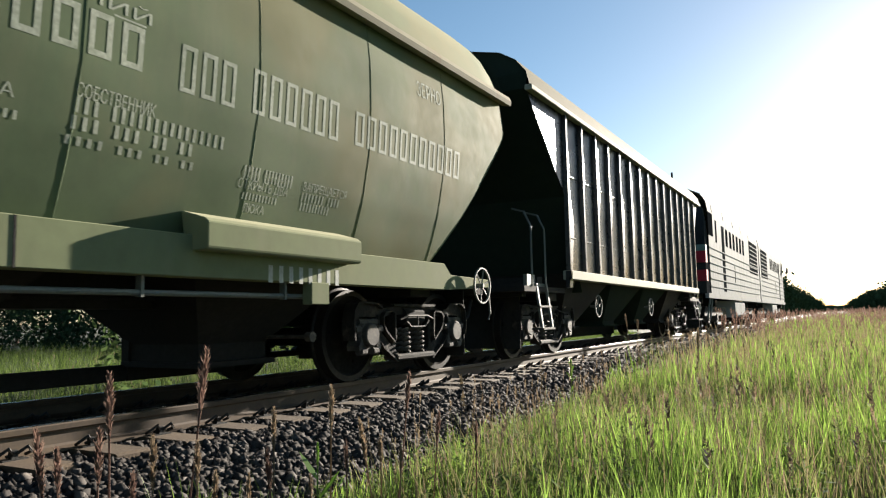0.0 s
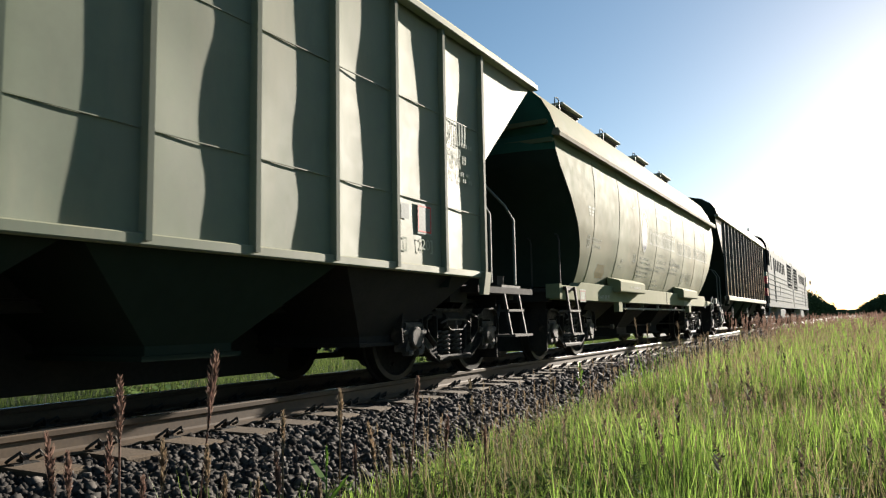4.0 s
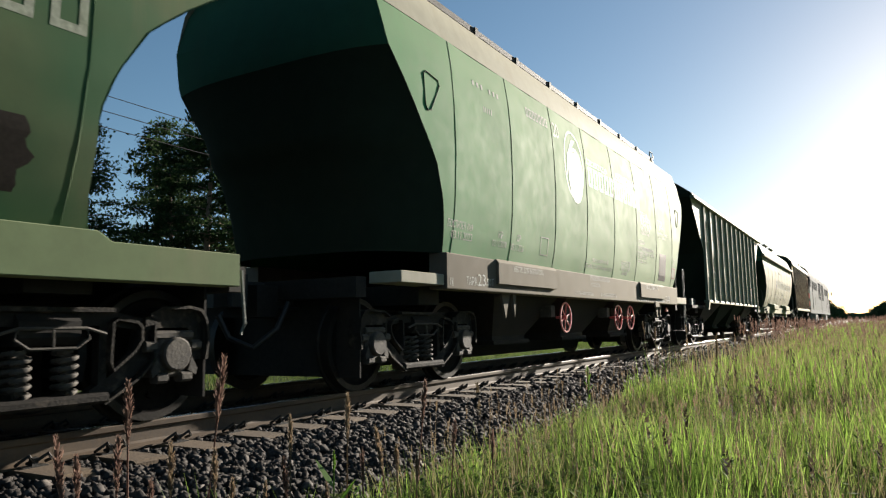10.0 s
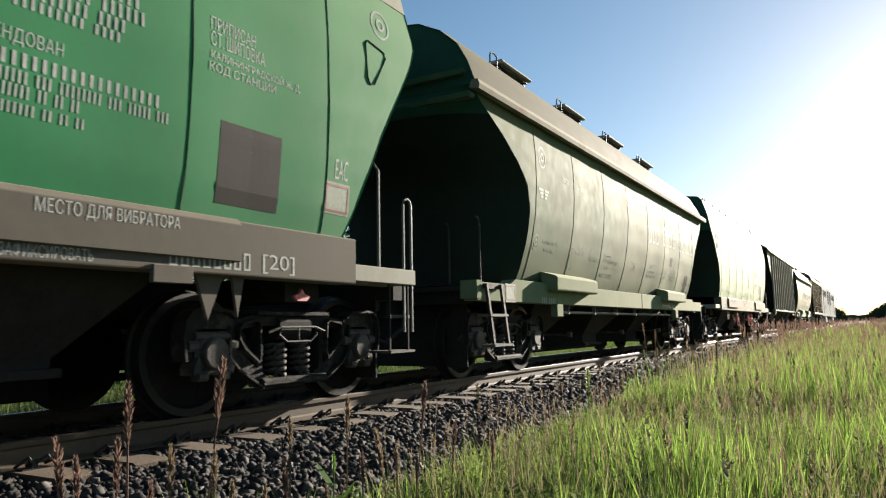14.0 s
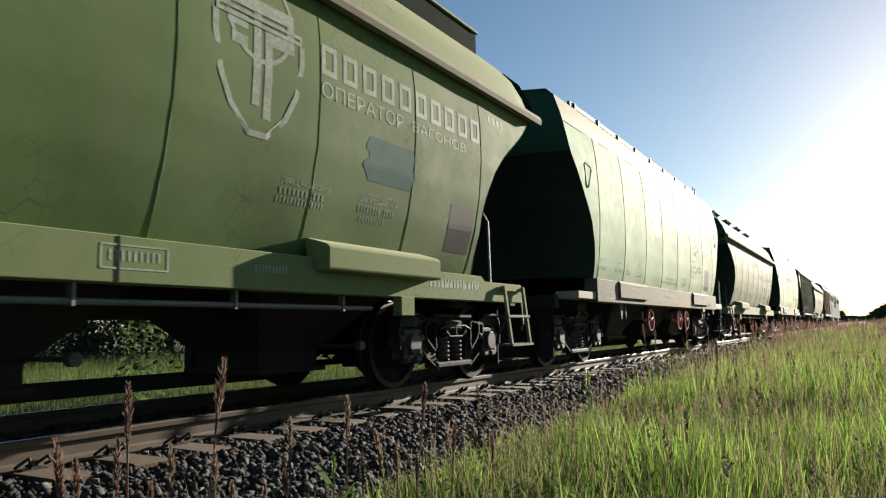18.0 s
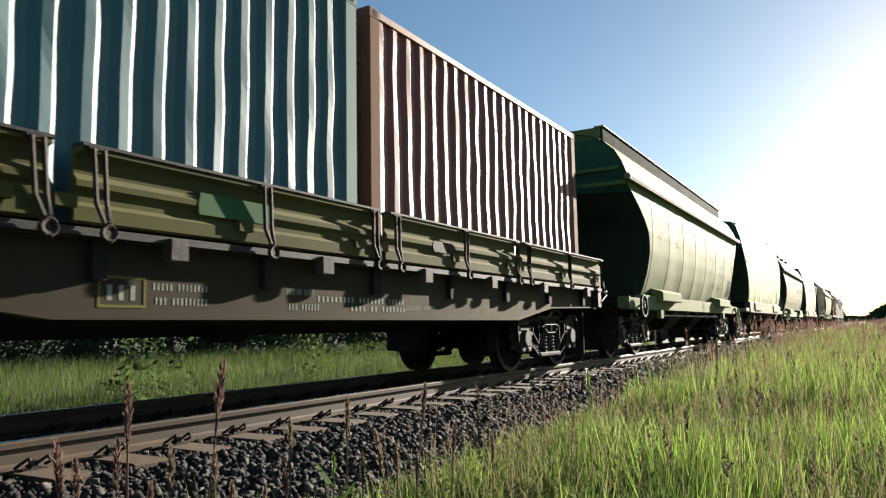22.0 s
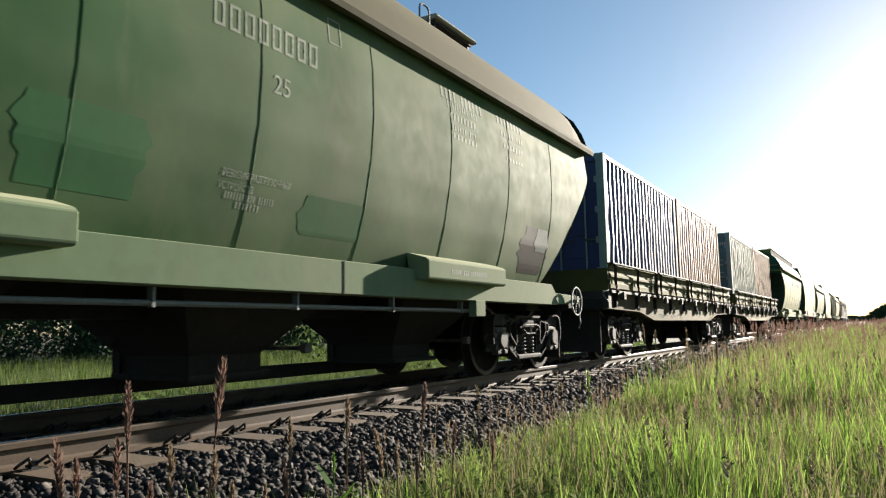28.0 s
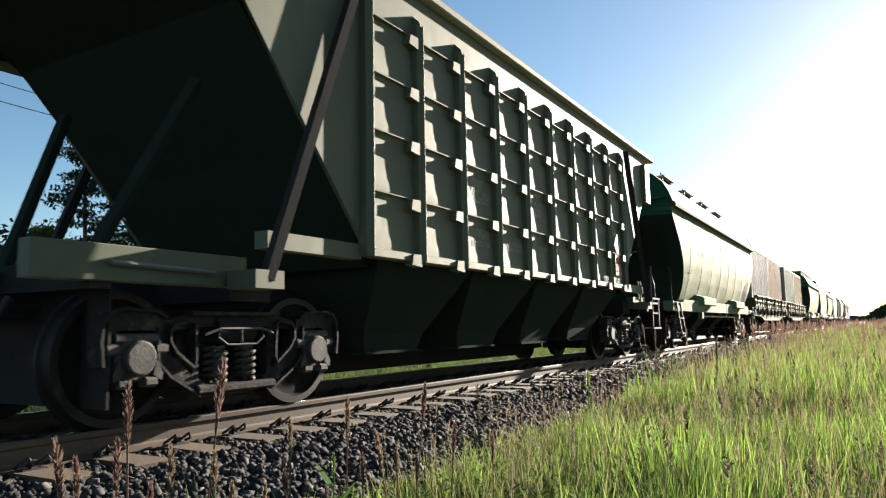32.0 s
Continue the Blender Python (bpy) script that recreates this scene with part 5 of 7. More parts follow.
def rib_hopper(label, y, mat, rib_mat, n, y0, y1, arch=False, z0=1.23, sill=False):
    """A hopper with flat plate sides stiffened by upright ribs, its upper corners drawn out over the ends."""
    w = thing("hopper_wagon", label, "wagon", y, "ribbed hoppers")
    top = 4.05
    pitch = (y1 - y0) / (n - 1)
    ribs = [y0 + pitch * k for k in range(n)]
    zs = [z0 + (top - z0) * k / 22 for k in range(23)]
    rear = [(z0, y0), (2.62, y0), (top, -6.94)]
    front = [(z0, y1), (2.55, y1), (top, 6.94)]
    cols = [-6.96 + 13.92 * k / 138 for k in range(139)]
    s = Shape()
    rows = []
    for z in zs:
        row = []
        for q in cols:
            v = clamp(q, interp(rear, z), interp(front, z))
            k = ((v - y0) / pitch) % 1.0 if y0 <= v <= y1 else 0.0
            cell = math.floor((v - y0) / pitch)
            bulge = 0.030 * math.sin(math.pi * k) * (0.5 + 0.8 * noise.noise((cell * 7.3, z * 1.2, y)))
            row.append((1.50 - bulge + 0.006 * noise.noise((v * 2, z * 2, y)), v, z))
        rows.append(row)
    s.quadmesh([list(reversed(r)) for r in rows]).mirror()
    body = part("body", s, mat, w, smooth=50)
    for k in ribs:
        for side in (1, -1):
            part("rib", Shape().prism([(side * 1.49, k - 0.035), (side * 1.562, k - 0.024), (side * 1.566, k + 0.020), (side * 1.49, k + 0.032)], z0 - 0.02, top + 0.02, "z"), rib_mat, body)
    for z in (1.95, 3.0):
        part("plate_joint", Shape().box(1.495, 1.508, y0, y1, z, z + 0.008), mat, body)
    roof_line = [(1.60, 4.05), (1.54, 4.28), (1.38, 4.48), (1.12, 4.64), (0.6, 4.76), (0.0, 4.80)] if arch else [(1.60, 4.05), (1.56, 4.14), (1.16, 4.44), (0.7, 4.54), (0.3, 4.58), (0.0, 4.58)]
    full = roof_line[:-1] + [(-x, z) for x, z in reversed(roof_line)]
    part("roof", Shape().quadmesh([[(x, q, z) for x, z in full] for q in (-7.0, -3.4, 0, 3.4, 7.0)]), ROOF if arch else mat, w, smooth=30)
    for side in (1, -1):
        part("top_rail", Shape().box(side * 1.50, side * 1.62, -6.97, 6.97, 4.0, 4.08, 0.01), rib_mat if not arch else PALE_ROOF, w)
        part("bottom_rail", Shape().box(side * 1.44, side * (1.60 if sill else 1.54), y0 - 0.05, y1 + 0.05, z0 - (0.12 if sill else 0.05), z0 + 0.03, 0.01), PALE_ROOF if sill else rib_mat, w)
        for q, d in ((y0, -1), (y1, 1)):
            part("corner_post", Shape().prism([(side * 1.50, z0 - 0.25), (side * 1.56, z0 - 0.25), (side * 1.60, z0 + 0.02), (side * 1.50, z0 + 0.02)], q - 0.10, q + 0.05), rib_mat, w)
    e = [(1.05, 1.45, -4.5), (2.0, 1.48, -5.05), (2.62, 1.49, -5.40), (top, 1.50, -6.91)] + [(z, x, -6.95) for x, z in roof_line[1:-1]]
    # ends painted darker than the sides to stand for shade
    part("end_wall", end_sheet(e), SHADE_GREEN, w)
    part("end_wall", end_sheet([(z, x, -q) for z, x, q in e]), SHADE_GREEN, w)
    for k in (-3.9, -1.3, 1.3, 3.9):
        c = Shape()
        c.quadmesh([[(-1.45, k - 1.28, z0), (1.45, k - 1.28, z0), (1.45, k + 1.28, z0), (-1.45, k + 1.28, z0)], [(-0.95, k - 0.42, 0.52), (0.95, k - 0.42, 0.52), (0.95, k + 0.42, 0.52), (-0.95, k + 0.42, 0.52)],
                    [(-0.95, k - 0.42, 0.44), (0.95, k - 0.42, 0.44), (0.95, k + 0.42, 0.44), (-0.95, k + 0.42, 0.44)]], True)
        c.box(-1.0, 1.0, k - 0.48, k + 0.48, 0.41, 0.45)
        # dark paint stands in for the shade under the body
        part("discharge_hopper", c, SHADE_GREEN if abs(k) < 3 else UNDER, w)
    for k in (1, -1):
        part("end_platform", Shape().box(-1.42, 1.42, min(k * 5.3, k * 7.0), max(k * 5.3, k * 7.0), 1.02, 1.10), UNDER, w)
        part("cross_beam", Shape().box(-1.3, 1.32, k * 6.15 - 0.10, k * 6.15 + 0.10, 1.08, 1.26), UNDER, w)
    part("beam_end", Shape().box(1.30, 1.36, -6.75, -6.45, 1.02, 1.28), GRAB, w)
    underframe(w, 6.75)
    for q in (-6.1, -5.75, -1.6, 4.9):
        if sill and q != -6.1:
            handwheel(w, 1.38, q + 2.4, 0.82, 0.20, GRAB)
    # ladder and handrails at the leading platform
    p = part("boarding_steps", Shape().box(1.05, 1.40, 6.02, 6.62, 1.10, 1.135), DUSTY_STEEL, w)
    for q in (6.06, 6.52):
        part("stile", Shape().prism([(1.36, 1.12), (1.40, 1.12), (1.52, 0.46), (1.48, 0.46)], q, q + 0.03), DARK_STEEL, p)
    part("tread", Shape().box(1.34, 1.48, 6.06, 6.55, 0.78, 0.81), DUSTY_STEEL, p)
    part("tread", Shape().box(1.28, 1.58, 6.02, 6.60, 0.45, 0.48), DUSTY_STEEL, p)
    for q in (5.75, 6.5):
        part("handrail", Shape().tube([(1.38, q, 1.15), (1.38, q, 2.05), (1.30, q - 0.10, 2.25), (1.0, q - 0.35, 2.65)], 0.018), GRAB, w)
    part("end_ladder", Shape().tube([(-0.5, 6.9, 1.1), (-0.5, 6.9, 4.5)], 0.025).tube([(-1.0, 6.9, 1.1), (-1.0, 6.9, 4.5)], 0.025), DARK_STEEL, w)
    for k in range(8):
        part("rung", Shape().tube([(-0.5, 6.9, 1.5 + 0.4 * k), (-1.0, 6.9, 1.5 + 0.4 * k)], 0.014), DARK_STEEL, w)
    if arch:
        for k in (-4.2, -1.4, 1.4, 4.2):
            part("hatch", Shape().box(0.35, 0.95, k - 0.35, k + 0.35, 4.66, 4.80, 0.02), PALE_ROOF, w)
        part("roof_pipe", Shape().tube([(1.0, 5.9, 4.5), (1.0, 5.95, 5.0)], 0.03), DARK_STEEL, w)
        for q in (-6.7, -6.15):
            part("end_handrail", Shape().tube([(1.42, q, 1.1), (1.42, q, 2.0), (1.25, q + 0.15, 2.25), (0.95, q + 0.4, 2.35)], 0.016), GRAB, w)
        steps_ladder(w, -6.5, -6.1, 1.15, 0.45, GRAB, 1.38)
    bogie(w, -5.25)
    bogie(w, 5.25)
    return w


def waffle_hopper(label, y):
    """A hopper whose sides are a grid of pressed panels between upright angle ribs, with raking struts at its ends."""
    w = thing("hopper_wagon", label, "wagon", y, "ribbed hoppers")
    y0, y1, n = -4.14, 4.005, 10
    pitch = (y1 - y0) / (n - 1)
    ledges = [1.42, 1.98, 2.58, 3.15, 3.72]
    cols = [y0 + (y1 - y0) * k / 72 for k in range(73)]
    rows = []
    for a, b in zip(ledges, ledges[1:]):
        # each pressed field is dished: proud along its foot, drawn in above
        for z, x in ((a, 1.514), (a + 0.09, 1.513), (a + 0.15, 1.508), (a + 0.30, 1.504), (b - 0.14, 1.502), (b - 0.03, 1.508)):
            rows.append([(x + 0.005 * noise.noise((q * 2, z * 2, 4)), q, z) for q in cols])
    rows += [[(1.495, q, 3.72) for q in cols], [(1.50, q, 3.76) for q in cols], [(1.50, q, 4.24) for q in cols]]
    body = part("body", Shape().quadmesh([list(reversed(r)) for r in rows]).mirror(), WAFFLE, w, smooth=20)
    for side in (1, -1):
        for z in ledges:
            part("ledge", Shape().prism([(side * 1.48, z - 0.01), (side * 1.548, z - 0.016), (side * 1.550, z - 0.004), (side * 1.48, z + 0.012)], y0, y1), WAFFLE, body)
    for k in range(n):
        q = y0 + pitch * k
        for side in (1, -1):
            part("rib", Shape().prism([(side * 1.48, q - 0.078), (side * 1.570, q - 0.074), (side * 1.602, q + 0.010), (side * 1.600, q + 0.016), (side * 1.48, q + 0.020)], 1.33, 3.86, "z"), WAFFLE, body)
            part("rib_cap", Shape().prism([(side * 1.50, 3.98), (side * 1.50, 3.84), (side * 1.60, 3.84), (side * 1.585, 3.90)], q - 0.045, q + 0.035), WAFFLE, body)
            # pads added to catch the sun as a lit patch beside each rib
            if k and side > 0:
                for z in ledges:
                    part("gusset", Shape().prism([(q - 0.24, z - 0.125), (q - 0.06, z - 0.14), (q - 0.06, z - 0.012), (q - 0.215, z - 0.02)], side * 1.49, side * 1.588, "x"), WAFFLE, body)
    for side in (1, -1):
        part("top_rail", Shape().box(side * 1.47, side * 1.60, -6.4, 6.4, 4.22, 4.31, 0.015), PALE_ROOF, w)
        part("bottom_rail", Shape().box(side * 1.42, side * 1.565, y0 - 0.03, y1 + 0.03, 1.33, 1.41, 0.01), WAFFLE, w)
        for d in (1, -1):
            a = y1 if d > 0 else y0
            # upper corner panel reaching over the end, with its pocket
            part("corner_panel", Shape().prism([(a, 1.40), (a, 4.24), (d * 6.35, 4.24), (d * 6.35, 3.55), (d * 5.95, 3.25), (d * 5.75, 3.30)], side * 1.46, side * 1.50, "x"), WAFFLE, w, bevel=0.004)
            part("corner_pocket", Shape().box(side * 1.46, side * 1.60, min(d * 5.62, d * 5.95), max(d * 5.62, d * 5.95), 3.22, 4.05, 0.01), WAFFLE, w)
            # struts in black: the shade on their faces is painted on
            part("strut", Shape().tube([(side * 1.56, d * 5.47, 1.05), (side * 1.58, d * 4.28, 4.05)], 0.062, 4), UNDER, w)
            part("strut_foot", Shape().box(side * 1.30, side * 1.60, min(d * 5.32, d * 5.62), max(d * 5.32, d * 5.62), 0.98, 1.12), WAFFLE, w)
            part("end_sill", Shape().box(side * 1.36, side * 1.50, min(d * 4.2, d * 5.4), max(d * 4.2, d * 5.4), 1.30, 1.44), WAFFLE, w)
            part("end_sill", Shape().box(side * 1.14, side * 1.28, *((5.4, 6.42) if d > 0 else (-7.1, -5.4)), 1.0, 1.24), WAFFLE, w, bevel=0.006)
            part("inner_strut", Shape().tube([(side * 0.55, d * 6.3, 1.15), (side * 0.9, d * 5.6, 2.7)], 0.06, 4), SHADE_GREEN, w)
    roof = [(1.58, 4.30), (1.42, 4.48), (1.0, 4.62), (0.3, 4.68)]
    part("roof", Shape().quadmesh([[(x, q, z) for x, z in roof + [(-x, z) for x, z in reversed(roof)]] for q in (-6.4, -3, 0, 3, 6.4)]), ROOF, w, smooth=30)
    part("roof_walkway", Shape().box(0.55, 0.95, -4.5, 4.9, 4.70, 4.74), PALE_ROOF, w)
    e = [(1.25, 1.44, -4.02), (2.2, 1.46, -4.78), (3.2, 1.48, -5.72), (3.55, 1.48, -6.35), (4.26, 1.48, -6.36), (4.46, 1.2, -6.36), (4.58, 0.6, -6.36)]
    # shade on the sloped ends comes from this darker paint
    part("end_wall", end_sheet(e), SHADE_GREEN, w)
    part("end_wall", end_sheet([(z, x, -q) for z, x, q in e]), SHADE_GREEN, w)
    for k in (-2.9, -0.95, 1.0, 2.95):
        c = Shape()
        c.quadmesh([[(-1.46, k - 0.97, 1.36), (1.46, k - 0.97, 1.36), (1.46, k + 0.97, 1.36), (-1.46, k + 0.97, 1.36)], [(-0.98, k - 0.58, 0.62), (0.98, k - 0.58, 0.62), (0.98, k + 0.58, 0.62), (-0.98, k + 0.58, 0.62)],
                    [(-0.92, k - 0.5, 0.42), (0.92, k - 0.5, 0.42), (0.92, k + 0.5, 0.42), (-0.92, k + 0.5, 0.42)]], True)
        c.box(-0.95, 0.95, k - 0.52, k + 0.52, 0.40, 0.43)
        # hopper green darkened, the body's shade is painted in
        part("discharge_hopper", c, SHADE_GREEN, w)
    part("pipe", Shape().tube([(1.31, -6.6, 1.12), (1.31, -5.75, 1.10)], 0.02), GRAB, w)
    underframe(w, 6.75)
    steps = part("boarding_steps", Shape().box(1.34, 1.46, 6.28, 6.88, 1.20, 1.24), STRAP, w, "dark boarding steps with a chequered tread")
    for q in (6.32, 6.84):
        part("stile", Shape().box(1.40, 1.445, q - 0.020, q + 0.020, 0.58, 1.24), STRAP, steps)
    part("rung", Shape().box(1.39, 1.44, 6.32, 6.84, 0.89, 0.92), STRAP, steps)
    part("rung", Shape().box(1.36, 1.44, 6.38, 6.80, 1.10, 1.14), DUSTY_STEEL, steps)
    part("tread", Shape().box(1.20, 1.46, 6.28, 6.92, 0.56, 0.595), DUSTY_STEEL, steps)
    for q in (5.75, 5.92):
        part("grab_post", Shape().tube([(1.30, q, 1.2), (1.30, q, 1.58)], 0.014, 6), GRAB, w)
    part("handrail", Shape().tube([(1.38, 6.80, 1.24), (1.38, 6.78, 1.55), (1.32, 6.72, 1.80)], 0.014), GRAB, w)
    part("handrail", Shape().tube([(1.38, 6.50, 1.24), (1.36, 6.62, 1.95)], 0.02), GRAB, w)
    part("brake_pipe", Shape().tube([(1.1, 5.3, 1.75), (1.15, 5.6, 2.05), (1.12, 6.1, 2.25), (1.05, 6.7, 2.30)], 0.018), UNDER, w)
    part("end_ladder", Shape().tube([(-0.5, 6.85, 1.1), (-0.5, 6.85, 4.4)], 0.025).tube([(-1.0, 6.85, 1.1), (-1.0, 6.85, 4.4)], 0.025), DARK_STEEL, w)
    for k in range(8):
        part("rung", Shape().tube([(-0.5, 6.85, 1.4 + 0.4 * k), (-1.0, 6.85, 1.4 + 0.4 * k)], 0.014), DARK_STEEL, w)
    part("brake_box", Shape().box(-0.4, 0.7, 5.75, 6.25, 1.5, 1.78, 0.03), UNDER, w)
    bogie(w, -5.30)
    bogie(w, 5.30)
    return w


def flat_wagon(label, y):
    """A flat wagon with drop sides, hinge straps and fish-bellied side beams."""
    w = thing("flat_wagon", label, "wagon", y, "container flat wagons")
    for side in (1, -1):
        belly = [(-6.7, 0.97), (-4.5, 0.93), (-3.3, 0.75), (3.3, 0.75), (4.5, 0.93), (6.7, 0.97), (6.7, 1.30), (-6.7, 1.30)]
        part("side_beam", Shape().prism(belly, side * 1.20, side * 1.235, "x"), FLAT_SILL, w)
        part("beam_flange", Shape().quadmesh([[(side * 1.18, q, z + 0.02), (side * 1.31, q, z + 0.02), (side * 1.31, q, z), (side * 1.18, q, z)] for q, z in belly[:6]], True), FLAT_SILL, w)
        part("edge_rail", Shape().box(side * 1.28, side * 1.40, -6.72, 6.72, 1.26, 1.31), DARK_STEEL, w)
        for a, b in ((-6.65, -3.42), (-3.24, -0.16), (0.02, 3.10), (3.28, 6.65)):
            m = (a + b) / 2
            board = Shape()
            # pressed panel: outer lip, recessed field, ridge
            prof = [(1.345, 1.34), (1.385, 1.35), (1.385, 1.44), (1.36, 1.47), (1.36, 1.53), (1.40, 1.56), (1.40, 1.60), (1.365, 1.64), (1.365, 1.75), (1.44, 1.77), (1.44, 1.80), (1.34, 1.80)]
            board.prism([(side * x, z) for x, z in prof], a, b)
            d = part("drop_side", board, FLAT_GREEN, w)
            for q in (a + 0.10, m, b - 0.10):
                strap = part("hinge_strap", Shape().box(side * 1.46 - 0.012, side * 1.46 + 0.012, q - 0.07, q + 0.05, 1.775, 1.80), STRAP, d)
                for e in (-0.04, 0.03):
                    part("strap_bar", Shape().tube([(side * 1.465, q + e, 1.79), (side * 1.435, q + e + 0.05, 1.46), (side * 1.45, q + 0.08 + e * 0.5, 1.34)], 0.017, 5), STRAP, strap)
                part("strap_eye", Shape().ring((side * 1.45, q + 0.09, 1.28), "x", 0.045, 0.020, 10, 5), STRAP, strap)
                part("wedge", Shape().box(side * 1.37, side * 1.42, q - 0.24, q - 0.10, 1.42, 1.50), FLAT_GREEN, d)
            for q in (a + 0.75, b - 0.75):
                part("stake_pocket", Shape().box(side * 1.34, side * 1.43, q - 0.07, q + 0.07, 1.14, 1.30, 0.012), DUSTY_STEEL, w)
            part("top_capping", Shape().box(side * 1.33, side * 1.455, a, b, 1.795, 1.825, 0.008), DARK_STEEL, d)
    for k in range(9):
        q = -6.0 + 1.5 * k
        part("cross_bearer", Shape().box(-1.3, 1.3, q - 0.05, q + 0.05, 1.0, 1.26), UNDER, w)
    part("floor_deck", Shape().box(-1.3, 1.3, -6.7, 6.7, 1.26, 1.325), FLAT_SILL, w)
    for d in (1, -1):
        part("end_board", Shape().box(-1.36, 1.36, min(d * 6.66, d * 6.74), max(d * 6.66, d * 6.74), 1.3, 1.72), FLAT_GREEN, w)
        part("end_beam", Shape().box(-1.36, 1.36, min(d * 6.58, d * 6.74), max(d * 6.58, d * 6.74), 0.98, 1.30), DARK_STEEL, w)
        part("uncoupling_bracket", Shape().tube([(1.36, d * 6.74, 1.30), (1.36, d * 7.05, 1.27), (1.36, d * 7.05, 1.21), (1.36, d * 6.74, 1.08)], 0.014), GRAB, w)
    for x in (-0.26, 0.26):
        part("centre_beam", Shape().box(x - 0.04, x + 0.04, -6.6, 6.6, 0.72, 1.26), UNDER, w)
    underframe(w, 6.78, 4.86, low=0.62)
    bogie(w, -4.88)
    bogie(w, 4.90)
    return w


def container(label, y, mat, post_mat, seed):
    """A twenty-foot box container with corrugated sides, door end to the rear, resting on the flat wagon's floor."""
    half, z0, z1 = 3.029, 1.36, 4.03
    c = thing("shipping_container", label, "container", y, "twenty-foot containers")
    n, rows, pitch = 21, [], 2 * (half - 0.17) / 21
    line = []
    for k in range(n):
        a = -half + 0.17 + pitch * k
        line += [(a, 0.0), (a + pitch * 0.27, 0.0), (a + pitch * 0.51, -0.040), (a + pitch * 0.76, -0.040)]
    line.append((half - 0.17, 0.0))
    for z in [z0 + 0.16 + (z1 - z0 - 0.26) * k / 16 for k in range(17)]:
        rows.append([(1.205 + d + 0.024 * noise.noise((q * 2.3 + seed, z * 1.9, seed)) * (1.0 if 1.6 < z < 3.8 else 0.2), q, z) for q, d in line])
    part("corrugated_side", Shape().quadmesh([list(reversed(q)) for q in rows]), mat, c)
    part("corrugated_side", Shape().quadmesh([[(-x, q, z) for x, q, z in row] for row in rows]), mat, c)
    for side in (1, -1):
        part("top_side_rail", Shape().box(side * 1.15, side * 1.219, -half + 0.1, half - 0.1, z1 - 0.10, z1 - 0.015, 0.008), mat, c)
        part("bottom_side_rail", Shape().box(side * 1.14, side * 1.219, -half + 0.1, half - 0.1, z0, z0 + 0.16), mat, c)
        for d in (1, -1):
            part("corner_post", Shape().box(side * 1.06, side * 1.215, min(d * (half - 0.17), d * (half - 0.01)), max(d * (half - 0.17), d * (half - 0.01)), z0 + 0.10, z1 - 0.10, 0.01), post_mat, c)
            for z in (z0, z1 - 0.118):
                f = part("corner_casting", Shape().box(side * 1.04, side * 1.219, min(d * (half - 0.178), d * half), max(d * (half - 0.178), d * half), z, z + 0.118, 0.01), post_mat, c)
                # flush black plate, the dark inside of the hole painted on
                part("casting_hole", Shape().box(side * 1.2195 - 0.001, side * 1.2195 + 0.001, d * (half - 0.09) - 0.035, d * (half - 0.09) + 0.035, z + 0.03, z + 0.09), UNDER, f)
    part("roof", Shape().box(-1.16, 1.16, -half + 0.12, half - 0.12, z1 - 0.05, z1 - 0.02), mat, c)
    part("floor_pan", Shape().box(-1.15, 1.15, -half + 0.12, half - 0.12, z0 + 0.06, z0 + 0.14), UNDER, c)
    front = []
    for k in range(10):
        a = -1.06 + 0.212 * k
        front += [(a, 0.0), (a + 0.07, 0.0), (a + 0.105, -0.04), (a + 0.175, -0.04)]
    front.append((1.06, 0.0))
    part("front_wall", Shape().quadmesh([[(x, half - 0.06 + d, z) for x, d in front] for z in (z0 + 0.12, z1 - 0.1)]), mat, c)
    part("door_header", Shape().box(-1.06, 1.06, -half + 0.01, -half + 0.09, z1 - 0.14, z1 - 0.01), mat, c)
    part("door_sill", Shape().box(-1.06, 1.06, -half + 0.01, -half + 0.09, z0, z0 + 0.13), mat, c)
    for side in (1, -1):
        a, b = (0.01, 1.06) if side > 0 else (-1.06, -0.01)
        door = Shape().box(a, b, -half + 0.06, -half + 0.08, z0 + 0.13, z1 - 0.14)
        d = part("door", door, mat, c)
        for k in range(5):
            z = z0 + 0.16 + 0.46 * k
            part("door_rail", Shape().box(a + 0.05, b - 0.05, -half + 0.045, -half + 0.062, z, z + 0.07), mat, d)
        for q in (a + 0.26, b - 0.26):
            part("lock_rod", Shape().tube([(q, -half + 0.03, z0 + 0.05), (q, -half + 0.03, z1 - 0.05)], 0.017), TEAL_POST, d)
            part("rod_handle", Shape().box(q - 0.02, q + 0.26, -half + 0.012, -half + 0.03, z0 + 0.95, z0 + 0.99), DUSTY_STEEL, d)
        for k in range(4):
            q = 1.06 * side
            part("hinge", Shape().box(q - 0.05, q + 0.05, -half + 0.005, -half + 0.05, z0 + 0.3 + 0.6 * k, z0 + 0.42 + 0.6 * k), post_mat, d)
    return c


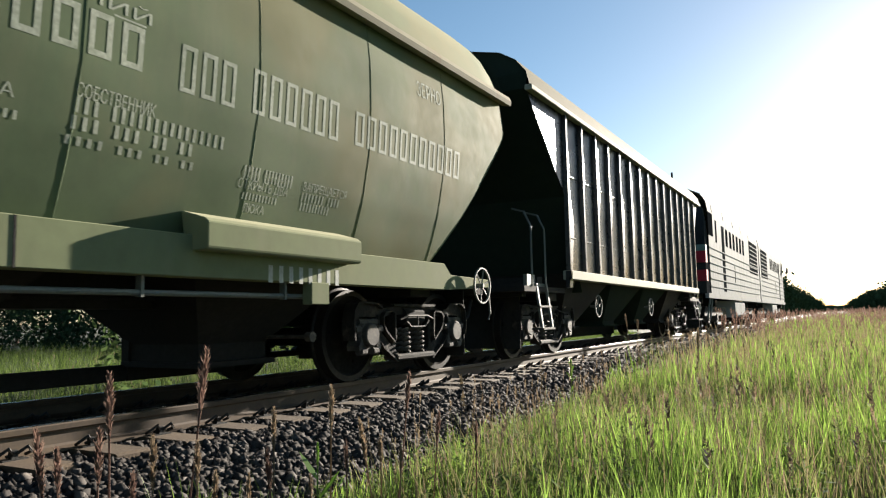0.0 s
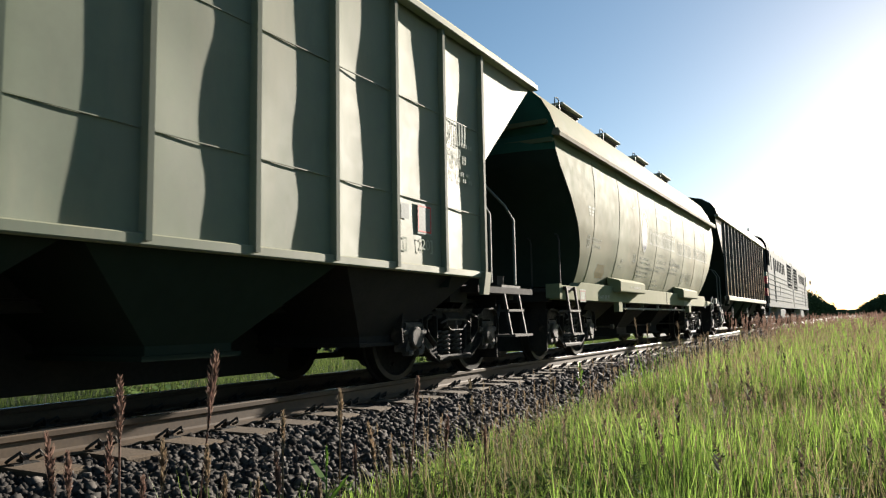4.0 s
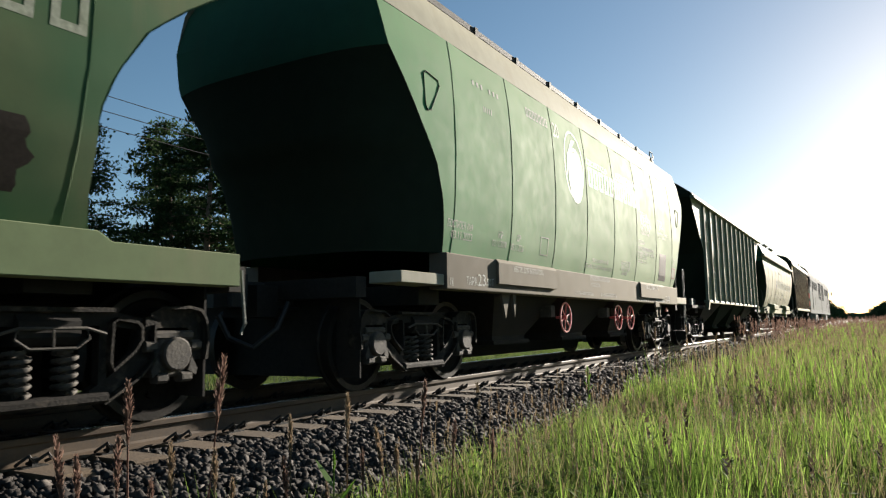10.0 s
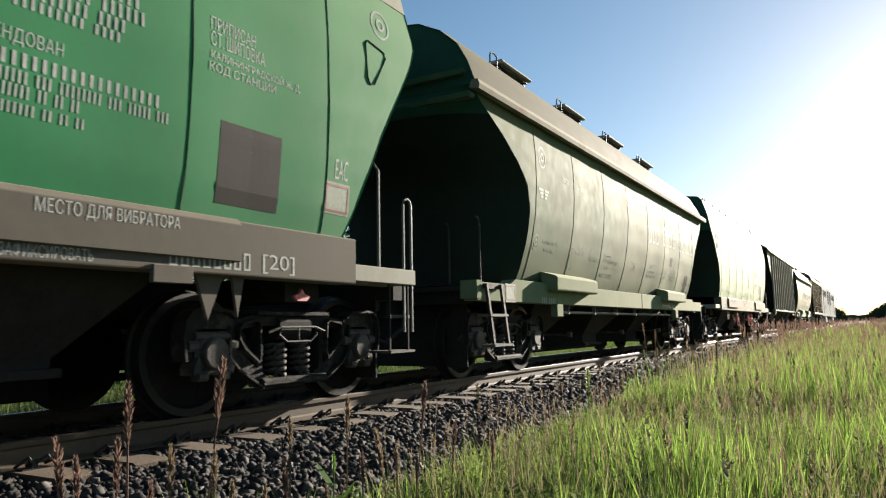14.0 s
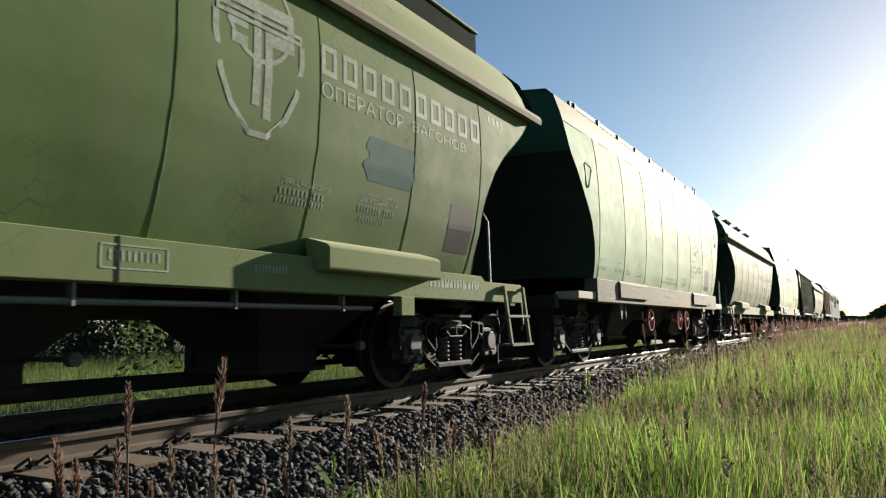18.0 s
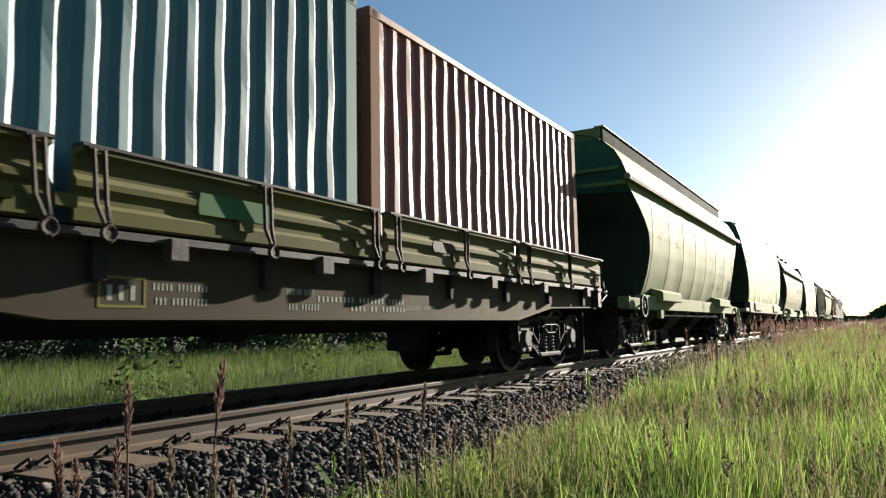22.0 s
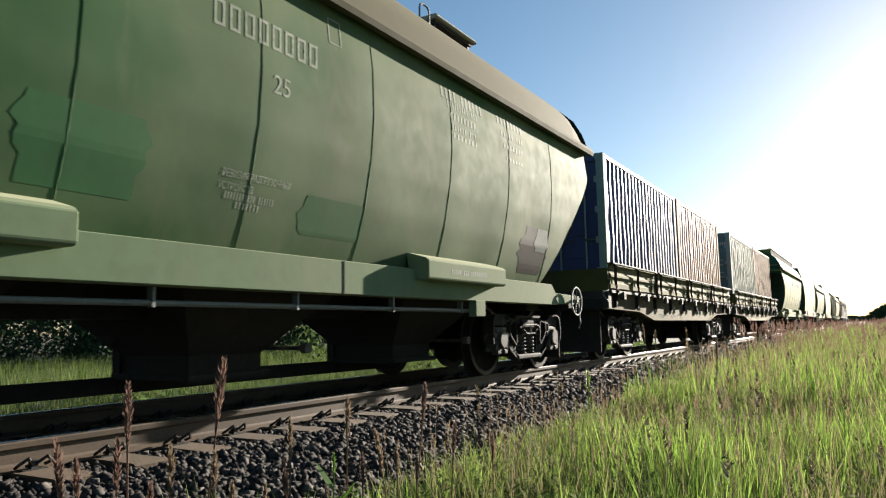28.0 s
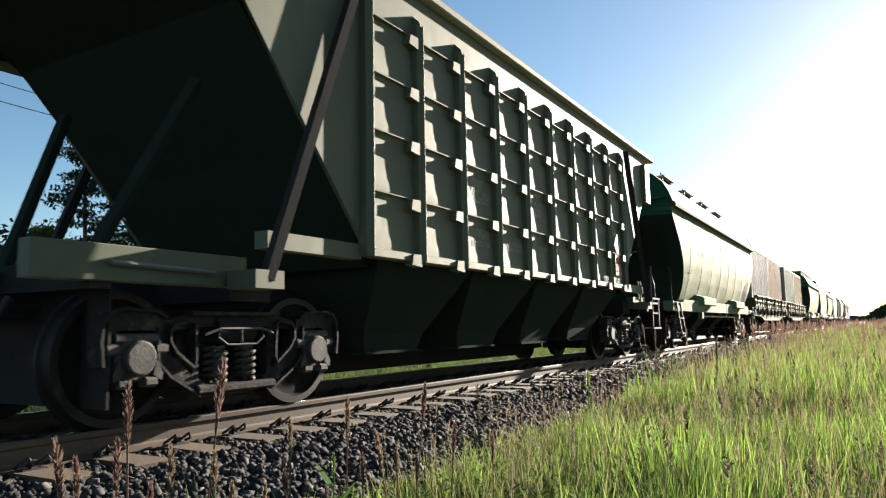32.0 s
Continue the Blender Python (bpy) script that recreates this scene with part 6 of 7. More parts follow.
def locomotive(label, y, cab_at):
    """One section of a twin diesel: ribbed pale body, row of windows, louvres, cab at one end."""
    half, d = 8.35, cab_at
    w = thing("locomotive", label, "locomotive", y, "locomotive sections")
    prof = [(1.47, 1.30), (1.47, 4.20), (1.42, 4.52), (1.25, 4.80), (0.8, 5.02), (0.3, 5.08)]
    s = Shape()
    full = prof + [(-x, z) for x, z in reversed(prof)]
    s.quadmesh([[(x, q, z) for x, z in full] for q in (-half + 0.7 * (d < 0), -2, 2, half - 0.7 * (d > 0))])
    part("body", s, LOCO_SIDE, w, smooth=30)
    low = [(1.45, 1.30), (1.45, 2.2), (1.43, 3.0), (1.40, 3.75), (1.34, 4.2), (1.15, 4.5), (0.7, 4.72), (0.3, 4.78)]
    c = Shape()
    c.quadmesh([[(x, d * (half - 0.7), z) for x, z in low + [(-x, z) for x, z in reversed(low)]], [(x * 0.99, d * half - d * 0.32 * max(0, z - 2.5), z) for x, z in low + [(-x, z) for x, z in reversed(low)]]])
    c.f.append(tuple(range(16, 32)))
    part("cab_nose", c, LOCO_DARK if d < 0 else LOCO_SIDE, w)
    part("inner_end", end_sheet([(z, x, -d * half) for x, z in prof]), LOCO_DARK, w)
    if d < 0:
        for z, m in ((2.75, LOCO_TEAL), (2.35, LOCO_RED), (1.72, LOCO_RED)):
            part("nose_band", Shape().box(-1.44, 1.455, d * half - 0.012, d * half + 0.3, z, z + (0.2 if m is LOCO_TEAL else 0.38)), m, w, "red band" if m is LOCO_RED else "pale teal band")
    else:
        part("mirror", Shape().tube([(1.45, half - 0.4, 3.6), (1.75, half - 0.2, 3.65)], 0.02).box(1.7, 1.82, half - 0.3, half - 0.1, 3.45, 3.85), DARK_STEEL, w)
    part("windscreen", Shape().prism([(d * half + d * 0.01, 3.0), (d * (half - 0.27), 3.8), (d * (half - 0.30), 3.8), (d * half - d * 0.03, 3.0)], -1.05, 1.05, "x"), GLASS, w)
    for side in (1, -1):
        for k in range(6):
            z = 1.55 + 0.27 * k
            part("side_rib", Shape().box(side * 1.465, side * 1.495, -half + 0.75, half - 0.2, z, z + 0.035), LOCO_SIDE, w)
        at = lambda m: d * (half - m)          # metres from the cab's end

        def opening(name, m, wide, z0, z1, mat):
            return part(name, Shape().box(side * 1.468, side * 1.480, at(m) - wide / 2, at(m) + wide / 2, z0, z1), mat, w)

        opening("cab_window", 1.15, 0.95, 3.35, 4.15, GLASS)
        opening("cab_quarter_light", 2.35, 0.28, 3.2, 4.0, GLASS)
        opening("cab_door", 4.0, 0.62, 1.45, 3.95, LOCO_DARK)
        for m in (5.0, 6.05, 7.05, 8.1, 9.15, 10.2):
            opening("window", m, 0.52, 3.25, 3.92, GLASS)
        opening("inspection_hatch", 7.0, 0.10, 1.9, 2.6, LOCO_DARK)
        v = opening("louvre", 14.2, 3.5, 2.55, 4.12, LOCO_DARK)
        for k in range(7):
            part("slat", Shape().box(side * 1.478, side * 1.496, at(14.2) - 1.7, at(14.2) + 1.7, 2.62 + 0.21 * k, 2.66 + 0.21 * k), LOCO_SIDE, v)
        part("side_sill", Shape().box(side * 1.38, side * 1.50, -half, half, 1.15, 1.31), LOCO_SIDE, w)
        part("fuel_tank", Shape().box(side * 0.5, side * 1.44, -1.6, 1.6, 0.45, 1.12, 0.08), LOCO_SIDE, w)
        for k in (1, -1):
            part("bogie_frame", Shape().prism([(k * 2.2, 0.55), (k * 7.4, 0.55), (k * 7.2, 0.85), (k * 2.4, 0.85)], side * 1.02, side * 1.16, "x"), UNDER, w)
        part("steps", Shape().tube([(side * 1.45, d * (half - 0.5), 1.2), (side * 1.4, d * (half - 0.1), 0.45)], 0.03).tube([(side * 1.45, d * (half - 1.0), 1.2), (side * 1.4, d * (half - 0.6), 0.45)], 0.03), GRAB, w)
    for k in range(6):
        q = -half + 1.6 + 2.7 * k
        part("roof_seam", Shape().quadmesh([[(x * 1.004, q, z + 0.012), (x * 1.004, q + 0.10, z + 0.012)] for x, z in prof[1:]]), LOCO_DARK, w, "dark roof joint")
    for k in range(4):
        part("roof_vent", Shape().box(-0.5, 0.9, -5.2 + 3.2 * k, -4.0 + 3.2 * k, 4.95, 5.16, 0.05), LOCO_SIDE, w)
    for k in (-6.65, -4.8, -2.95, 2.95, 4.8, 6.65):
        b = part("axle", WHEELSET, None, w, at=pose(0, k, 0.485))
        spinning.append((b, k, 0.485))
        part("axle_box", AXLE_BOX, None, w, at=pose(0.06, k, 0.49))
    underframe(w, 8.4, 4.8)
    return w


# ---- the train, from its head to its tail ----
def build_train():
    locomotive("leading section of a silver-grey twin diesel locomotive", 134.35, 1)
    locomotive("trailing diesel locomotive section with red bands on its dark end", 117.25, -1)
    rib_hopper("dark sooty ribbed hopper wagon with an arched roof", 100.36, BLACK_RIB, BLACK_RIB, 15, -5.35, 6.05, arch=True, z0=1.36, sill=True)
    out = {}
    out["a"] = barrel_hopper("faded olive grain hopper wagon with worn white lettering", 85.61, OLIVE, OLIVE_SILL, OLIVE, RUST_TRIM, seed=1.0, wheel=1.0, shelf=-3.98, shelf_front=1.65, rear=REAR_STEEP, bulge=0.3, tail=-6.78)
    out["b"] = rib_hopper("dusty dark green ribbed hopper wagon with dented panels", 70.86, TEAL_RIB, TEAL_RIB, 12, -5.38, 5.27)
    out["c"] = slim_hopper("fresh green grain hopper wagon with grey sills and red handwheels", 56.09, 2.0)
    out["d"] = barrel_hopper("sage green grain hopper wagon with large white lettering", 41.24, OLIVE_B, SAGE_SILL, ROOF, RUST_TRIM, seed=3.0, front=FRONT_DEEP)
    out["e"] = slim_hopper("fresh green grain hopper wagon with grey sills and red handwheels", 26.39, 4.0)
    out["f"] = barrel_hopper("green grain hopper wagon with cracked paint and a shield emblem", 11.49, OLIVE_C, CRACKED_SILL, OLIVE_C, RUST_TRIM, True, seed=5.0, wheel=-1.0, shelf=-4.74, shelf_front=2.26, front=FRONT_DEEP)
    out["g"] = flat_wagon("olive drop-side flat wagon carrying two containers", -3.47)
    out["h"] = flat_wagon("muddy olive drop-side flat wagon carrying two containers", -18.30)
    container("maroon corrugated shipping container on the flat wagon", -3.47 + 3.04, MAROON_BOX, BOX_POST, 31)
    out["box"] = container("teal corrugated shipping container with closed doors", -3.47 - 3.24, TEAL_BOX, TEAL_POST, 32)
    container("brick-red rusted corrugated shipping container on the flat wagon", -18.30 + 3.0, RED_BOX, BOX_POST, 33)
    container("navy blue corrugated shipping container on the flat wagon", -18.30 - 3.24, BLUE_BOX, TEAL_POST, 34)
    out["i"] = barrel_hopper("patched green grain hopper wagon with a rounded roof", -33.37, OLIVE_D, PATCHED_SILL, ROOF, ROOF, seed=6.0, wheel=1.0, shelf=-4.0, shelf_front=1.60, rear=REAR_STEEP, bulge=0.3, tail=-7.05)
    out["j"] = waffle_hopper("army green hopper wagon with pressed panel sides", -48.51)
    return out


build_ground()
build_track()
build_plants()
TRAIN = build_train()


# ---- lettering and marks painted on the wagons ----
def glyphs(text):
    """The outline of a text in the built-in font, filled: points in 0..1 and faces."""
    c = bpy.data.curves.new("text", "FONT")
    c.body, c.resolution_u = text, 3
    o = bpy.data.objects.new("text", c)
    scene.collection.objects.link(o)
    me = bpy.data.meshes.new_from_object(o)
    bpy.data.objects.remove(o)
    bm = bmesh.new()
    bm.from_mesh(me)
    bpy.data.meshes.remove(me)
    bpy.data.curves.remove(c)
    xs, ys = [v.co.x for v in bm.verts], [v.co.y for v in bm.verts]
    x0, x1, y0, y1 = min(xs), max(xs), min(ys), max(ys)
    for v in bm.verts:
        v.co.x, v.co.y = (v.co.x - x0) / (x1 - x0), (v.co.y - y0) / (y1 - y0)
    return bm


def barrel_side(seed):
    return lambda y, z: barrel_x(z) + dents(y, z, BARREL_SEAMS, seed)


def flat_side(x):
    return lambda y, z: x


class Painter:
    """Paints marks on a wagon's side, following its curve. on: the side's distance from the middle at a place."""

    def __init__(self, parent, on, mat=None):
        self.parent, self.on, self.mat = parent, on, mat or WHITE

    def skin(self, y, z, lift=0.002):
        return (self.on(y, z) + lift, y, z)

    def patch(self, s, y0, y1, z0, z1, lift=0.002):
        n = max(1, math.ceil((z1 - z0) / 0.08))
        s.quadmesh([[self.skin(y0, z0 + (z1 - z0) * k / n, lift), self.skin(y1, z0 + (z1 - z0) * k / n, lift)] for k in range(n + 1)])

    def area(self, name, y0, y1, z0, z1, mat, label="", rough=0.0, lift=0.0015):
        """A patch of paint, its outline uneven where asked."""
        s, n, m = Shape(), 10, 8
        rows = []
        for k in range(n + 1):
            z = z0 + (z1 - z0) * k / n
            a = rough * (y1 - y0) * noise.noise((z * 9, y0, 1)) * math.sin(math.pi * (k + 0.5) / (n + 1)) + rough * (y1 - y0) * 0.5 * (1 - math.sin(math.pi * k / n))
            rows.append([self.skin(y0 + a + (y1 - y0 - 2 * a) * j / m, z, lift) for j in range(m + 1)])
        part(name, s.quadmesh(rows), mat, self.parent, label)

    def outline(self, y0, y1, z0, z1, t, mat, label=""):
        s = Shape()
        for a, b, c, d in ((y0, y1, z0, z0 + t), (y0, y1, z1 - t, z1), (y0, y0 + t, z0 + t, z1 - t), (y1 - t, y1, z0 + t, z1 - t)):
            self.patch(s, a, b, c, d, 0.003)
        part("painted_frame", s, mat, self.parent, label)

    def oval(self, y, z, ry, rz, mat, inner=0.0, lift=0.002, name="painted_ring", label=""):
        n, m = 28, 4
        rows = [[self.skin(y + ry * k * math.cos(2 * math.pi * i / n), z + rz * k * math.sin(2 * math.pi * i / n), lift) for i in range(n + 1)]
                for k in (inner + (1 - inner) * j / m for j in range(m + 1))]
        part(name, Shape().quadmesh(rows), mat, self.parent, label)

    def bars(self, words, y0, y1, z0, z1):
        """Writing that is not spelled out: one plain bar a letter."""
        s = Shape()
        cells = sum(words) + len(words) - 1
        p, k = (y1 - y0) / max(1, cells), 0
        for w in words:
            for _ in range(w):
                self.patch(s, y0 + p * (k + 0.20), y0 + p * (k + 0.60), z0 + 0.08 * (z1 - z0), z1)
                k += 1
            k += 1
        tagged(part("lettering", s, self.mat, self.parent, "row of plain white paint bars"), kind="stuff")

    def frames(self, n, y0, y1, z0, z1):
        """Large letters as plain open boxes."""
        s, p = Shape(), (y1 - y0) / n
        t = 0.17 * p
        for k in range(n):
            a, b = y0 + p * (k + 0.10), y0 + p * (k + 0.80)
            self.patch(s, a, a + t, z0, z1)
            self.patch(s, b - t, b, z0, z1)
            self.patch(s, a + t, b - t, z1 - t, z1)
            self.patch(s, a + t, b - t, z0, z0 + t)
        part("lettering", s, self.mat, self.parent, "row of large plain white boxes")

    def text(self, text, y0, y1, z0, z1):
        bm = glyphs(text)
        if self.on(y0, z0) != self.on(y0, z1):
            n = max(2, math.ceil((z1 - z0) / 0.08))
            for k in range(1, n):
                bmesh.ops.bisect_plane(bm, geom=bm.verts[:] + bm.edges[:] + bm.faces[:], plane_co=(0, k / n, 0), plane_no=(0, 1, 0))
        for v in bm.verts:
            y, z = y0 + (y1 - y0) * v.co.x, z0 + (z1 - z0) * v.co.y
            v.co = self.skin(y, z)
        me = bpy.data.meshes.new("lettering")
        bm.to_mesh(me)
        bm.free()
        me.materials.append(self.mat)
        part("lettering", me, None, self.parent, "white stencil lettering")

    def __call__(self, what, y0, y1, z0, z1):
        z1 = max(z1, z0 + 0.055)
        y, z, ry, rz = (y0 + y1) / 2, (z0 + z1) / 2, (y1 - y0) / 2, (z1 - z0) / 2
        if what[0] == "-":
            self.bars([int(k) for k in what[1:].split(",")], y0, y1, z0, z1)
        elif what[0] == "#":
            self.frames(int(what[1:]), y0, y1, z0, z1)
        elif what == "disc":
            self.oval(y, z, ry, rz, WHITE, 0.93, name="emblem", label="white ring of a painted emblem")
            self.oval(y + ry * 0.12, z - rz * 0.28, ry * 0.62, rz * 0.66, VIOLET, label="violet disc of a painted emblem", name="emblem_disc", lift=0.0025)
            s = Shape()
            s.quadmesh([[self.skin(y - ry * (0.80 - 0.02 * k) + 0.5 * ry * max(0, k - 6) / 6, z + rz * (-0.35 + 1.1 * k / 12), 0.003),
                         self.skin(y - ry * (0.80 - 0.02 * k) + 0.5 * ry * max(0, k - 6) / 6 + ry * (0.08 + 0.02 * k), z + rz * (-0.35 + 1.1 * k / 12), 0.003)] for k in range(13)])
            part("emblem_arc", s, WHITE, self.parent)
            self.oval(y + ry * 0.12, z - rz * 0.28, ry * 0.74, rz * 0.80, WHITE, 0.86, name="emblem_ring", lift=0.0035)
        elif what == "ring":
            self.oval(y, z, ry, rz, self.mat, 0.85)
            self.oval(y, z, ry * 0.45, rz * 0.45, self.mat, 0.6)
        elif what == "wing":
            s = Shape()
            for k in range(3):
                for d in (1, -1):
                    a, b = y + d * ry * 0.15, y + d * ry * (1 - 0.22 * k)
                    self.patch(s, min(a, b), max(a, b), z1 - (z1 - z0) * (0.28 * k + 0.2), z1 - (z1 - z0) * 0.28 * k)
            part("wing_emblem", s, self.mat, self.parent)
        elif what == "shield":
            s = Shape()
            left = [(0.02, 0.62), (0.02, 0.50), (0.08, 0.30), (0.20, 0.14), (0.40, 0.01)]
            pts = left + [(1 - a, b) for a, b in reversed(left)]
            rows = [[self.skin(y0 + (y1 - y0) * (a + (0.5 - a) * k), z0 + (z1 - z0) * (b + (0.5 - b) * k * 0.6), 0.0025) for a, b in pts] for k in (0, 0.12)]
            s.quadmesh(rows)
            part("shield_rim", s, self.mat, self.parent)
            self.outline(y0 + 0.05 * (y1 - y0), y1 - 0.05 * (y1 - y0), z0 + 0.62 * (z1 - z0), z0 + 0.68 * (z1 - z0), 0.03, self.mat)
            t = Shape()
            for a, b, c, d in ((0.14, 0.86, 0.70, 0.78), (0.42, 0.50, 0.18, 0.70), (0.54, 0.62, 0.12, 0.62), (0.62, 0.84, 0.54, 0.62), (0.16, 0.36, 0.58, 0.65), (0.20, 0.36, 0.48, 0.54), (0.78, 0.86, 0.54, 0.70)):
                self.patch(t, y0 + a * (y1 - y0), y0 + b * (y1 - y0), z0 + c * (z1 - z0), z0 + d * (z1 - z0))
            part("shield_mark", t, self.mat, self.parent)
            self.oval(y, z0 + 0.70 * (z1 - z0), ry * 0.72, rz * 0.56, self.mat, 0.9, name="shield_arc")
        elif what == "diamond":
            s = Shape()
            s.v = [self.skin(y0, z, 0.03), self.skin(y, z0, 0.03), self.skin(y1, z, 0.03), self.skin(y, z1, 0.03)]
            s.f = [(0, 1, 2, 3)]
            part("hazard_placard", s, WHITE, self.parent, "white and red hazard placard")
            r = Shape()
            r.v = [self.skin(y0 + 0.02, z - 0.01, 0.034), self.skin(y, z0 + 0.02, 0.034), self.skin(y1 - 0.02, z - 0.01, 0.034)]
            r.f = [(0, 1, 2)]
            part("placard_half", r, SIGN_RED, self.parent, "red lower half of the placard")
        elif what == "redsign":
            self.area("torn_placard", y0, y1, z0, z1, SIGN_PINK, "torn red placard", 0.1, 0.03)
        elif what in ("pinkbox", "redbox", "palebox"):
            self.area("sign_panel", y0, y1, z0, z1, GREY_PATCH if what != "pinkbox" else DULL_WHITE, "pale painted panel")
            if what != "palebox":
                self.outline(y0 + 0.01, y1 - 0.01, z0 + 0.02, z1 - 0.02, 0.018, SIGN_RED if what == "redbox" else SIGN_PINK, "red frame of a painted panel")
        elif what in ("box", "frame"):
            self.outline(y0, y1, z0, z1, 0.012, self.mat)
            if what == "frame":
                self.bars([9], y0 + 0.05, y1 - 0.05, z0 + 0.05, z1 - 0.04)
        elif what == "orangebox":
            self.outline(y0, y1, z0, z1, 0.02, YELLOW_PATCH)
            self.bars([3], y0 + 0.05, y1 - 0.05, z0 + 0.04, z1 - 0.06)
        elif what == "line":
            s, n = Shape(), 2
            self.patch(s, y0, y1, (z0 + z1) / 2 - 0.006, (z0 + z1) / 2 + 0.006)
            part("painted_line", s, self.mat, self.parent)
        elif what in ("yellow", "pale", "brown", "grey", "dark", "brownmark", "sticker", "smudge"):
            mat = {"yellow": YELLOW_PATCH, "pale": GREY_PATCH, "grey": TEAL_PATCH, "dark": PATCH_GREEN}.get(what, BROWN_PATCH)
            self.area("paint_patch", y0, y1, z0, z1, mat, "patch of other paint", 0.16 if what in ("grey", "yellow", "dark") else (0.3 if what in ("smudge", "sticker") else 0.0))
            if what == "sticker":
                self.area("torn_sticker", y, y1, z, z1, GREY_PATCH, "torn sticker", 0.25, 0.003)
        else:
            self.text(what, y0, y1, z0, z1)


def marks_olive_hopper(w):
    put = Painter(w, barrel_side(1.0), DULL_WHITE)
    put("СОБСТВЕННИК", 0.71, 1.28, 2.02, 2.11)
    put("-3,15", 0.70, 1.92, 1.92, 2.02)
    put("-3,3,2,2", 0.69, 1.65, 1.82, 1.91)
    put("-4,3,2,2", 0.67, 1.68, 1.73, 1.79)
    put("#3", 1.43, 1.99, 2.25, 2.58)
    put("#6", 2.12, 3.25, 2.26, 2.61)
    put("#11", 3.45, 5.56, 2.28, 2.60)
    put("ЗЕРНО", 4.58, 5.08, 3.05, 3.22)
    put("-5,9", 2.13, 2.71, 1.75, 1.86)
    put("ОТКРЫТЬ ДВА", 2.10, 2.67, 1.67, 1.76)
    put("-11", 2.16, 2.57, 1.60, 1.66)
    put("ЛЮКА", 2.20, 2.44, 1.51, 1.58)
    put("ЗАПРЕЩАЕТСЯ", 2.84, 3.44, 1.75, 1.84)
    put("-7,4", 2.84, 3.37, 1.67, 1.75)
    put("-10", 2.85, 3.25, 1.59, 1.67)
    put("ГРУППА", -1.36, -0.40, 2.58, 2.65)
    put("КОМПАНИЙ", -0.22, 1.19, 2.61, 2.71)
    put("#11", -1.34, 1.19, 2.29, 2.57)
    put("#8", -0.73, 0.57, 2.97, 3.26)
    put("20", -2.55, -2.33, 1.82, 2.00)
    put("КР", -3.35, -3.26, 1.76, 1.84)
    put("ОТСР. ДО", -3.48, -3.23, 1.64, 1.69)
    put("АРЕНДА", -2.04, -1.73, 2.02, 2.10)
    put("-3,10", -2.05, -1.25, 1.91, 1.97)
    put("-15,4", -2.08, -1.10, 1.82, 1.87)
    put("-2,7,2,8,2", -2.11, -0.85, 1.72, 1.74)
    put("-3,3,2,2", -2.13, -1.18, 1.62, 1.63)
    put("-4,3,2,2", -2.17, -1.18, 1.53, 1.53)
    put("ПРИПИСАН", -0.51, 0.01, 2.08, 2.13)
    put("СТ. ШИПОВКА", -0.55, 0.36, 1.92, 2.00)
    put("-15,3", -0.59, 0.41, 1.80, 1.85)
    put("-3,5", -0.62, -0.18, 1.71, 1.76)
    put("РЕВИЗИЯ", -0.59, -0.22, 1.49, 1.54)
    put("РАЗГРУЗОЧНЫХ", -0.64, -0.02, 1.39, 1.45)
    put("УСТРОЙСТВ", -0.72, -0.10, 1.30, 1.34)
    put("disc", -2.11, -1.49, 2.11, 2.98)
    put("line", -1.36, 1.15, 2.56, 2.59)
    put("ПОСТРОЕН 27", -5.26, -4.71, 2.02, 2.08)
    put("-2,2,3", -5.20, -4.71, 1.91, 1.96)
    put("ring", -5.50, -5.33, 1.89, 2.11)
    put("70,5Т", -2.83, -2.55, 2.90, 2.96)
    put("wing", -5.55, -5.20, 2.40, 2.60)
    put("yellow", -4.74, -4.25, 1.41, 1.65)
    put = Painter(w, flat_side(1.47), WHITE)
    put("ТАРА 23,2Т", -4.86, -4.21, 1.00, 1.09)
    put("pinkbox", -5.85, -5.56, 0.95, 1.16)
    put("-8", 2.39, 3.37, 0.95, 1.10)
    put = Painter(w, flat_side(1.625), WHITE)
    put("МЕСТО ДЛЯ ВИБРАТОРА", -3.29, -2.55, 1.23, 1.28)


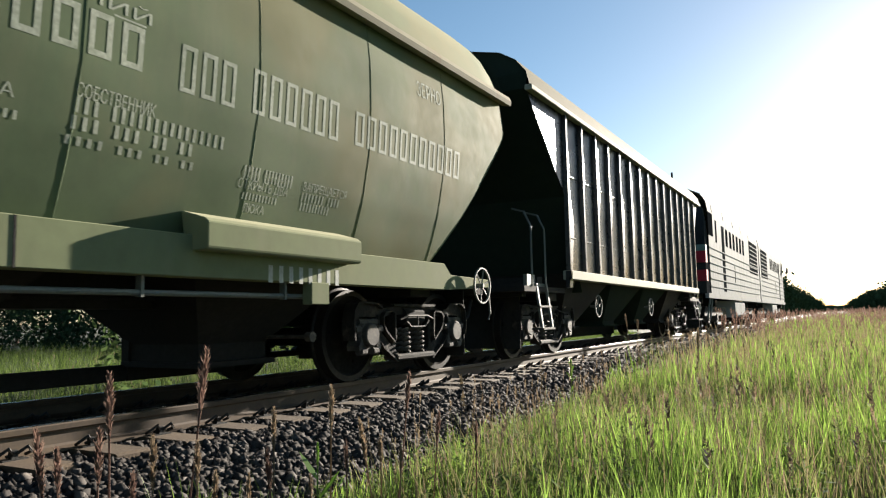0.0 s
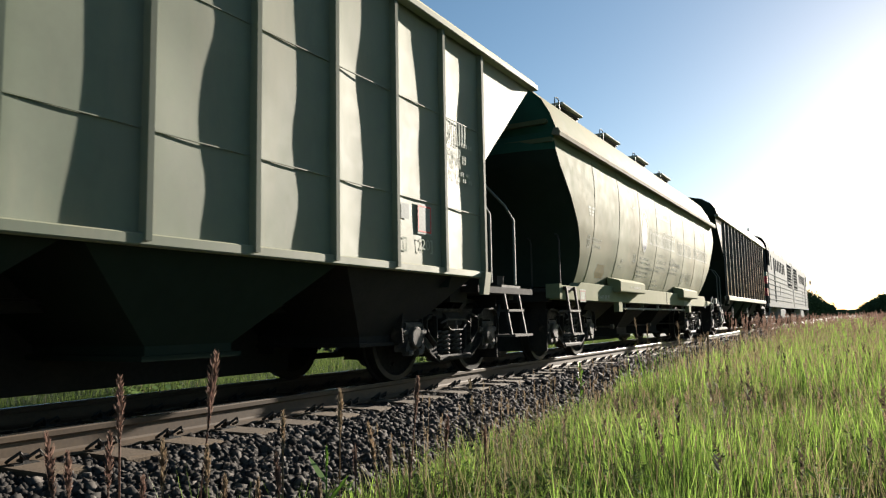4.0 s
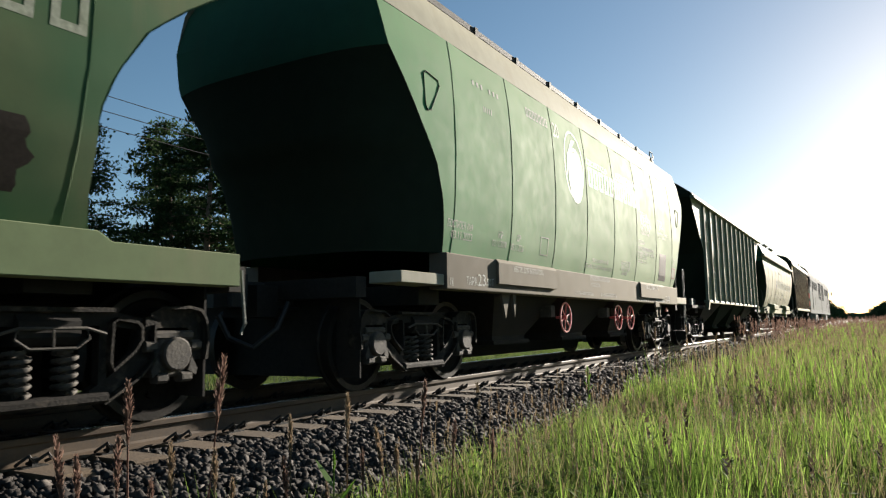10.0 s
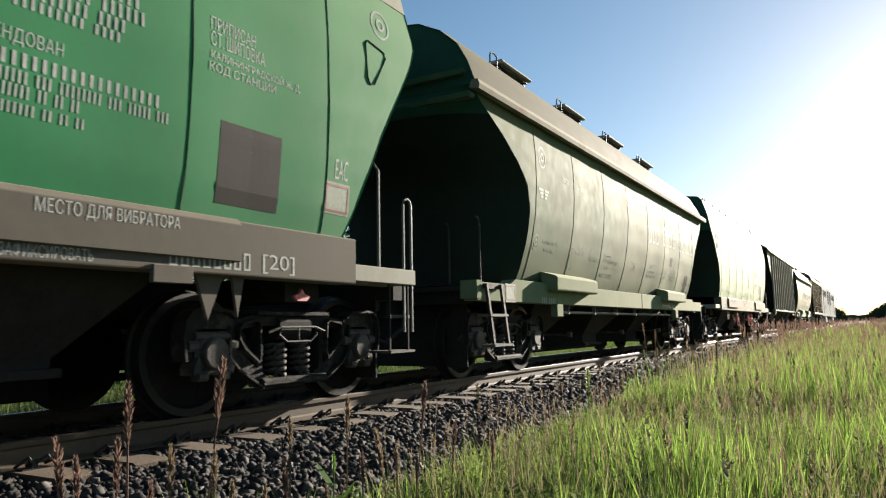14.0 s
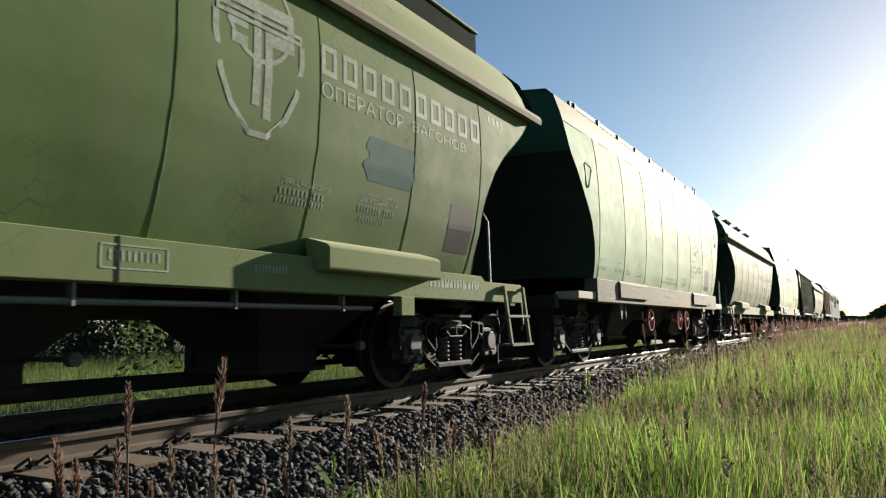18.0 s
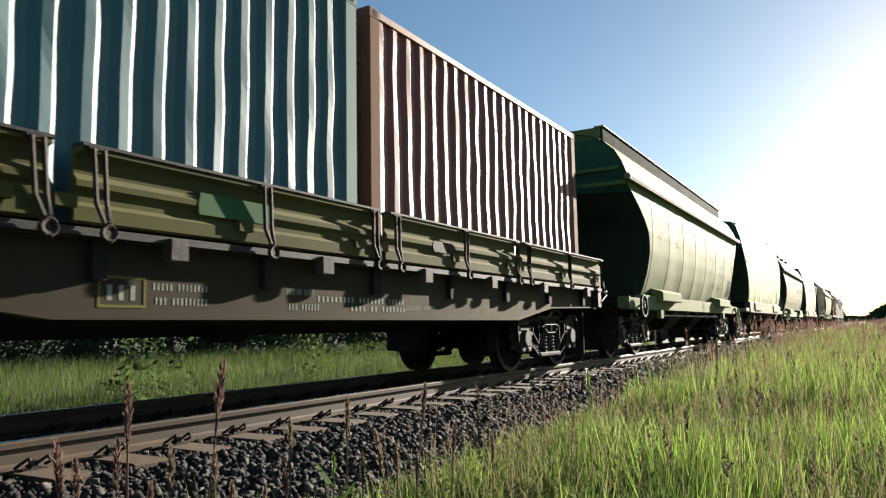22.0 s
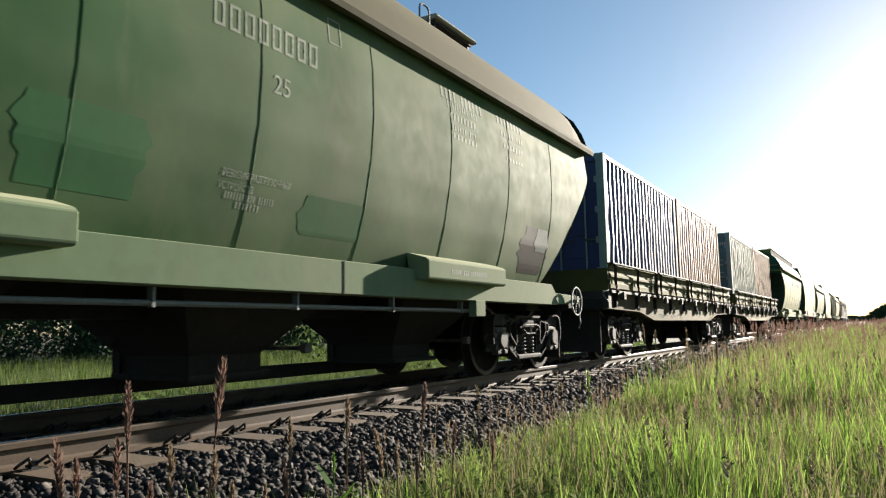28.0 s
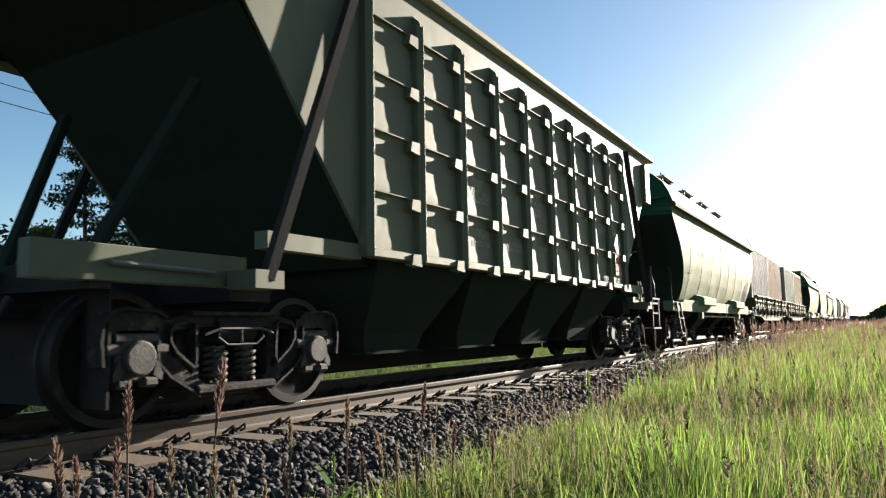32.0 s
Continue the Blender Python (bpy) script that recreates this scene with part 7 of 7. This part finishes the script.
def marks_patched_hopper(w):
    put = Painter(w, barrel_side(6.0), DULL_WHITE)
    put("КР", -3.69, -3.58, 2.70, 2.81)
    put("13.08.2029", -3.83, -3.38, 2.57, 2.66)
    put("70,5Т", -2.87, -2.58, 3.00, 3.11)
    put("116 м³", -2.49, -2.24, 3.01, 3.13)
    put("ДР 900", -3.66, -3.40, 2.07, 2.12)
    put("DR", -3.69, -3.57, 1.97, 2.06)
    put("26.05.2023-2026", -3.85, -3.19, 1.84, 1.92)
    put("ПРОБЕГ", -3.66, -3.35, 1.72, 1.78)
    put("NOBRAUKUMS", -3.79, -3.29, 1.60, 1.68)
    put("27", -4.97, -4.88, 2.02, 2.12)
    put("#8", -1.22, -0.05, 2.87, 3.07)
    put("25", -0.60, -0.41, 2.52, 2.67)
    put("box", 0.09, 0.26, 3.17, 3.41)
    put("РЕВИЗИЯ РАЗГРУЗОЧНЫХ", -1.01, -0.29, 1.80, 1.86)
    put("УСТРОЙСТВ", -1.03, -0.69, 1.71, 1.78)
    put("-11,6", -0.96, -0.44, 1.64, 1.70)
    put("-7", -0.84, -0.58, 1.58, 1.62)
    put("-4,6", 2.00, 3.02, 3.21, 3.35)
    put("-9,3", 2.12, 2.86, 3.12, 3.21)
    put("-8", 2.17, 2.81, 3.00, 3.08)
    put("-6,3", 2.21, 2.81, 2.88, 2.95)
    put("-7", 2.23, 2.85, 2.79, 2.85)
    put("-8", 3.40, 4.20, 3.25, 3.36)
    put("-5,3", 3.48, 4.18, 3.10, 3.18)
    put("-7", 3.55, 4.17, 2.95, 3.02)
    put("-6", 3.62, 4.16, 2.80, 2.85)
    put("sticker", 4.23, 5.16, 1.40, 2.04)
    put("dark", -2.53, -1.63, 1.52, 2.04)
    put("dark", -0.12, 0.74, 1.47, 1.80)
    put("#3", -6.07, -5.82, 2.75, 2.88)
    put("wing", -5.76, -5.38, 2.64, 2.84)
    put("ring", -5.72, -5.55, 1.86, 2.07)
    put("-9,2", -5.44, -4.98, 2.05, 2.08)
    put("-8,2", -5.44, -4.87, 1.94, 2.02)
    put("-2,2,2", -5.34, -5.04, 1.84, 1.88)
    put = Painter(w, flat_side(1.47), WHITE)
    put("TARA", -4.94, -4.72, 1.06, 1.12)
    put("23,2 Т", -4.70, -4.28, 1.09, 1.19)
    put("-8,4", -4.95, -4.71, 1.16, 1.20)
    put("А-483", -5.87, -5.67, 1.08, 1.13)
    put = Painter(w, flat_side(1.625), WHITE)
    put("-5,3,9", 2.07, 2.90, 1.23, 1.29)


def marks_green_hopper(w, seed):
    put = Painter(w, slim_side(seed), WHITE)
    put("АРЕНДОВАН", 2.26, 2.77, 2.24, 2.34)
    put("-2,18", 2.24, 3.45, 2.12, 2.21)
    put("-2,7,3,8,3,5,3", 2.24, 3.52, 2.03, 2.11)
    put("-3,7,2,2,2", 2.24, 2.90, 1.95, 2.03)
    put("-4,7,2,2,2", 2.24, 2.94, 1.86, 1.93)
    put("ПРИПИСАН", 3.84, 4.28, 2.82, 2.92)
    put("СТ. ШИПОВКА", 3.84, 4.38, 2.70, 2.81)
    put("КАЛИНИНГРАДСКОЙ Ж. Д.", 3.84, 4.78, 2.59, 2.68)
    put("КОД СТАНЦИИ", 3.83, 4.50, 2.50, 2.58)
    put("EAC", 5.26, 5.44, 1.97, 2.15)
    put("pinkbox", 5.14, 5.48, 1.66, 1.94)
    put("brown", 3.96, 4.59, 1.58, 2.18)
    put("ring", 5.83, 6.13, 3.49, 3.78)
    put("ПЕРЕД РАЗГРУЗКОЙ", -0.50, 0.36, 1.68, 1.77)
    put("ОТКРЫТЬ ДВА ЗАГРУЗОЧНЫХ ЛЮКА", -0.86, 0.61, 1.57, 1.65)
    put("ЗАПРЕЩАЕТСЯ", 1.13, 1.73, 1.72, 1.83)
    put("-8,4", 1.15, 1.73, 1.64, 1.73)
    put("-9", 1.24, 1.59, 1.56, 1.63)
    put("ЗЕРНО", 4.42, 4.84, 3.50, 3.68)
    put("СОБСТВЕННИК", 2.44, 3.02, 2.83, 2.94)
    put("-2,11", 2.44, 3.27, 2.72, 2.85)
    put("-9,6", 2.45, 3.31, 2.62, 2.72)
    put("-9,4", 2.46, 3.17, 2.53, 2.62)
    put("-9,4", 2.46, 3.14, 2.46, 2.53)
    put("ГРУППА", -0.72, 0.40, 3.37, 3.44)
    put("КОМПАНИЙ", 0.94, 2.50, 3.37, 3.52)
    put("line", -0.76, 2.49, 3.32, 3.36)
    put("#11", -0.72, 2.49, 2.96, 3.30)
    put("disc", -1.78, -0.91, 2.62, 3.76)
    put("box", -2.74, -2.47, 1.64, 1.90)
    put("ПОСТРОЕН 1169", -5.38, -4.79, 1.76, 1.85)
    put("03.11.2023", -5.29, -4.79, 1.64, 1.73)
    put("КР", -4.10, -3.98, 1.75, 1.84)
    put("03.11.2038", -4.25, -3.86, 1.64, 1.72)
    put("ДР", -3.56, -3.43, 1.75, 1.85)
    put("03.11.2026", -3.71, -3.32, 1.63, 1.72)
    put("#7", -3.15, -2.36, 3.57, 3.71)
    put("20", -2.16, -1.92, 3.50, 3.73)
    put("-3,3", -4.76, -3.99, 3.56, 3.63)
    put("-5", -4.50, -4.25, 3.28, 3.36)
    put = Painter(w, flat_side(1.53), WHITE)
    put("120 КМ/Ч", 3.82, 4.09, 1.35, 1.41)
    put("#8", 3.54, 4.29, 1.10, 1.23)
    put("[20]", 4.40, 4.75, 1.09, 1.24)
    put("ШТУРВАЛ ЗАФИКСИРОВАТЬ", -1.43, -0.57, 1.11, 1.17)
    put("ШТУРВАЛ ЗАФИКСИРОВАТЬ", -0.20, 0.68, 1.11, 1.18)
    put("РЕВИЗИЯ РАЗГРУЗОЧНЫХ", -0.72, 0.34, 1.37, 1.46)
    put("УСТРОЙСТВ", -0.72, -0.24, 1.26, 1.35)
    put("ШТУРВАЛ ЗАФИКСИРОВАТЬ", 2.15, 3.01, 1.08, 1.16)
    put("ТАРА", -5.01, -4.75, 1.12, 1.22)
    put("23", -4.73, -4.53, 1.12, 1.26)
    put(",50Т", -4.52, -4.31, 1.12, 1.22)
    put("-1,2", -5.39, -5.31, 1.09, 1.19)
    put = Painter(w, flat_side(1.57), WHITE)
    put("МЕСТО ДЛЯ ВИБРАТОРА", 2.63, 3.60, 1.32, 1.42)
    put("МЕСТО ДЛЯ ВИБРАТОРА", -3.80, -2.82, 1.32, 1.41)


def marks_sage_hopper(w):
    put = Painter(w, barrel_side(3.0), DULL_WHITE)
    put("#3", 0.79, 1.74, 2.39, 2.76)
    put("#4", 1.98, 3.26, 2.42, 2.85)
    put("-1", 3.29, 3.57, 2.60, 2.72)
    put("#5", 3.59, 5.18, 2.41, 2.95)
    put("СОБСТВЕННИК", 0.95, 1.50, 1.85, 1.93)
    put("-3,10", 0.94, 1.58, 1.74, 1.81)
    put("-3,4,2,2,2", 0.92, 1.68, 1.65, 1.72)
    put("ПЕРЕД РАЗГРУЗКОЙ", 2.14, 2.71, 1.86, 1.92)
    put("ОТКРЫТЬ ДВА", 2.11, 2.68, 1.77, 1.84)
    put("-10", 2.17, 2.58, 1.69, 1.74)
    put("ЛЮКА", 2.21, 2.44, 1.59, 1.67)
    put("ЗАПРЕЩАЕТСЯ", 2.93, 3.52, 1.83, 1.92)
    put("-7,4", 2.93, 3.46, 1.75, 1.82)
    put("-9", 2.98, 3.34, 1.68, 1.73)
    put("ЗЕРНО", 4.10, 4.49, 3.16, 3.29)
    put("box", 3.65, 3.92, 2.00, 2.23)
    put("smudge", 4.50, 4.88, 1.45, 1.87)
    put("smudge", 2.81, 3.04, 2.00, 2.20)
    put("#8", -0.78, 0.72, 2.93, 3.19)
    put("20", -0.25, 0.03, 1.73, 1.91)
    put("КР", -2.75, -2.65, 1.84, 1.93)
    put("19.01.2025", -2.76, -2.32, 1.74, 1.83)
    put("-7", -1.99, -1.59, 1.84, 1.91)
    put("-2,8,5", -2.01, -1.19, 1.75, 1.83)
    put("-3,5", -2.03, -1.67, 1.65, 1.72)
    put("-7,7", -2.08, -1.33, 1.50, 1.58)
    put("-7", -3.72, -3.47, 1.81, 1.89)
    put("ПР-317", -3.31, -3.05, 1.87, 1.94)
    put("-2,2", -3.73, -3.53, 1.77, 1.79)
    put("-2,2,2", -3.44, -3.01, 1.79, 1.85)
    put("ПРОБЕГ", -3.70, -3.40, 1.55, 1.59)
    put("ring", -5.18, -4.96, 1.73, 1.95)
    put("ring", -5.09, -4.83, 2.91, 3.23)
    put("wing", -5.11, -4.73, 2.43, 2.61)
    put("70,2т", -4.19, -3.89, 2.82, 2.92)
    put("108 м³", -3.44, -3.14, 2.81, 2.92)
    put("-9,2,2", -4.82, -4.25, 1.84, 1.89)
    put("-2,2,4", -4.73, -4.33, 1.73, 1.77)
    put = Painter(w, flat_side(1.47), WHITE)
    put("-8,3", 2.07, 3.34, 0.99, 1.09)
    put("pinkbox", -6.08, -5.77, 0.97, 1.21)
    put("-3,4", -4.89, -4.35, 0.97, 1.06)


def marks_shield_hopper(w):
    put = Painter(w, barrel_side(5.0), DULL_WHITE)
    put("#10", 2.18, 5.17, 2.85, 3.12)
    put("ОПЕРАТОР", 2.21, 3.47, 2.65, 2.79)
    put("ВАГОНОВ", 3.63, 4.76, 2.67, 2.78)
    put("ПЕРЕД РАЗГРУЗКОЙ", 1.84, 2.44, 1.84, 1.91)
    put("-7,3", 1.82, 2.38, 1.76, 1.82)
    put("-9,4", 1.80, 2.39, 1.69, 1.74)
    put("ЗАПРЕЩАЕТСЯ", 2.87, 3.48, 1.83, 1.93)
    put("-8,4", 2.86, 3.45, 1.74, 1.82)
    put("-9", 2.91, 3.32, 1.66, 1.71)
    put("grey", 2.87, 3.72, 2.05, 2.47)
    put("brownmark", 4.52, 5.07, 1.52, 2.05)
    put("shield", 1.00, 2.01, 2.12, 3.53)
    put("-4", 5.36, 5.86, 3.18, 3.28)
    put("#8", -1.49, 0.09, 2.83, 3.14)
    put("20", 0.37, 0.61, 2.91, 3.13)
    put("-3", -3.04, -2.77, 2.68, 2.80)
    put("08 0 22-25", -3.13, -2.63, 2.58, 2.66)
    put("-6", -2.98, -2.67, 2.49, 2.57)
    put("-2", -3.77, -3.66, 2.69, 2.79)
    put("-2,2,2", -3.89, -3.50, 2.55, 2.64)
    put("-3", -4.56, -4.46, 2.56, 2.65)
    put("-3,3", -6.17, -5.54, 3.19, 3.30)
    put("-9", -5.05, -4.07, 3.10, 3.24)
    put("-10,5", -5.05, -4.07, 3.00, 3.14)
    put("ПОСТРОЕН 27", -4.82, -4.23, 2.71, 2.76)
    put("-2,2,2", -4.76, -4.31, 2.54, 2.61)
    put = Painter(w, flat_side(1.47), DULL_WHITE)
    put("frame", 0.28, 0.78, 1.06, 1.22)
    put("-8,4", 4.09, 5.19, 1.10, 1.16)
    put("-10", 1.56, 1.93, 1.11, 1.17)
    put("-8,4", 4.33, 5.24, 1.09, 1.20)
    put("-8,4", -6.93, -6.58, 1.03, 1.12)
    put("ТАРА 23,5", -5.42, -4.89, 1.04, 1.15)


def marks_ribbed_hopper(w):
    put = Painter(w, flat_side(1.503), DULL_WHITE)
    put("-4,3", -5.19, -4.33, 3.58, 3.86)
    put("7151", -4.04, -3.80, 3.17, 3.32)
    put("5", -2.73, -2.49, 3.65, 3.99)
    put("20", -2.91, -2.62, 3.14, 3.40)
    put("КР", -4.75, -4.61, 2.61, 2.72)
    put("25.04.2038", -4.93, -4.39, 2.48, 2.63)
    put("-8,4", -5.05, -4.38, 2.09, 2.13)
    put("-2,2,4", -4.92, -4.44, 1.98, 2.05)
    put("-6", -4.10, -3.78, 2.11, 2.17)
    put("box", -4.87, -4.62, 3.11, 3.33)
    put("-5,5", -3.06, -2.53, 2.91, 2.95)
    put("-6,3", -3.04, -2.54, 2.77, 2.82)
    put("-7", -3.00, -2.56, 2.68, 2.71)
    put("-4,3", -3.72, -3.36, 2.57, 2.61)
    put("-7,7", -4.15, -3.37, 1.74, 1.79)
    put("ТАРА 22", -4.12, -3.64, 1.39, 1.54)
    put("-8", 4.39, 4.91, 2.74, 2.88)
    put("-7", 4.43, 4.92, 2.82, 3.00)
    put("-11", 4.42, 5.06, 2.72, 2.76)
    put("-2,7", 4.33, 4.77, 2.59, 2.69)
    put("-3,7,3", 4.35, 4.90, 2.51, 2.62)
    put("-4,3", 4.34, 4.77, 2.44, 2.53)
    put("-3,3,2,2", 4.35, 4.99, 2.36, 2.42)
    put("-4,3,2,2", 4.36, 5.04, 2.29, 2.34)
    put("redbox", 3.77, 4.06, 1.59, 1.92)
    put("palebox", 3.46, 3.61, 1.72, 1.88)
    put("[20]", 3.79, 4.07, 1.39, 1.54)
    put("#1", 3.46, 3.58, 1.38, 1.53)


def marks_waffle_side(w):
    put = Painter(w, flat_side(1.508), DULL_WHITE)
    put("ДР 897", -2.05, -1.76, 2.28, 2.45)
    put("6 11 2022-2024", -2.25, -1.60, 2.15, 2.31)
    put("ПРИПИСАН", -2.10, -1.67, 1.73, 1.84)
    put("ст. ВАЛГА ЭВР", -2.18, -1.59, 1.62, 1.69)
    put("26", -0.18, 0.04, 2.20, 2.41)
    put("СОБСТВЕННИК", -1.20, -0.63, 1.69, 1.76)
    put("-6,5", -1.20, -0.60, 1.63, 1.66)
    put("-6,4", -0.08, 0.26, 1.73, 1.77)
    put("-2,2", -0.08, 0.13, 1.64, 1.67)
    put("-10", 2.61, 3.04, 2.31, 2.44)
    put("-7,4", 2.61, 3.00, 2.23, 2.34)
    put("diamond", 3.40, 3.81, 1.90, 2.35)
    put("redsign", 3.43, 3.82, 1.57, 1.96)
    put = Painter(w, flat_side(1.565), WHITE)
    put("#6", 2.63, 3.04, 1.37, 1.51)
    put("[26]", 3.27, 3.57, 1.35, 1.51)
    put = Painter(w, flat_side(1.544), UNDER)
    put("АК-405", 3.49, 3.72, 2.07, 2.14)
    put("2217", 3.48, 3.78, 1.64, 1.76)
    put("line", 3.45, 3.80, 1.79, 1.81)


def marks_first_flat(w):
    put = Painter(w, flat_side(1.402), DULL_WHITE)
    put("-8,3", -6.44, -5.33, 1.45, 1.52)
    put = Painter(w, flat_side(1.235), DULL_WHITE)
    put("-5,3,6", -1.24, -0.88, 0.96, 1.02)
    put("-9,7,5", -0.84, 0.57, 0.91, 0.96)
    put("-3,6", -1.21, -0.80, 0.83, 0.89)
    put("-4,2,7", -0.36, 0.60, 0.83, 0.87)
    put("-9,8", 0.60, 1.22, 0.85, 0.86)
    put("orangebox", -2.97, -2.61, 0.83, 1.04)
    put("-5,8", -2.56, -2.07, 0.95, 0.98)
    put("-3,9", -2.54, -2.07, 0.85, 0.90)


def marks_second_flat(w):
    put = Painter(w, flat_side(1.235), DULL_WHITE)
    put("-4", -2.94, -2.76, 1.07, 1.16)
    put("-2,2", -2.93, -2.67, 0.95, 1.01)
    put("-4", -2.93, -2.77, 0.83, 0.91)
    put("-3", -2.35, -2.17, 1.00, 1.10)
    put("-14", -2.58, -1.71, 0.81, 0.90)
    put("-8", -1.38, -0.96, 1.01, 1.05)
    put("-3,6", -1.37, -0.86, 0.82, 0.87)
    put("-9,5", -0.71, -0.10, 0.85, 0.89)
    put("-4,2", -0.44, -0.06, 0.82, 0.85)
    put("-9,3,5", 1.84, 2.85, 0.96, 1.01)
    put("-9", 1.97, 2.36, 0.84, 0.91)
    put("-6,4", 1.83, 2.07, 1.07, 1.12)
    put = Painter(w, flat_side(1.402), WHITE)
    put("72т", -3.05, -2.90, 1.48, 1.60)


def door_marks(c):
    """Lettering on the closed doors of a container: plain bars for its number, then its sizes."""
    y, s = -3.029 + 0.058, Shape()
    for k in range(11):
        if k != 4:
            s.box(0.32 + 0.075 * k, 0.372 + 0.075 * k, y - 0.004, y, 3.57, 3.68)
    for x, z, n in ((0.64, 2.96, 6), (0.64, 2.80, 6), (0.64, 2.49, 6), (0.64, 2.33, 7)):
        for k in range(n):
            s.box(x + 0.05 * k, x + 0.034 + 0.05 * k, y - 0.004, y, z, z + 0.07)
    part("lettering", s, DULL_WHITE, c, "rows of plain pale bars")
    for text, x0, x1, z0, z1 in (("22G1", 0.64, 0.89, 3.33, 3.44), ("MAX GROSS", 0.15, 0.54, 2.97, 3.05), ("TARE", 0.15, 0.32, 2.81, 2.89), ("NET", 0.15, 0.28, 2.49, 2.57), ("CU.CAP", 0.15, 0.42, 2.33, 2.41)):
        bm = glyphs(text)
        for v in bm.verts:
            v.co = (x0 + (x1 - x0) * v.co.x, y - 0.004, z0 + (z1 - z0) * v.co.y)
        me = bpy.data.meshes.new("lettering")
        bm.to_mesh(me)
        bm.free()
        me.materials.append(DULL_WHITE)
        part("lettering", me, None, c, "pale stencil lettering")


def board_patches(w):
    put = Painter(w, flat_side(1.402), DULL_WHITE)
    put.area("touch_up_patch", -2.35, -1.55, 1.50, 1.66, PATCH_GREEN, "patch of fresh green paint", 0.1)
    put.area("touch_up_patch", 0.9, 1.35, 1.50, 1.62, BROWN_PATCH, "patch of brown primer", 0.15)


door_marks(TRAIN["box"])
board_patches(TRAIN["g"])
marks_olive_hopper(TRAIN["a"])
marks_ribbed_hopper(TRAIN["b"])
marks_green_hopper(TRAIN["c"], 2.0)
marks_green_hopper(TRAIN["e"], 4.0)
marks_sage_hopper(TRAIN["d"])
marks_shield_hopper(TRAIN["f"])
marks_first_flat(TRAIN["g"])
marks_second_flat(TRAIN["h"])
marks_patched_hopper(TRAIN["i"])
marks_waffle_side(TRAIN["j"])


# ---- track pieces ----
def build_sleepers():
    """Sleepers with their rail clips: one mesh each, shared along the line."""
    s = Shape().prism([(-1.36, -0.30), (1.36, -0.30), (1.36, -0.19), (1.33, -0.175), (-1.33, -0.175), (-1.36, -0.19)], -0.125, 0.125)
    block = s.mesh("sleeper", SLEEPER)
    c = Shape()
    for side in (1, -1):
        for d in (1, -1):
            x = side * RAIL_X + d * 0.10
            for e in (-0.06, 0.06):
                c.tube([(x - d * 0.02, e - 0.035, -0.155), (x + d * 0.03, e - 0.045, -0.135), (x + d * 0.065, e, -0.095), (x + d * 0.03, e + 0.045, -0.135), (x - d * 0.02, e + 0.035, -0.155)], 0.011, 5)
            c.box(x - 0.02 + d * 0.01, x + 0.02 + d * 0.01, -0.02, 0.02, -0.175, -0.115)
        c.box(side * RAIL_X - 0.14, side * RAIL_X + 0.14, -0.08, 0.08, -0.178, -0.168)
    clip = c.mesh("rail_clips", DARK_STEEL)
    track = tagged(new("railway_track"), "row of dusty brown sleepers with steel rail clips", "track", kind="structure")
    for k in range(-12, 240):
        o = new("sleeper", block)
        o.parent = track
        o.location = (random.uniform(-0.03, 0.03), 4.28 + 0.55 * k, random.uniform(-0.006, 0.004))
        o.rotation_euler = (0, 0, random.uniform(-0.012, 0.012))
        if k < 70:
            q = new("rail_clips", clip)
            q.parent = o


build_sleepers()
stones("ballast_stones", 17000, 0.9, 2.85, 1.2, 9.0, 0.062, 91, "loose dark crushed stones on the ballast shoulder")
stones("ballast_stones", 15000, 0.85, 2.8, 9.0, 28.0, 0.085, 92, "loose dark crushed stones on the ballast shoulder")
stones("ballast_stones", 6000, 0.85, 2.7, 28.0, 70.0, 0.15, 95, "loose dark crushed stones on the ballast shoulder")
stones("ballast_stones", 6000, -0.75, 0.75, 1.2, 22.0, 0.07, 93, "loose dark crushed stones between the rails")
stones("ballast_stones", 6000, -2.9, -0.85, 1.2, 22.0, 0.07, 94, "loose dark crushed stones on the far shoulder")


def motions():
    """The train rolls away along the track; every wheelset turns with it."""
    times = [0, 2, 4, 6, 8, 10, 12, 14, 16, 18, 20, 22, 24, 26, 28, 30, 32]
    for ob, y in moving:
        walk(ob, [(t, pose(0, y + travel(t), 0)) for t in times])
    n = 250
    beats = [32.0 * k / n for k in range(n + 1)]
    for ob, y, r in spinning:
        walk(ob, [(t, pose(0, y, r, -math.degrees(travel(t) / r))) for t in beats])


motions()
